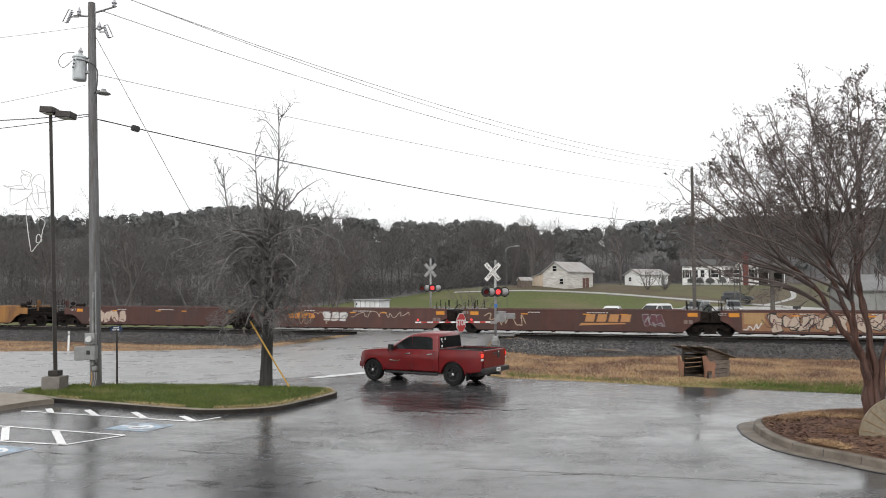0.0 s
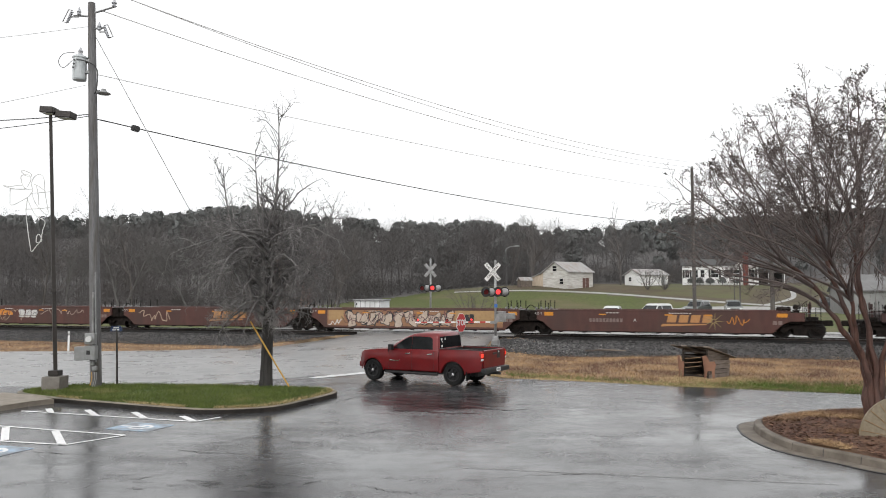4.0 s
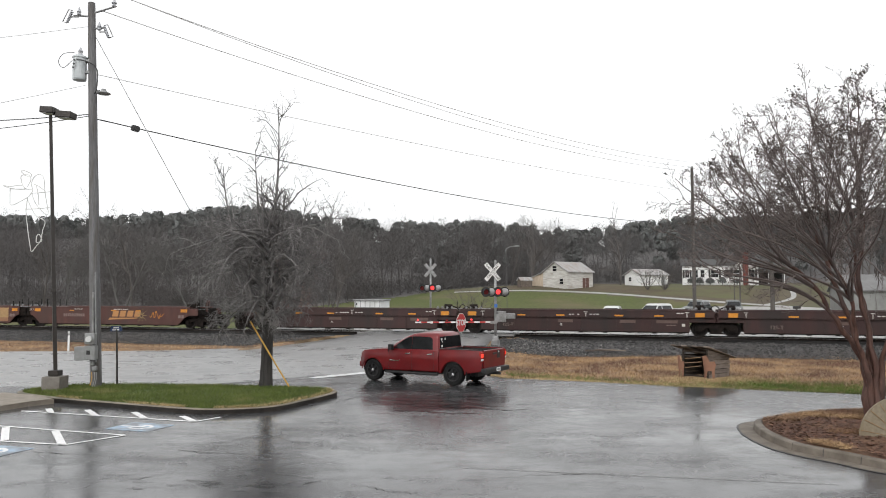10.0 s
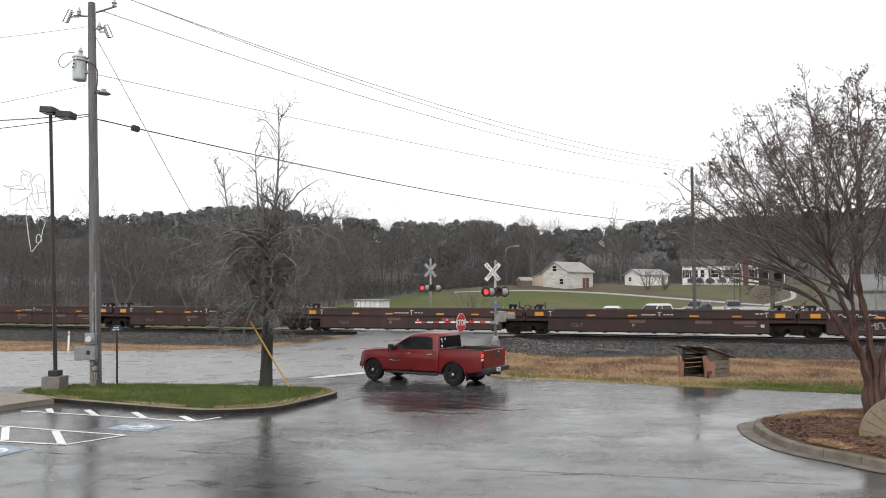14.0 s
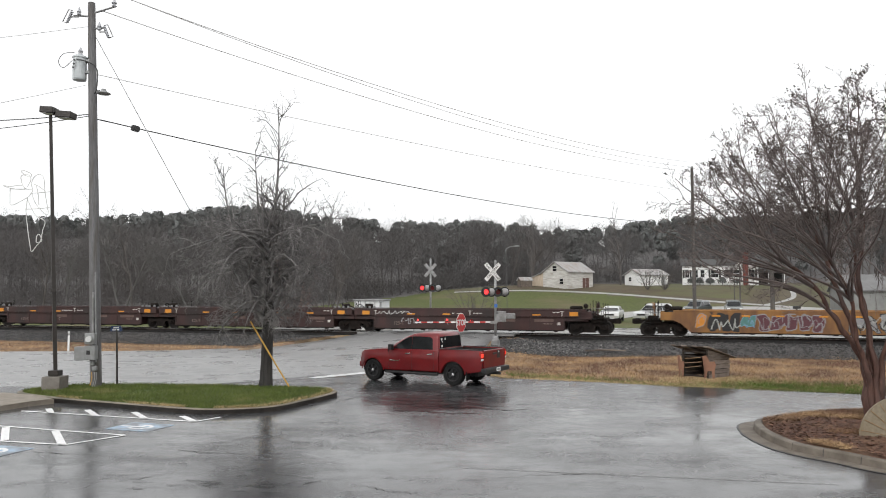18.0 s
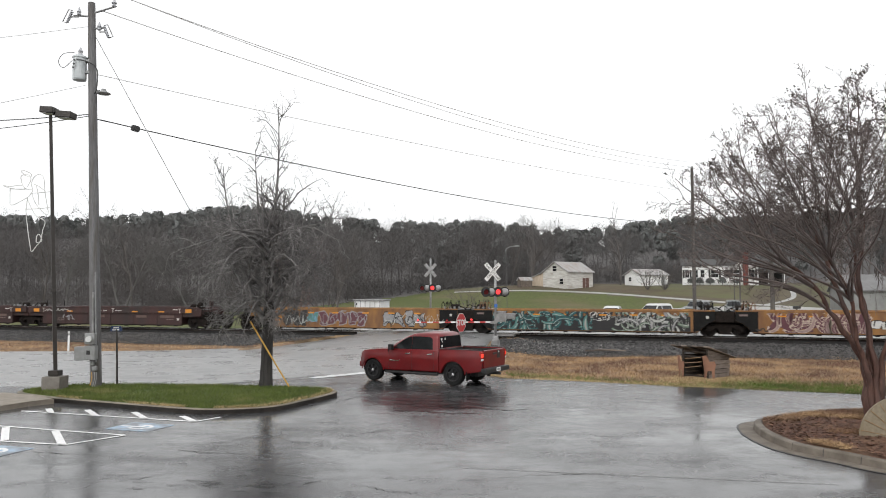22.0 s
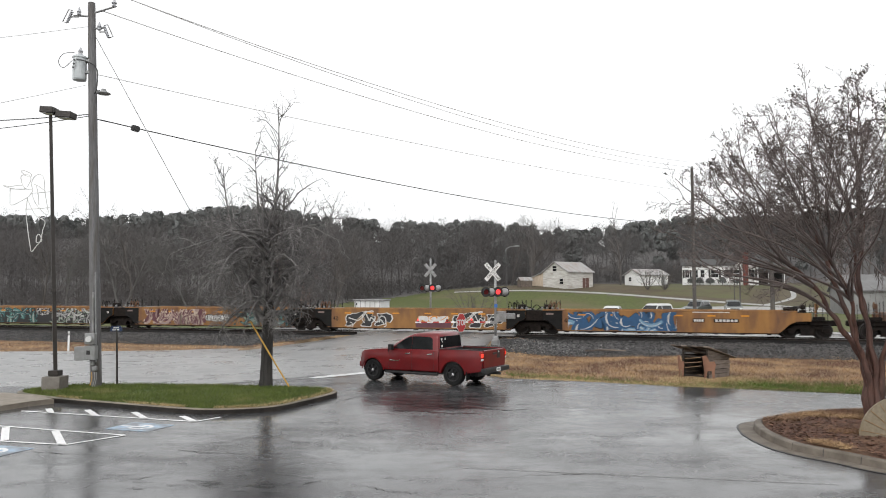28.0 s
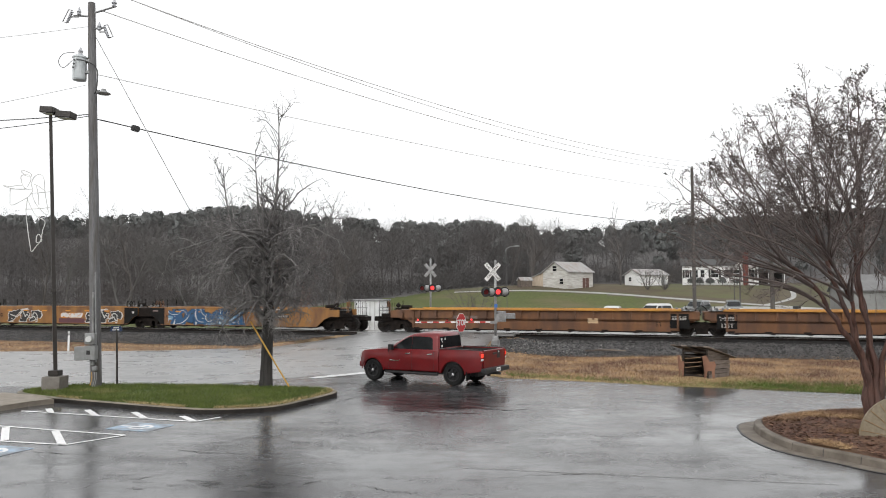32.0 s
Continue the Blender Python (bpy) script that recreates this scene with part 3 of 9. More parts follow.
def build_markings():
    W = "worn white parking line on wet asphalt"
    for a, b in (((-12.02, 21.19), (-6.48, 19.43)), ((-6.48, 19.43), (-6.03, 20.13)), ((-14.18, 19.78), (-7.5, 17.58)), ((-7.5, 17.58), (-8.36, 16.48)), ((-8.36, 16.48), (-13.05, 17.65))):
        stripe("parking_line", a, b, 0.085, M_PAINTW, W)
    for a, b in (((-11.47, 21.61), (-11.02, 20.89)), ((-10.25, 21.4), (-9.53, 20.41)), ((-8.73, 20.99), (-7.94, 19.86)), ((-7.13, 20.32), (-6.48, 19.43)), ((-10.93, 18.61), (-9.99, 16.98)), ((-9.46, 18.16), (-8.42, 16.48))):
        stripe("hatch_line", a, b, 0.17, M_PAINTW, "thick white hatch stripe of a parking aisle")
    stripe("stop_line", (-5.21, 29.46), (-3.0, 31.69), 0.5, M_PAINTW, "white stop line at the lot exit")
    stripe("parking_line", (-5.67, 15.95), (-4.56, 15.67), 0.02, mat("road_paint_faded", (0.12, 0.12, 0.12), (0.4, 0.4, 0.4), 0.4, scale=6), W)
    stripe("asphalt_seam", (0.36, 14.35), (6.9, 13.1), 0.012, MATS["road_paint_faded"], "pale worn seam in the asphalt")
    # blue squares with the white wheelchair sign, foreshortened on the ground
    for c, a in (((-7.6, 18.68), 0.32), ((-9.6, 15.86), 0.32)):
        t = empty("accessible_parking_mark", pose(c[0], c[1], 0.004, 0, 0, -18), "faded blue square with a white wheelchair sign painted on asphalt", "road marking")
        bm = B()
        box(bm, -0.64, 0.64, -0.5, 0.5, 0, 0.003)
        part("blue_field", bm, M_PAINTB, t)
        bm = B()
        for k in range(10):
            a0, a1 = radians(-130 + 26 * k), radians(-130 + 26 * (k + 1))
            slab(bm, [(0.38 * math.cos(a0), 0.38 * math.sin(a0)), (0.38 * math.cos(a1), 0.38 * math.sin(a1)), (0.26 * math.cos(a1), 0.26 * math.sin(a1)), (0.26 * math.cos(a0), 0.26 * math.sin(a0))], 0.004, 0.007)
        box(bm, -0.62, 0.1, -0.06, 0.06, 0.004, 0.007)
        box(bm, -0.02, 0.1, -0.06, 0.4, 0.0045, 0.0075)
        bmesh.ops.scale(bm, vec=(0.95, 0.72, 1), verts=bm.verts)
        part("wheelchair_sign", bm, M_PAINTW, t)


build_markings()

# ---- ballast, ties and rails ----


def build_track():
    prof = [(5.0, -0.12), (3.9, 0.02), (2.9, 0.38), (2.05, 0.5), (1.45, 0.53), (0.95, 0.55), (-1.2, 0.64), (-1.95, 0.6), (-3.1, 0.36), (-4.2, 0.3)]
    bm = B()
    rings = []
    for i in range(181):
        u = -140 + i * 1.5
        rings.append([track(u, w + 0.12 * noise.noise((u * 0.4, w, 0)), z + 0.05 * noise.noise((u * 0.5, w * 2, 4))) for w, z in prof])
    loft(bm, rings, closed=False)
    tagged(part("ballast_bed", bm, M_BALLAST, smooth=True), "grey crushed stone railway ballast", "ballast", kind="structure")
    # black strip along the rail: shade beneath the train, put into the colour
    shade = mat("oiled_ballast", (0.006, 0.0058, 0.0056), (0.017, 0.016, 0.0155), 0.85, scale=9, bump=0.9, bump_scale=16, spec=0.2)
    for u0, u1 in ((-140, -6.2), (4.9, 125)):
        bm = B()
        rings = []
        n = int((u1 - u0) / 0.7)
        for i in range(n + 1):
            u = u0 + (u1 - u0) * i / n
            rings.append([track(u, w + e * noise.noise((u * 0.8, w, 7)), z + 0.04 * noise.noise((u * 1.1, w * 2, 9))) for w, z, e in ((0.83, 0.68, 0), (1.2, 0.66, 0.05), (1.6, 0.59, 0.1), (2.35, 0.44, 0.2))])
        loft(bm, rings, closed=False)
        tagged(part("oiled_ballast", bm, shade, smooth=True), "ballast strip along the rail, painted black for shade under the train", "ballast", kind="structure")
    rng = random.Random(5)
    vs, fs = [], []
    for i in range(34000):
        u = rng.uniform(-42, 30)
        w = rng.uniform(1.5, max(5.0, gravel_reach(u) + 0.3 * rng.random() if u > 3 else 5.0))
        if -6.4 < u < 4.2 and rng.random() < 0.97:
            continue
        z = np.interp(w, [0.8, 1.45, 2.05, 2.9, 3.9, 5.0], [0.55, 0.53, 0.5, 0.36, 0.02, -0.06])
        if w > 3.2:
            q = track(u, w)
            z = max(z, land(q.x, q.y) + 0.03)
        r = rng.uniform(0.03, 0.085)
        c = track(u, w, z + r * 0.3)
        k = len(vs)
        pts = []
        for d in ((1, 0, 0), (-1, 0, 0), (0, 1, 0), (0, -1, 0), (0, 0, 1)):
            pts.append((c.x + d[0] * r * rng.uniform(0.6, 1.3) + rng.uniform(-0.3, 0.3) * r, c.y + d[1] * r * rng.uniform(0.6, 1.3) + rng.uniform(-0.3, 0.3) * r, c.z + d[2] * r * rng.uniform(0.6, 1.2)))
        vs += pts
        fs += [(k, k + 2, k + 4), (k + 2, k + 1, k + 4), (k + 1, k + 3, k + 4), (k + 3, k, k + 4)]
    tagged(raw("ballast_stones", vs, fs, M_BALLAST), "loose grey ballast stones beside the rails", "stones", kind="stuff")
    t = empty("railway_track", Matrix.Translation(track(0, 0, 0)) @ pose(0, 0, 0, 0, 0, -math.degrees(TH)), "steel rails on dark wooden ties", "railway track", kind="structure")
    for y in (-0.75, 0.75):
        bm = B()
        slab(bm, [(y - 0.07, 0.65), (y + 0.07, 0.65), (y + 0.07, 0.67), (y + 0.012, 0.69), (y + 0.012, 0.78), (y + 0.036, 0.79), (y + 0.036, 0.812), (y - 0.036, 0.812), (y - 0.036, 0.79), (y - 0.012, 0.78), (y - 0.012, 0.69), (y - 0.07, 0.67)], -140, 130, "YZ")
        r = part("rail", bm, M_RAIL, t, "rusty steel rail")
        bm = B()
        box(bm, -140, 130, y - 0.034, y + 0.034, 0.8125, 0.82)
        part("rail_head", bm, M_RAILTOP, r, "polished running surface")
    bm = B()
    box(bm, -0.115, 0.115, -1.3, 1.3, 0.48, 0.652, 0.012)
    first = part("tie", bm, M_TIE, t)
    for i in range(130):
        o = first.copy() if i else first
        if i:
            scene.collection.objects.link(o)
        o.location = (-42 + i * 0.56 + 0.02 * math.sin(i * 7.1), 0, 0.004 * math.sin(i * 3.3))
    # timber and rubber panels between the rails in the roadway
    for y0, y1 in ((-1.35, -0.84), (-0.66, 0.66), (0.84, 1.35)):
        bm = B()
        box(bm, -6.0, 4.6, y0, y1, 0.7, 0.815, 0.01)
        part("crossing_panel", bm, M_ROAD, t, "dark worn crossing panel")


build_track()


def pale_stones():
    """Pale spilled stones on the gravel beside the crossing."""
    rng = random.Random(77)
    vs, fs = [], []
    for i in range(900):
        u, w = 5.2 + abs(rng.gauss(0, 3.2)), rng.uniform(2.6, 6.6)
        if w > gravel_reach(u) - 0.3:
            continue
        q = track(u, w)
        z = max(float(np.interp(w, [2.05, 2.9, 3.9, 5.0], [0.5, 0.36, 0.02, -0.06])), land(q.x, q.y) + 0.03)
        r = rng.uniform(0.03, 0.09)
        k = len(vs)
        for d in ((1, 0, 0), (-1, 0, 0), (0, 1, 0), (0, -1, 0), (0, 0, 1)):
            vs.append((q.x + d[0] * r * rng.uniform(0.6, 1.4), q.y + d[1] * r * rng.uniform(0.6, 1.4), z + d[2] * r * rng.uniform(0.5, 1.0)))
        fs += [(k, k + 2, k + 4), (k + 2, k + 1, k + 4), (k + 1, k + 3, k + 4), (k + 3, k, k + 4)]
    tagged(raw("pale_stones", vs, fs, mat("pale_stone", (0.1, 0.097, 0.094), (0.22, 0.213, 0.206), 0.6, scale=6, vary=0.4, island=True)), "pale stones spilled beside the crossing", "stones", kind="stuff")


pale_stones()


def sidewalk():
    """The concrete walk that meets the lawn island's end."""
    bm = B()
    prof = [(-11.85, 22.62), (-13.05, 23.5), (-14.17, 24.04), (-15.28, 23.77), (-15.91, 23.12), (-13.03, 18.97), (-12.61, 21.15), (-12.31, 22.03)]
    slab(bm, prof, -0.05, 0.155)
    bmesh.ops.bevel(bm, geom=[e for e in bm.edges if e.verts[0].co.z > 0.1 and e.verts[1].co.z > 0.1], offset=0.02, segments=2, affect="EDGES")
    tagged(part("pavement", bm, mat("tan_pavement_concrete", (0.17, 0.145, 0.115), (0.27, 0.235, 0.195), 0.7, scale=3, bump=0.3, bump_scale=40, c3=(0.2, 0.17, 0.13), c3_scale=0.9, c3_at=(0.5, 0.75))), "stained tan concrete pavement end", "pavement", kind="structure")


sidewalk()


def cracks():
    """Tar-dark cracks and seams across the lot."""
    tar = mat("tar_seam", (0.02, 0.02, 0.02), (0.05, 0.05, 0.05), 0.35, scale=9)
    rng = random.Random(17)
    runs = [((-2.61, 16.85), (-1.2, 18.77)), ((-6.5, 12.8), (-4.55, 14.18)), ((-6.88, 13.49), (-5.51, 13.91)), ((-5.85, 15.95), (-3.55, 15.4)), ((-3.43, 24.48), (-5.67, 20.51)), ((-2.84, 25.91), (2.16, 24.48)), ((0.99, 13.62), (3.33, 13.91)), ((5.45, 19.6), (7.62, 20.23)), ((-1.58, 22.04), (1.68, 22.95)), ((-4.17, 14.36), (-2.3, 13.57)), ((-10.65, 27.19), (-6.03, 35.24)), ((-9.92, 36.71), (-5.82, 46.42)), ((-17.77, 36.71), (-12.51, 33.88)), ((-1.42, 13.02), (-0.22, 12.31)), ((4.21, 24.48), (8.14, 22.95)), ((-2.56, 20.51), (-0.39, 21.19)), ((-9.02, 15.78), (-7.3, 15.45)), ((-3.2, 22.7), (-2.85, 24.9)), ((-8.2, 31.0), (-6.1, 30.2)), ((-10.6, 42.0), (-8.5, 41.0)), ((-7.6, 33.5), (-5.6, 34.2))]
    for k in range(30):
        x, y = -3.7 + rng.gauss(0, 0.75), 13.1 + rng.gauss(0, 0.22)
        runs.append(((x, y), (x + rng.uniform(0.15, 0.55), y + rng.uniform(-0.05, 0.12))))
    for a, b in runs:
        n = 26
        P = [Vector((a[0] + (b[0] - a[0]) * i / n, a[1] + (b[1] - a[1]) * i / n, 0)) for i in range(n + 1)]
        d = (P[-1] - P[0]).normalized()
        o = Vector((-d.y, d.x, 0))
        P = [p + o * (0.3 * noise.noise((p.x * 0.9, p.y * 0.9, 5)) + rng.uniform(-0.05, 0.05)) for p in P]
        bm = B()
        vs = []
        for i, p in enumerate(P):
            w = 0.002 + 0.03 * max(0.0, 0.35 + noise.noise((p.x * 2.3, p.y * 2.3, 9))) * math.sin(math.pi * (i + 0.2) / (n + 0.4))
            vs.append((bm.verts.new(p + o * w + Vector((0, 0, 0.0095))), bm.verts.new(p - o * w + Vector((0, 0, 0.0095)))))
        for (v0, v1), (v2, v3) in zip(vs, vs[1:]):
            bm.faces.new((v1, v3, v2, v0))
        tagged(part("asphalt_crack", bm, tar), "dark tarred crack in the asphalt", "crack", kind="structure")


cracks()


def puddle(cx, cy, rx, ry, seed, rot=0.0):
    """A film of standing water on the lot, uneven at its rim."""
    rng = random.Random(seed)
    ph = [rng.uniform(0, 6.283) for _ in range(4)]
    pts = []
    for k in range(72):
        a = 2 * math.pi * k / 72
        q = 1 + 0.16 * math.sin(2 * a + ph[0]) + 0.12 * math.sin(5 * a + ph[1]) + 0.09 * math.sin(9 * a + ph[2]) + 0.07 * math.sin(17 * a + ph[3]) + rng.uniform(-0.04, 0.04)
        x, y = rx * q * math.cos(a), ry * q * math.sin(a)
        pts.append((cx + x * math.cos(rot) - y * math.sin(rot), cy + x * math.sin(rot) + y * math.cos(rot)))
    bm = B()
    bm.faces.new([bm.verts.new((x, y, 0.0055 + 0.0001 * (seed % 37))) for x, y in pts])
    tagged(part("puddle", bm, M_PUDDLE), "shallow rain puddle on dark asphalt", "puddle", kind="structure")


M_PUDDLE = wet_asphalt("standing_rain_water", (0.016, 0.016, 0.017), (0.04, 0.04, 0.041), 0.02, 0.07, 1.1, dull=0.02, ripple=0.012)
streak_rng = random.Random(61)
for streak in range(52):
    puddle(-0.1 + streak_rng.gauss(0, 0.85), 23.2 + streak_rng.gauss(0, 0.9) - 0.02 * streak, streak_rng.uniform(0.12, 0.7), streak_rng.uniform(0.03, 0.12), 100 + streak, streak_rng.gauss(-0.15, 0.25))


# ---- the train ----
M_BROWN = mat("brown_car_paint", (0.052, 0.018, 0.014), (0.084, 0.029, 0.022), 0.6, scale=1.6, c3=(0.052, 0.025, 0.02), c3_scale=0.5, vary=0.12, bump=0.15, bump_scale=10, stretch=(1.6, 1, 0.55))
M_BROWN2 = mat("dark_brown_car_paint", (0.027, 0.0098, 0.0088), (0.044, 0.0155, 0.0135), 0.65, scale=1.4, c3=(0.018, 0.011, 0.01), c3_scale=0.6, vary=0.12, stretch=(1.6, 1, 0.55))
M_YELLOW = mat("weathered_yellow_paint", (0.22, 0.1, 0.024), (0.3, 0.145, 0.036), 0.6, scale=1.3, c3=(0.11, 0.05, 0.026), c3_scale=0.9, c3_at=(0.42, 0.72), vary=0.1, stretch=(1.6, 1, 0.55))
M_YELLOW2 = mat("dull_yellow_paint", (0.12, 0.05, 0.02), (0.175, 0.076, 0.026), 0.6, scale=1.3, c3=(0.062, 0.03, 0.02), c3_scale=0.8, c3_at=(0.42, 0.75), vary=0.08, stretch=(1.6, 1, 0.55))
M_YCHORD = mat("bright_yellow_chord", (0.4, 0.18, 0.022), (0.5, 0.24, 0.036), 0.5, scale=1.5, c3=(0.3, 0.14, 0.05), c3_scale=0.8)
M_GRIME = mat("black_bogie_grime", (0.008, 0.0068, 0.0062), (0.024, 0.0185, 0.016), 0.85, scale=5, bump=0.3, spec=0.12)
M_BLACKP = mat("black_paint", (0.006, 0.006, 0.0062), (0.014, 0.0135, 0.013), 0.7, scale=2, spec=0.15)
M_WHEEL = mat("wheel_steel", (0.01, 0.0085, 0.0075), (0.024, 0.019, 0.017), 0.55, 0.3, scale=6)
M_REFL = mat("reflector_yellow", (0.5, 0.19, 0.012), (0.6, 0.25, 0.02), 0.5, scale=8)
M_STEN = mat("stencil_white", (0.42, 0.4, 0.38), (0.56, 0.54, 0.51), 0.6, scale=20)
M_FAINT = mat("faded_stencil", (0.13, 0.09, 0.08), (0.2, 0.15, 0.135), 0.6, scale=12)
M_LOGO = mat("faded_orange_mark", (0.36, 0.17, 0.055), (0.43, 0.22, 0.085), 0.6, scale=9)
M_GALV = mat("galvanised_steel", (0.1, 0.1, 0.1), (0.24, 0.24, 0.24), 0.6, 0.3, scale=10)
G = {k: mat("spray_" + k, tuple(0.62 * v for v in c), tuple(0.8 * v for v in c), 0.5, scale=5) for k, c in dict(white=(0.72, 0.72, 0.7), black=(0.02, 0.02, 0.022), tan=(0.52, 0.4, 0.29), pale=(0.58, 0.47, 0.38),
     teal=(0.02, 0.12, 0.125), aqua=(0.1, 0.27, 0.25), blue=(0.02, 0.1, 0.23), sky=(0.2, 0.37, 0.52), grey=(0.32, 0.32, 0.33), plum=(0.13, 0.04, 0.055), pink=(0.4, 0.28, 0.26), red=(0.5, 0.08, 0.05), green=(0.2, 0.27, 0.2), silver=(0.48, 0.5, 0.47), orange=(0.72, 0.28, 0.03), olive=(0.33, 0.25, 0.1), rust=(0.34, 0.17, 0.085), ochre=(0.46, 0.29, 0.13)).items()}
FACE = -1.45


def flat_shape(bm, pts, y):
    return bm.faces.new([bm.verts.new((x, y, z)) for x, z in pts])


def thin_plate(bm, pts, y, t=0.003):
    slab(bm, pts, y, y + t, "XZ")


def graffito(body, x0, x1, z0, z1, fill, line, n, seed, y=FACE, fill2=None, wild=0.3):
    """A row of swollen sprayed shapes: an outer contour, a fill, and inner strokes, each a paint film of its own."""
    rng = random.Random(seed)
    w = (x1 - x0) / n
    for i in range(n):
        out, inn, det = B(), B(), B()
        cx, cz = x0 + w * (i + 0.5) + rng.uniform(-0.05, 0.05) * w, (z0 + z1) / 2 + rng.uniform(-0.04, 0.04)
        rx, rz = w * 0.62, (z1 - z0) * 0.5
        K = 22
        ph = [rng.uniform(0, 6.28) for _ in range(3)]
        sl = rng.uniform(-0.25, 0.35)

        def ring(s):
            r = []
            for k in range(K):
                a = -2 * math.pi * k / K
                ex = 0.55
                cxx = math.copysign(abs(math.cos(a)) ** ex, math.cos(a))
                szz = math.copysign(abs(math.sin(a)) ** ex, math.sin(a))
                q = 1 - wild * 0.5 + wild * 0.35 * math.sin(2 * a + ph[0]) + wild * 0.3 * math.sin(3 * a + ph[1]) + wild * 0.2 * math.sin(5 * a + ph[2])
                q *= s
                r.append((cx + rx * cxx * q + sl * rz * szz * q, max(z0, min(z1, cz + rz * szz * min(1.0, q * 1.1)))))
            return r
        thin_plate(out, ring(1.0), y - 0.004 - 0.0006 * (i % 2))
        thin_plate(inn, ring(0.87), y - 0.009 - 0.0006 * (i % 2))
        px, pz = cx - 0.35 * rx, cz - 0.45 * rz
        t = rng.uniform(0.02, 0.04)
        a, pts = rng.uniform(0.6, 1.6), []
        for j in range(9):
            pts.append((px, max(z0 + 0.03, min(z1 - 0.03, pz))))
            a += rng.uniform(-1.3, 0.9)
            px, pz = px + math.cos(a) * rx * 0.3, pz + math.sin(a) * rz * 0.42
            px = max(cx - 0.6 * rx, min(cx + 0.6 * rx, px))
        for (xa, za), (xb, zb) in zip(pts, pts[1:]):
            l = math.hypot(xb - xa, zb - za)
            if l > 0.02:
                ox, oz = -(zb - za) / l * t, (xb - xa) / l * t
                thin_plate(det, [(xa + ox, za + oz), (xb + ox, zb + oz), (xb - ox, zb - oz), (xa - ox, za - oz)], y - 0.0135)
        f = fill2 if fill2 and i % 2 else fill
        g = part("graffiti", out, G[line], body, f"sprayed {f} graffiti shape outlined in {line}")
        part("fill_paint", inn, G[f], g)
        part("inner_stroke", det, G[line], g)


def swirls(body, x0, x1, z0, z1, edge, colours, shine, n, seed, y=FACE, width=0.13):
    """Overlapping curled strokes of a sprayed piece: each tapers, with a dark edge, a fill and a thin highlight."""
    rng = random.Random(seed)
    for i in range(n):
        px, pz = x0 + (x1 - x0) * (i + rng.uniform(0.2, 0.8)) / n, rng.uniform(z0 + 0.1, z1 - 0.1)
        a = rng.choice((0.9, 2.2, -0.9, -2.2)) + rng.uniform(-0.5, 0.5)
        bend, length = rng.choice((-1, 1)) * rng.uniform(1.4, 4.2), rng.uniform(0.9, 1.7) * (z1 - z0)
        w0 = width * rng.uniform(0.7, 1.25)
        line = []
        for k in range(13):
            line.append((px, pz, a))
            a += bend * (0.6 + 0.8 * k / 12) / 12
            px, pz = px + math.cos(a) * length / 12, pz + math.sin(a) * length / 12

        def band(extra, inset, side):
            L, R = [], []
            for k, (bx, bz, h) in enumerate(line):
                f = k / 12
                if not inset <= f <= 1 - inset * 0.5:
                    continue
                w = w0 * (0.25 + math.sin(math.pi * min(1.0, 0.12 + 0.8 * f))) * 0.8 * side[1] + extra
                ox, oz = -math.sin(h), math.cos(h)
                c = w0 * side[0]
                for lst, q in ((L, c + w), (R, c - w)):
                    lst.append((max(x0, min(x1, bx + ox * q)), max(z0, min(z1, bz + oz * q))))
            pts = []
            for p in L + R[::-1]:
                if not pts or math.hypot(p[0] - pts[-1][0], p[1] - pts[-1][1]) > 0.004:
                    pts.append(p)
            return pts
        g, lift = None, 0.006 + 0.0006 * i
        for nm, colour, pts, d in (("graffiti", edge, band(0.028, 0.0, (0, 1)), 0.0), ("fill_paint", colours[i % len(colours)], band(0.0, 0.04, (0, 1)), 0.0002), ("highlight", shine, band(0.0, 0.12, (0.3, 0.15)), 0.0004)):
            if len(pts) < 5:
                continue
            bm = B()
            f = flat_shape(bm, pts, y - lift - d)
            bmesh.ops.triangulate(bm, faces=[f])
            ob = part(nm, bm, G[colour], g or body, f"curled sprayed {colours[i % len(colours)]} stroke" if g is None else "")
            g = g or ob


def scrawl(body, x0, x1, z0, z1, colour, seed, n=14, t=0.016, y=FACE):
    """A loose sprayed line that loops along the side."""
    rng = random.Random(seed)
    ctrl = [(x0 + (x1 - x0) * (i + rng.uniform(-0.9, 0.9)) / n, 0, rng.uniform(z0, z1)) for i in range(n + 1)]
    pts = curve_pts(ctrl, 4)
    bm = B()
    for a, b in zip(pts, pts[1:]):
        d = (b - a)
        if d.length < 1e-4:
            continue
        d.normalize()
        o = Vector((-d.z, 0, d.x)) * t
        thin_plate(bm, [((a + o).x, (a + o).z), ((b + o).x, (b + o).z), ((b - o).x, (b - o).z), ((a - o).x, (a - o).z)], y - 0.016)
    part("graffiti", bm, G[colour], body, f"loose sprayed {colour} scribble")


def stencil(body, x0, x1, z0, z1, material=M_STEN, n=0, y=FACE, seed=0):
    """Lettering too small to read, as bars."""
    rng = random.Random(seed + int(x0 * 100))
    n = n or max(1, int((x1 - x0) / 0.16))
    bm = B()
    w = (x1 - x0) / n
    for i in range(n):
        if rng.random() < 0.15 and n > 4:
            continue
        thin_plate(bm, [(x0 + w * i + w * 0.12, z0), (x0 + w * (i + 1) - w * 0.12, z0), (x0 + w * (i + 1) - w * 0.12, z1), (x0 + w * i + w * 0.12, z1)], y - 0.004)
    part("stencil_bars", bm, material, body)


def plate(name, body, x0, x1, z0, z1, material, y=FACE, label="", off=0.005):
    bm = B()
    thin_plate(bm, [(x0, z0), (x1, z0), (x1, z1), (x0, z1)], y - off)
    return part(name, bm, material, body, label)


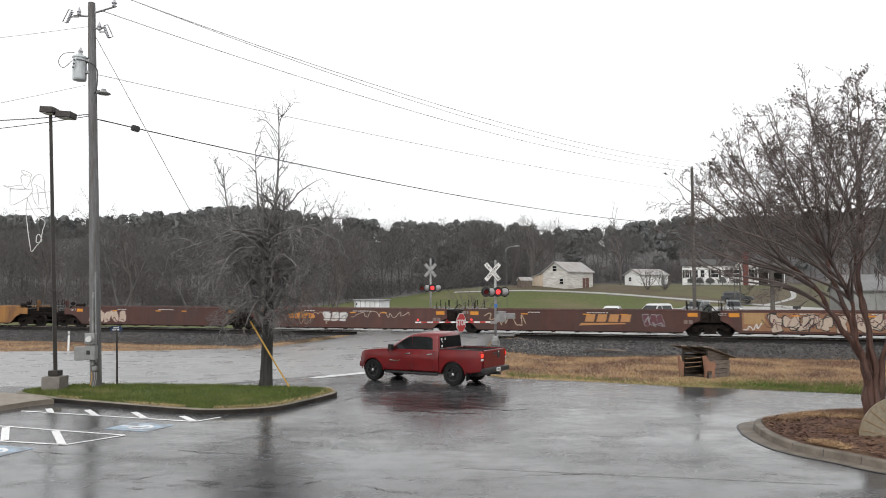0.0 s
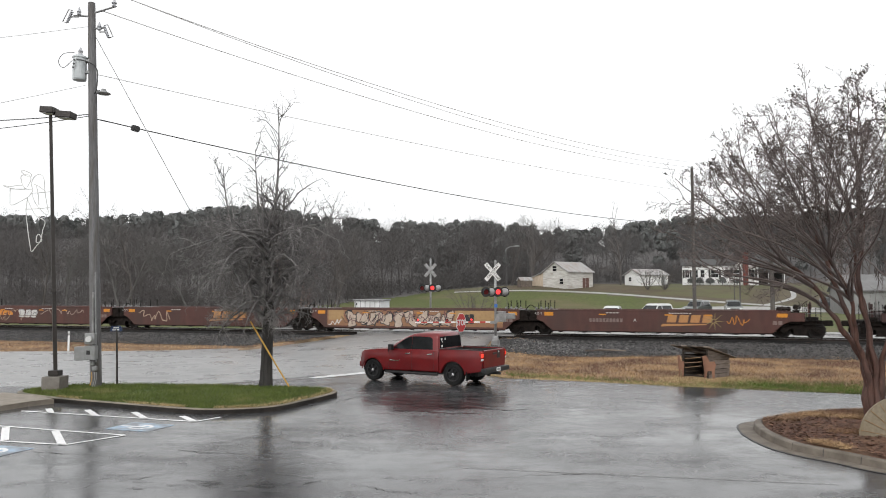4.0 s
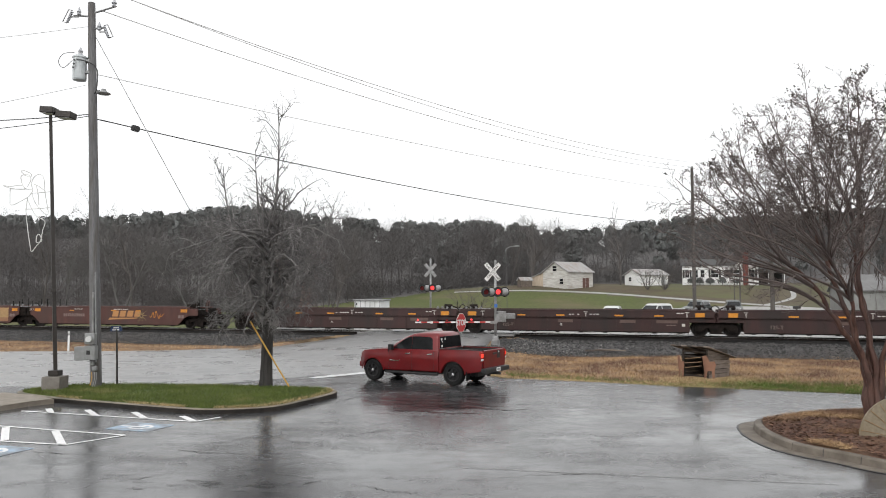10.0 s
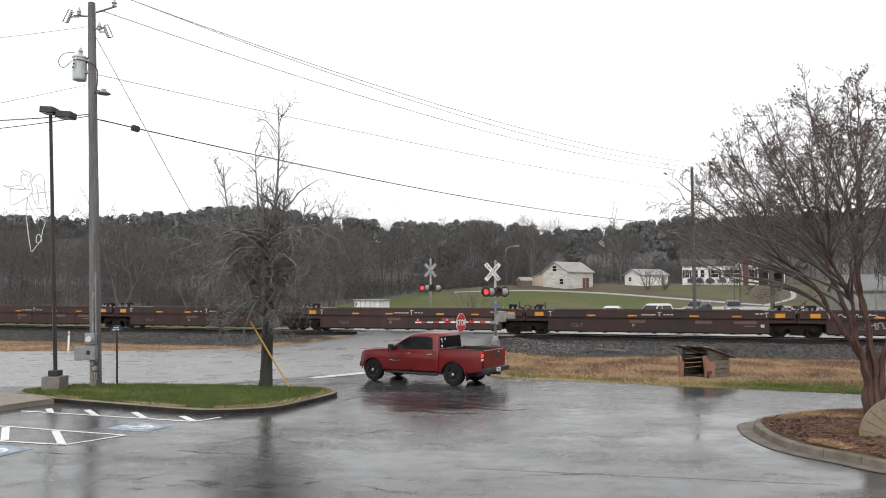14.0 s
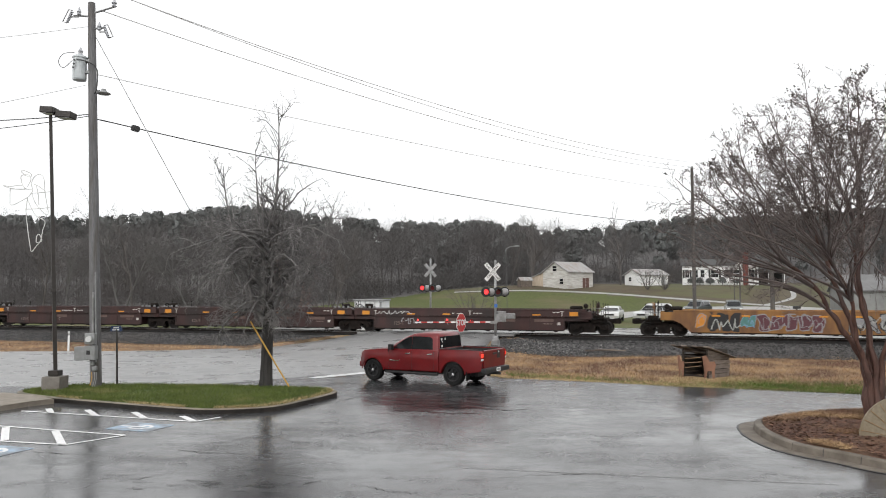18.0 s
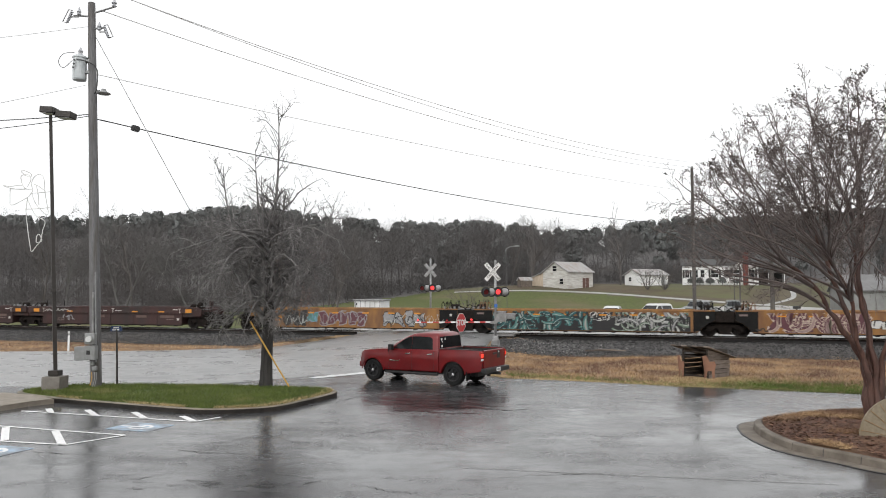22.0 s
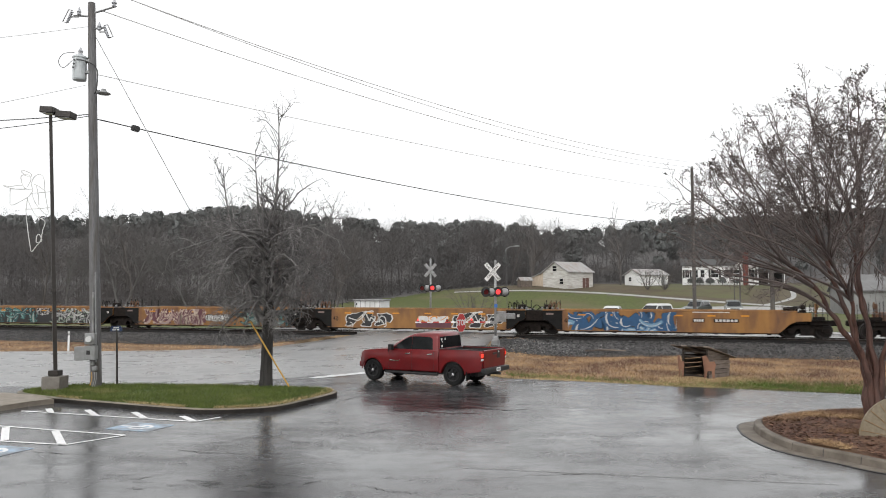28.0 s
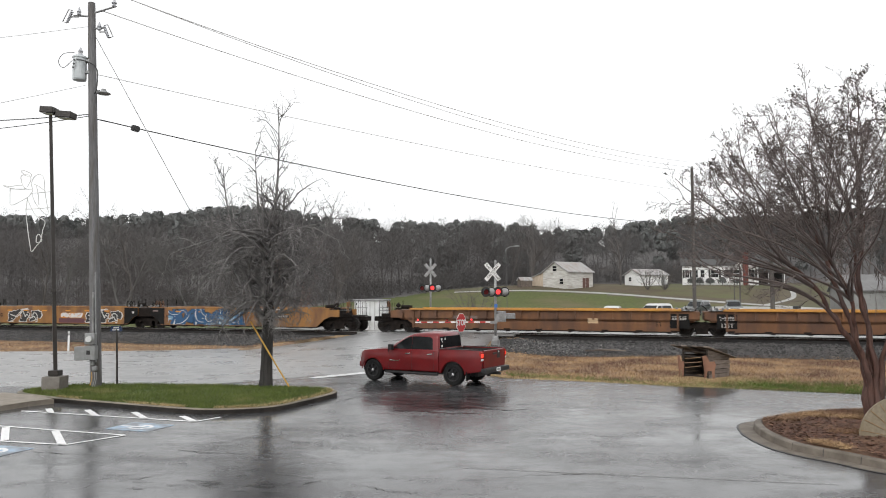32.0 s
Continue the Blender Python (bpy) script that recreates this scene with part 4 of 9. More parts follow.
def mark(body, text, x, z, size, material=M_STEN, y=FACE):
    letters("lettering", text, size, material, body, pose(x, y - 0.004, z, 90), 0.002)


def shape_logo(body, x0, x1, z0, z1, y=FACE):
    """A road name, drawn as slanted plain blocks over a long tapering stroke."""
    bm = B()
    n, w, h = 4, (x1 - x0) / 4, z1 - z0
    for i in range(n):
        a = x0 + w * i + 0.1
        thin_plate(bm, [(a, z0 + h * 0.35), (a + w * 0.78, z0 + h * 0.35), (a + w * 0.78 + 0.1, z1), (a + 0.1, z1)], y - 0.004)
    thin_plate(bm, [(x0 - 0.25, z0), (x1 - 0.3, z0 + h * 0.16), (x1 - 0.28, z0 + h * 0.26), (x0 - 0.12, z0 + h * 0.22)], y - 0.004)
    part("painted_emblem", bm, M_LOGO, body, "faded orange slanted block emblem")


WHEEL_R = 0.46
SPIN = []


def bogie(unit, x, axle=1.8):
    """Two wheelsets in cast side frames, with bolster, springs and bearing caps."""
    bm = B()
    box(bm, -0.22, 0.22, -0.95, 0.95, 0.42, 0.72, 0.04)
    for y in (-1.0, 1.0):
        for dx in (-0.14, 0.0, 0.14):
            lathe(bm, [(0.05, 0.3), (0.055, 0.34), (0.045, 0.38), (0.055, 0.42), (0.045, 0.46), (0.05, 0.5)], 8, at=(dx, y, -0.02))
    box(bm, -1.15, 1.15, -0.4, -0.3, 0.3, 0.4, 0.02)
    bg = part("bogie", bm, M_GRIME, unit, "grimy cast steel bogie", m=pose(x, 0, 0))
    h = axle / 2
    for y in (-1.0, 1.0):
        bm = B()
        prof = [(-h - 0.24, 0.34), (-h - 0.24, 0.66), (-h + 0.1, 0.7), (-0.45, 0.8), (0.45, 0.8), (h - 0.1, 0.7), (h + 0.24, 0.66), (h + 0.24, 0.34), (h - 0.16, 0.34), (h - 0.3, 0.52), (0.4, 0.56), (0.32, 0.3), (0.42, 0.18), (-0.42, 0.18), (-0.32, 0.3), (-0.4, 0.56), (-h + 0.3, 0.52), (-h + 0.16, 0.34)]
        slab(bm, prof, y - 0.07, y + 0.07, "XZ")
        for dx in (-h, h):
            lathe(bm, [(0.12, -0.1), (0.13, 0.0), (0.11, 0.1)], 12, "Y", (dx, y * 1.08, WHEEL_R))
        part("side_frame", bm, M_GRIME, bg)
    for dx in (-h, h):
        bm = B()
        lathe(bm, [(0.07, -0.95), (0.07, 0.95)], 8, "Y")
        for s in (-1, 1):
            a, b = 0.68 * s, 0.81 * s
            prof = [(0.12, a), (0.14, a + 0.02 * s), (0.36, a + 0.05 * s), (WHEEL_R + 0.025, a), (WHEEL_R + 0.02, a + 0.03 * s), (WHEEL_R, a + 0.04 * s), (WHEEL_R - 0.005, b), (0.38, b), (0.34, b - 0.05 * s), (0.14, b - 0.02 * s), (0.12, b)]
            lathe(bm, prof, 20, "Y")
            for k in range(4):
                t = k * math.pi / 2
                tube(bm, (0.24 * math.cos(t), b - 0.06 * s, 0.24 * math.sin(t)), (0.24 * math.cos(t), b - 0.02 * s, 0.24 * math.sin(t)), 0.03, n=6)
        wh = part("wheelset", bm, M_WHEEL, bg, "steel wheelset with worn treads", m=pose(dx, 0, WHEEL_R))
        SPIN.append((wh, dx))
    return bg


def railing(unit, x, s, material, top=2.05):
    """Posts, a walkway grating and grab irons on the platform over a bogie; s: the way to the car's end."""
    bm = B()
    box(bm, x - 0.55, x + 0.55, -1.4, 1.4, 1.52, 1.56, 0.01)
    part("platform", bm, M_GALV, unit, "galvanised grating platform")
    for y in ((-1.35, 1.35) if top < 2 else (-1.35, -0.5, 1.35)):
        for dx in ((0.1 * s,) if top < 2 else (-0.3, 0.3)):
            bm = B()
            tube(bm, (x + dx, y, 1.5), (x + dx, y, top + 0.08 * math.sin(7 * x + 3 * y)), 0.028, n=6)
            part("post", bm, M_BLACKP, unit)
    for dx in (-0.45, -0.15, 0.2, 0.45):
        bm = B()
        lathe(bm, [(0.02, 1.55), (0.075, 1.58), (0.085, 1.66), (0.03, 1.74)], 8, at=(x + dx, -1.25 + 0.2 * math.sin(dx * 20), 0))
        part("container_lock", bm, M_GALV, unit)


def joint_gear(unit, x, s):
    """Brake rods and hoses heaped at an articulated joint."""
    bm = B()
    pipe(bm, curve_pts([(x - s * 0.5, -1.2, 1.55), (x - s * 0.2, -1.1, 1.72), (x + s * 0.1, -0.9, 1.6), (x + s * 0.3, -0.8, 1.3)], 4), 0.035, 6)
    part("brake_rod", bm, M_BLACKP, unit)
    bm = B()
    lathe(bm, [(0.05, -0.3), (0.15, -0.26), (0.15, 0.22), (0.04, 0.26)], 12, "X", (x - s * 0.55, -0.7, 1.72))
    part("air_cylinder", bm, M_GRIME, unit)


def hose(unit, x, s):
    bm = B()
    pipe(bm, [tuple(p) for p in curve_pts([(x, -0.5, 1.1), (x + s * 0.35, -0.6, 0.85), (x + s * 0.75, -0.55, 0.72), (x + s * 1.1, -0.5, 0.85)], 4)], 0.03, 5)
    part("brake_hose", bm, M_BLACKP, unit)
    bm = B()
    pipe(bm, [tuple(p) for p in curve_pts([(x, -0.2, 1.3), (x + s * 0.35, -0.35, 1.75), (x + s * 0.6, -0.4, 1.8), (x + s * 0.95, -0.2, 1.4)], 4)], 0.025, 5)
    part("brake_hose", bm, M_BLACKP, unit)


def coupler(unit, x, s):
    """A knuckle coupler with its draught gear and uncoupling lever, at a car's free end."""
    bm = B()
    box(bm, min(x, x + s * 0.9), max(x, x + s * 0.9), -0.2, 0.2, 0.72, 0.98, 0.03)
    box(bm, min(x + s * 0.85, x + s * 1.3), max(x + s * 0.85, x + s * 1.3), -0.16, 0.16, 0.7, 1.02, 0.05)
    c = part("coupler", bm, M_GRIME, unit, "rusty knuckle coupler")
    bm = B()
    pipe(bm, [(x + s * 0.6, -1.3, 1.05), (x + s * 0.62, -0.5, 0.95), (x + s * 1.0, -0.1, 1.0)], 0.018, 5)
    part("uncoupling_lever", bm, M_GRIME, c)


def brake_gear(unit, x, s, paint):
    """The end platform of a free end: side panels over the bogie, valve and reservoir, brake stand with its wheel, many thin grab irons and rails."""
    for y in (-1.43, 1.43):
        bm = B()
        a, b = sorted((x - s * 0.45, x + s * 0.38))
        prism(bm, [(a, 0.98), (b, 0.98), (b, 1.46), (a, 1.46)], y - 0.02, y + 0.02, 0.01, 1)
        part("end_panel", bm, paint, unit)
    bm = B()
    box(bm, x - 0.16, x + 0.16, -1.2, -0.8, 1.46, 1.62, 0.03)
    lathe(bm, [(0.03, -0.16), (0.13, -0.12), (0.16, 0.0), (0.13, 0.12), (0.03, 0.16)], 12, "Y", (x, -1.0, 1.78))
    part("brake_valve", bm, M_GRIME, unit)
    bm = B()
    lathe(bm, [(0.03, -0.45), (0.13, -0.4), (0.13, 0.3), (0.03, 0.35)], 12, "X", (x - s * 0.55, -0.75, 1.66))
    part("air_reservoir", bm, M_GRIME, unit)
    bm = B()
    box(bm, x + s * 0.7 - 0.06, x + s * 0.7 + 0.06, -0.9, -0.7, 1.05, 1.98, 0.03)
    lathe(bm, [(0.2, -0.02), (0.23, 0.0), (0.2, 0.02)], 16, "X", (x + s * 0.8, -0.8, 1.85))
    part("hand_brake", bm, paint, unit, "hand brake stand with its wheel")
    for dx, y, h in ((0.3, -1.38, 1.95), (0.48, -1.4, 2.15), (0.66, -1.38, 2.1), (0.95, -1.38, 1.75), (1.2, -1.38, 1.95), (0.55, 1.38, 2.05), (0.85, 1.38, 1.95), (1.15, 1.38, 1.9)):
        bm = B()
        tube(bm, (x + s * dx, y, 0.95), (x + s * dx, y, h), 0.02, n=6)
        part("grab_iron", bm, M_BLACKP, unit)
    for y, z in ((-1.38, 1.42), (-1.38, 1.62), (1.38, 1.55)):
        bm = B()
        tube(bm, (x + s * 0.3, y, z), (x + s * 1.25, y, z + 0.03), 0.018, n=6)
        part("hand_rail", bm, M_GALV, unit, "worn grey hand rail")
    bm = B()
    for k in range(6):
        a, b = sorted((x + s * (0.36 + 0.16 * k), x + s * (0.47 + 0.16 * k)))
        box(bm, a, b, -1.38, 1.38, 1.0, 1.05, 0.008)
    part("end_platform", bm, M_GRIME, unit, "slatted end platform")
    bm = B()
    a, b = sorted((x + s * 0.3, x + s * 1.28))
    box(bm, a, b, -1.22, 1.22, 0.76, 0.99, 0.03)
    a, b = sorted((x + s * 0.5, x + s * 1.1))
    box(bm, a, b, -1.3, -0.9, 1.06, 1.24, 0.03)
    part("end_sill", bm, M_GRIME, unit, "grimy end sill")
    for z in (0.62, 0.82):
        bm = B()
        tube(bm, (x + s * 0.95, -1.4, z), (x + s * 1.25, -1.4, z), 0.02, n=6)
        tube(bm, (x + s * 0.95, -1.4, z), (x + s * 0.95, -1.4, 1.02), 0.018, n=6)
        tube(bm, (x + s * 1.25, -1.4, z), (x + s * 1.25, -1.4, 1.02), 0.018, n=6)
        part("step", bm, M_BLACKP, unit)


def well_unit(s0, s1, style, label, free0=False, free1=False, paint=None, chord=None, second=True):
    """One well of an articulated container car, between the bogies at s0 and s1 (metres along the train).
    style: smooth (bulging plain sides), ledge (a proud upper band over a set-back lower side) or ribbed."""
    half = (s1 - s0) / 2
    unit = empty("well_car", Matrix.Identity(4), label, "railway car", "cars of the container train")
    unit["s"] = (s0 + s1) / 2
    e = half - 1.5 if style != "ribbed" else half - 1.35
    tip = half - (0.12 if style == "ledge" else 0.55)
    for sgn in (-1, 1):
        y0 = FACE if sgn < 0 else -FACE
        bm = B()
        if style == "smooth":
            poly = [(-tip, 1.5), (tip, 1.5), (tip, 0.98), (e + 0.55, 0.8), (e, 0.3), (-e, 0.3), (-e - 0.55, 0.8), (-tip, 0.98)]
            slab(bm, poly, y0 - 0.0 * sgn, y0 - 0.08 * sgn, "XZ")
        elif style == "ledge":
            slab(bm, [(-e, 0.3), (e, 0.3), (e, 1.14), (-e, 1.14)], y0 - 0.09 * sgn, y0 - 0.17 * sgn, "XZ")
            slab(bm, [(-tip, 1.14), (tip, 1.14), (tip, 1.5), (-tip, 1.5)], y0, y0 - 0.12 * sgn, "XZ")
            box(bm, -e, e, min(y0, y0 - 0.3 * sgn), max(y0, y0 - 0.3 * sgn), 1.1, 1.135)
        else:
            arch = lambda s: [(s * (tip + 0.1), 0.85), (s * (half - 0.35), 0.98), (s * (half - 0.85), 0.95), (s * (half - 1.25), 0.6), (s * e, 0.3)]
            poly = [(-tip - 0.1, 1.5), (tip + 0.1, 1.5)] + arch(1) + arch(-1)[::-1]
            slab(bm, poly, y0 - 0.17 * sgn, y0 - 0.22 * sgn, "XZ")
        side = part("side_wall", bm, paint, unit)
        bm = B()
        a, b = sorted((y0 + 0.015 * sgn, y0 - 0.13 * sgn))
        box(bm, -tip if style != "ribbed" else -e - 0.2, tip if style != "ribbed" else e + 0.2, a, b, 1.5, 1.58 if style != "ribbed" else 1.62, 0.015)
        part("top_chord", bm, chord or paint, unit)
        bm = B()
        a, b = sorted((y0 - 0.02 * sgn, y0 - 0.22 * sgn))
        box(bm, -e, e, a, b, 0.24, 0.31, 0.01)
        for k in range(9):
            x = -e + 0.5 + (2 * e - 1) * k / 8
            box(bm, x - 0.12, x + 0.12, a, b, 0.19, 0.25, 0.01)
        part("bottom_sill", bm, M_GRIME, unit)
        if style == "ribbed":
            n = 15
            for k in range(n):
                x = -e + 0.45 + (2 * e - 0.9) * k / (n - 1)
                bm = B()
                a, b = sorted((y0 - 0.01 * sgn, y0 - 0.18 * sgn))
                box(bm, x - 0.05, x + 0.05, a, b, 0.98, 1.5, 0.01)
                part("rib", bm, paint, side)
        if style == "ledge":
            for k in range(7):
                x = -e + 0.04 + (2 * e - 0.08) * k / 6
                bm = B()
                a, b = sorted((y0 - 0.06 * sgn, y0 - 0.1 * sgn))
                box(bm, x - 0.04, x + 0.04, a, b, 0.3, 1.1, 0.006)
                part("rib", bm, paint, side)
        if sgn < 0:
            front = side
    bm = B()
    for k in range(9):
        x = -e + 0.2 + (2 * e - 0.4) * k / 8
        box(bm, x - 0.2, x + 0.2, -1.35, 1.35, 0.3, 0.38)
    part("well_floor", bm, M_GRIME, unit)
    for s in (-1, 1):
        bm = B()
        x0, x1 = sorted((s * (e - 0.05), s * (e + 0.05)))
        box(bm, x0, x1, -1.36, 1.36, 0.34, 1.4)
        x0, x1 = sorted((s * e, s * (half - 0.1)))
        box(bm, x0, x1, -0.9, 0.9, 0.95, 1.25, 0.03)
        x0, x1 = sorted((s * (half - 0.75), s * (half - 0.12)))
        box(bm, x0, x1, -1.3, 1.3, 1.0, 1.5, 0.04)
        if style != "ribbed":
            x0, x1 = sorted((s * (e + 0.02), s * (half - 0.02)))
            box(bm, x0, x1, -1.3, 1.3, 0.84, 1.13, 0.03)
            x0, x1 = sorted((s * (half - 0.5), s * (half - 0.02)))
            box(bm, x0, x1, -1.1, 1.1, 1.1, 1.46, 0.03)
        part("end_bulkhead", bm, M_GRIME if style == "smooth" else paint, unit)
        free = free0 if s < 0 else free1
        if free:
            coupler(unit, s * (half + 0.55), s)
            brake_gear(unit, s * (half - 0.2), s, paint)
        else:
            railing(unit, s * (half - 0.95), s, M_BLACKP, {"smooth": 2.05, "ledge": 1.95, "ribbed": 1.75}[style])
            if style == "ledge":
                joint_gear(unit, s * (half - 0.3), s)
            hose(unit, s * (half - 0.5), s)
    bogie(unit, -half)
    if free1:
        bogie(unit, half)
    return unit, front, half, e


CARS = []


def smooth_brown(s0, s1, label, seed, free0=False, free1=False, tan=False, logo=None, tags=()):
    unit, side, half, e = well_unit(s0, s1, "smooth", label, free0, free1, M_BROWN)
    CARS.append(unit)
    for x in (-half + 1.0, half - 1.25):
        plate("reflector", side, x, x + 0.55, 1.2, 1.42, M_REFL, label="amber reflective plate", off=0.024)
    for x in (-3.4, 0.4, 2.6):
        plate("reflector", side, x, x + 0.42, 1.26, 1.33, M_REFL, off=0.024)
    mark(side, "125 T", -half + 1.0 - 0.35 + 0.0, 1.33, 0.2)
    stencil(side, -3.0, -2.2, 1.37, 1.42, M_STEN)
    stencil(side, 0.6, 1.9, 1.37, 1.42, M_STEN)
    stencil(side, half - 1.5, half - 0.95, 0.78, 1.0, M_FAINT, 2)
    return unit, side, half, e


def build_train():
    L1 = "brown steel container well car with graffiti, empty"
    # yellow car ahead
    u, s, h, e = well_unit(-49.2, -33.8, "smooth", "weathered yellow container well car, empty", free1=True, paint=M_YELLOW)
    CARS.append(u)
    # five brown wells
    j = [-29.9, -14.55, 0.8, 16.15, 31.5, 46.92]
    u, s, h, e = smooth_brown(j[0], j[1], L1, 1, free0=True)
    graffito(s, -5.5, -2.2, 0.4, 1.35, "pale", "plum", 5, 11)
    u, s, h, e = smooth_brown(j[1], j[2], L1, 2)
    scrawl(s, -5.6, -0.5, 0.45, 1.35, "tan", 3, 22)
    graffito(s, -1.6, 0.2, 0.72, 1.36, "white", "grey", 3, 12)
    scrawl(s, 0.6, 4.6, 0.95, 1.4, "pale", 4, 20)
    graffito(s, -4.2, -2.2, 0.85, 1.3, "orange", "plum", 4, 13)
    bm = B()
    box(bm, -e, e, FACE - 0.02, FACE + 0.02, 0.86, 0.89)
    part("side_rib", bm, M_BROWN, s)
    u, s, h, e = smooth_brown(j[2], j[3], L1, 3)
    scrawl(s, -5.8, -3.0, 0.5, 1.35, "tan", 5, 14, 0.03)
    shape_logo(s, 0.4, 3.2, 0.62, 1.3)
    graffito(s, 3.9, 5.1, 0.6, 1.35, "plum", "grey", 3, 14)
    u, s, h, e = smooth_brown(j[3], j[4], "tan and brown container well car under pale graffiti, empty", 4)
    plate("graffiti", s, -e + 0.2, e - 0.1, 0.42, 1.46, G["rust"], label="rust-brown sprayed background of the graffiti", off=0.0035)
    plate("graffiti", s, e - 3.2, e - 0.1, 0.7, 1.46, G["ochre"], label="ochre sprayed patch", off=0.007)
    plate("graffiti", s, -e + 0.3, -e + 1.4, 0.8, 1.44, G["ochre"], label="ochre sprayed patch", off=0.007)
    graffito(s, -e + 1.5, 2.9, 0.36, 1.46, "pale", "black", 9, 15, y=FACE - 0.008, wild=0.5)
    scrawl(s, -e + 1.4, 3.0, 0.4, 1.42, "plum", 17, 40, 0.02, y=FACE - 0.008)
    scrawl(s, -e + 1.4, 3.0, 0.4, 1.42, "black", 18, 26, 0.016, y=FACE - 0.009)
    scrawl(s, -e + 0.3, -e + 1.2, 0.45, 0.9, "white", 7, 8, 0.03)
    scrawl(s, 1.5, 2.6, 0.5, 1.0, "white", 8, 10, 0.02)
    graffito(s, 3.6, 4.2, 0.6, 1.25, "black", "black", 2, 16, y=FACE - 0.006)
    u, s, h, e = smooth_brown(j[4], j[5], L1, 5, free1=True)
    stencil(s, -4.0, -2.0, 0.84, 1.06, M_FAINT, 10)
    mark(s, "A", -1.3, 0.95, 0.26)
    shape_logo(s, 0.4, 3.0, 0.62, 1.3)
    bm = B()
    for k in range(9):
        a = k * math.pi * 2 / 9
        c0, s0 = math.cos(a), math.sin(a)
        thin_plate(bm, [(3.1 + 0.08 * c0 - 0.03 * s0, 0.95 + 0.08 * s0 + 0.03 * c0), (3.1 + 0.62 * c0, max(0.4, min(1.45, 0.95 + 0.62 * s0))), (3.1 + 0.08 * c0 + 0.03 * s0, 0.95 + 0.08 * s0 - 0.03 * c0)], FACE - 0.012)
    part("graffiti", bm, G["olive"], s, "star-shaped ochre scrawl")
    scrawl(s, 3.8, 5.0, 0.7, 1.3, "orange", 10, 10, 0.02)

    # five dark brown wells with a ledge
    j = [51.07, 66.4, 81.85, 97.3, 112.75, 128.2]
    L2 = "dark brown container well car with a ledge along its side, empty"
    for k, ch in enumerate("ABCDE"):
        u, s, h, e = well_unit(j[k], j[k + 1], "ledge", L2, free0=k == 0, free1=k == 4, paint=M_BROWN2)
        CARS.append(u)
        up, low = FACE, FACE + 0.09
        for x in (-h + 0.65, h - 1.15):
            plate("reflector", s, x, x + 0.52, 1.17, 1.42, M_REFL, label="amber reflective plate")
        for x in (-3.9, -1.5, 2.0, 4.3):
            plate("reflector", s, x, x + 0.5, 1.19, 1.28, M_REFL)
        for x in (-e + 0.1, 0.3, e - 0.1):
            plate("white_mark", s, x - 0.02, x + 0.02, 1.17, 1.46, M_STEN)
            plate("white_mark", s, x - 0.12, x + 0.12, 1.43, 1.465, M_STEN, off=0.008)
        stencil(s, -0.9, 0.1, 1.26, 1.32, M_STEN, seed=k)
        stencil(s, 0.5, 1.1, 1.28, 1.33, M_STEN, seed=k)
        stencil(s, e - 0.7, e - 0.25, 1.36, 1.42, M_STEN, seed=k)
        plate("white_mark", s, e - 0.4, e - 0.22, 0.62, 0.78, M_STEN, y=low)
        stencil(s, e - 1.3, e - 0.7, 0.66, 0.71, M_FAINT, y=low)
        if k:
            mark(s, "125-T", -e + 1.7, 0.62, 0.3, M_FAINT, y=low)
        for x0, x1 in ((-1.4, -0.5), (2.3, 3.2), (4.4, 5.6)):
            plate("worn_patch", s, x0, x1, 0.8, 0.98, mat("worn_brown", (0.09, 0.055, 0.045), (0.12, 0.08, 0.07), 0.7), y=low, off=0.003)
        mark(s, ch, -1.2, 0.66, 0.22, M_STEN, y=low)
        if k == 4:
            scrawl(s, -5.9, -3.5, 1.2, 1.44, "white", 31, 22, 0.018)
            scrawl(s, -4.3, -3.2, 0.6, 1.0, "grey", 32, 14, 0.03, y=low)

    # five yellow wells under graffiti
    j = [132.55, 147.9, 163.35, 178.85, 194.3, 209.7]
    L3 = "weathered yellow container well car with bright graffiti, empty"
    made = []
    for k in range(5):
        u, s, h, e = well_unit(j[k], j[k + 1], "smooth", L3, free0=k == 0, free1=k == 4, paint=M_YELLOW)
        CARS.append(u)
        made.append((s, h, e))
        for q, on in ((1, k < 4), (-1, k > 0)):
            if on:
                tip = h - 0.55
                bm = B()
                thin_plate(bm, [(q * x, z) for x, z in ((e - 0.25, 1.5), (tip, 1.5), (tip, 0.985), (e + 0.55, 0.805), (e + 0.08, 0.38), (e - 0.25, 0.32))], FACE - 0.0075)
                part("end_panel", bm, M_BLACKP, s, "black end panel")
                bm = B()
                box(bm, min(q * tip, q * (h + 0.02)), max(q * tip, q * (h + 0.02)), -1.36, 1.36, 0.86, 1.5, 0.04)
                part("joint_casing", bm, M_GRIME, u, "grimy black casing over the joint")
                joint_gear(u, q * (h - 0.3), q)
                for dx in (0.0, 0.28, 0.5):
                    bm = B()
                    pipe(bm, curve_pts([(q * (e - 0.1 + dx), -1.36, 1.5), (q * (e - 0.1 + dx), -1.36, 1.9), (q * (e + 0.02 + dx), -1.34, 2.0), (q * (e + 0.14 + dx), -1.34, 1.5)], 3), 0.028, 5)
                    part("grab_iron", bm, M_YELLOW2 if q < 0 else M_BLACKP, u)
        if k > 0:
            plate("white_mark", s, -h + 0.75, -h + 1.2, 1.25, 1.36, M_FAINT, off=0.012)
        if k < 4:
            plate("white_mark", s, h - 1.05, h - 0.9, 1.1, 1.25, M_STEN, off=0.012)
        for x in (-5.0, -3.4, -1.6, 0.6, 2.4, 4.2):
            plate("reflector", s, x, x + 0.45, 1.22, 1.31, M_REFL, off=0.026)
    s, h, e = made[0]
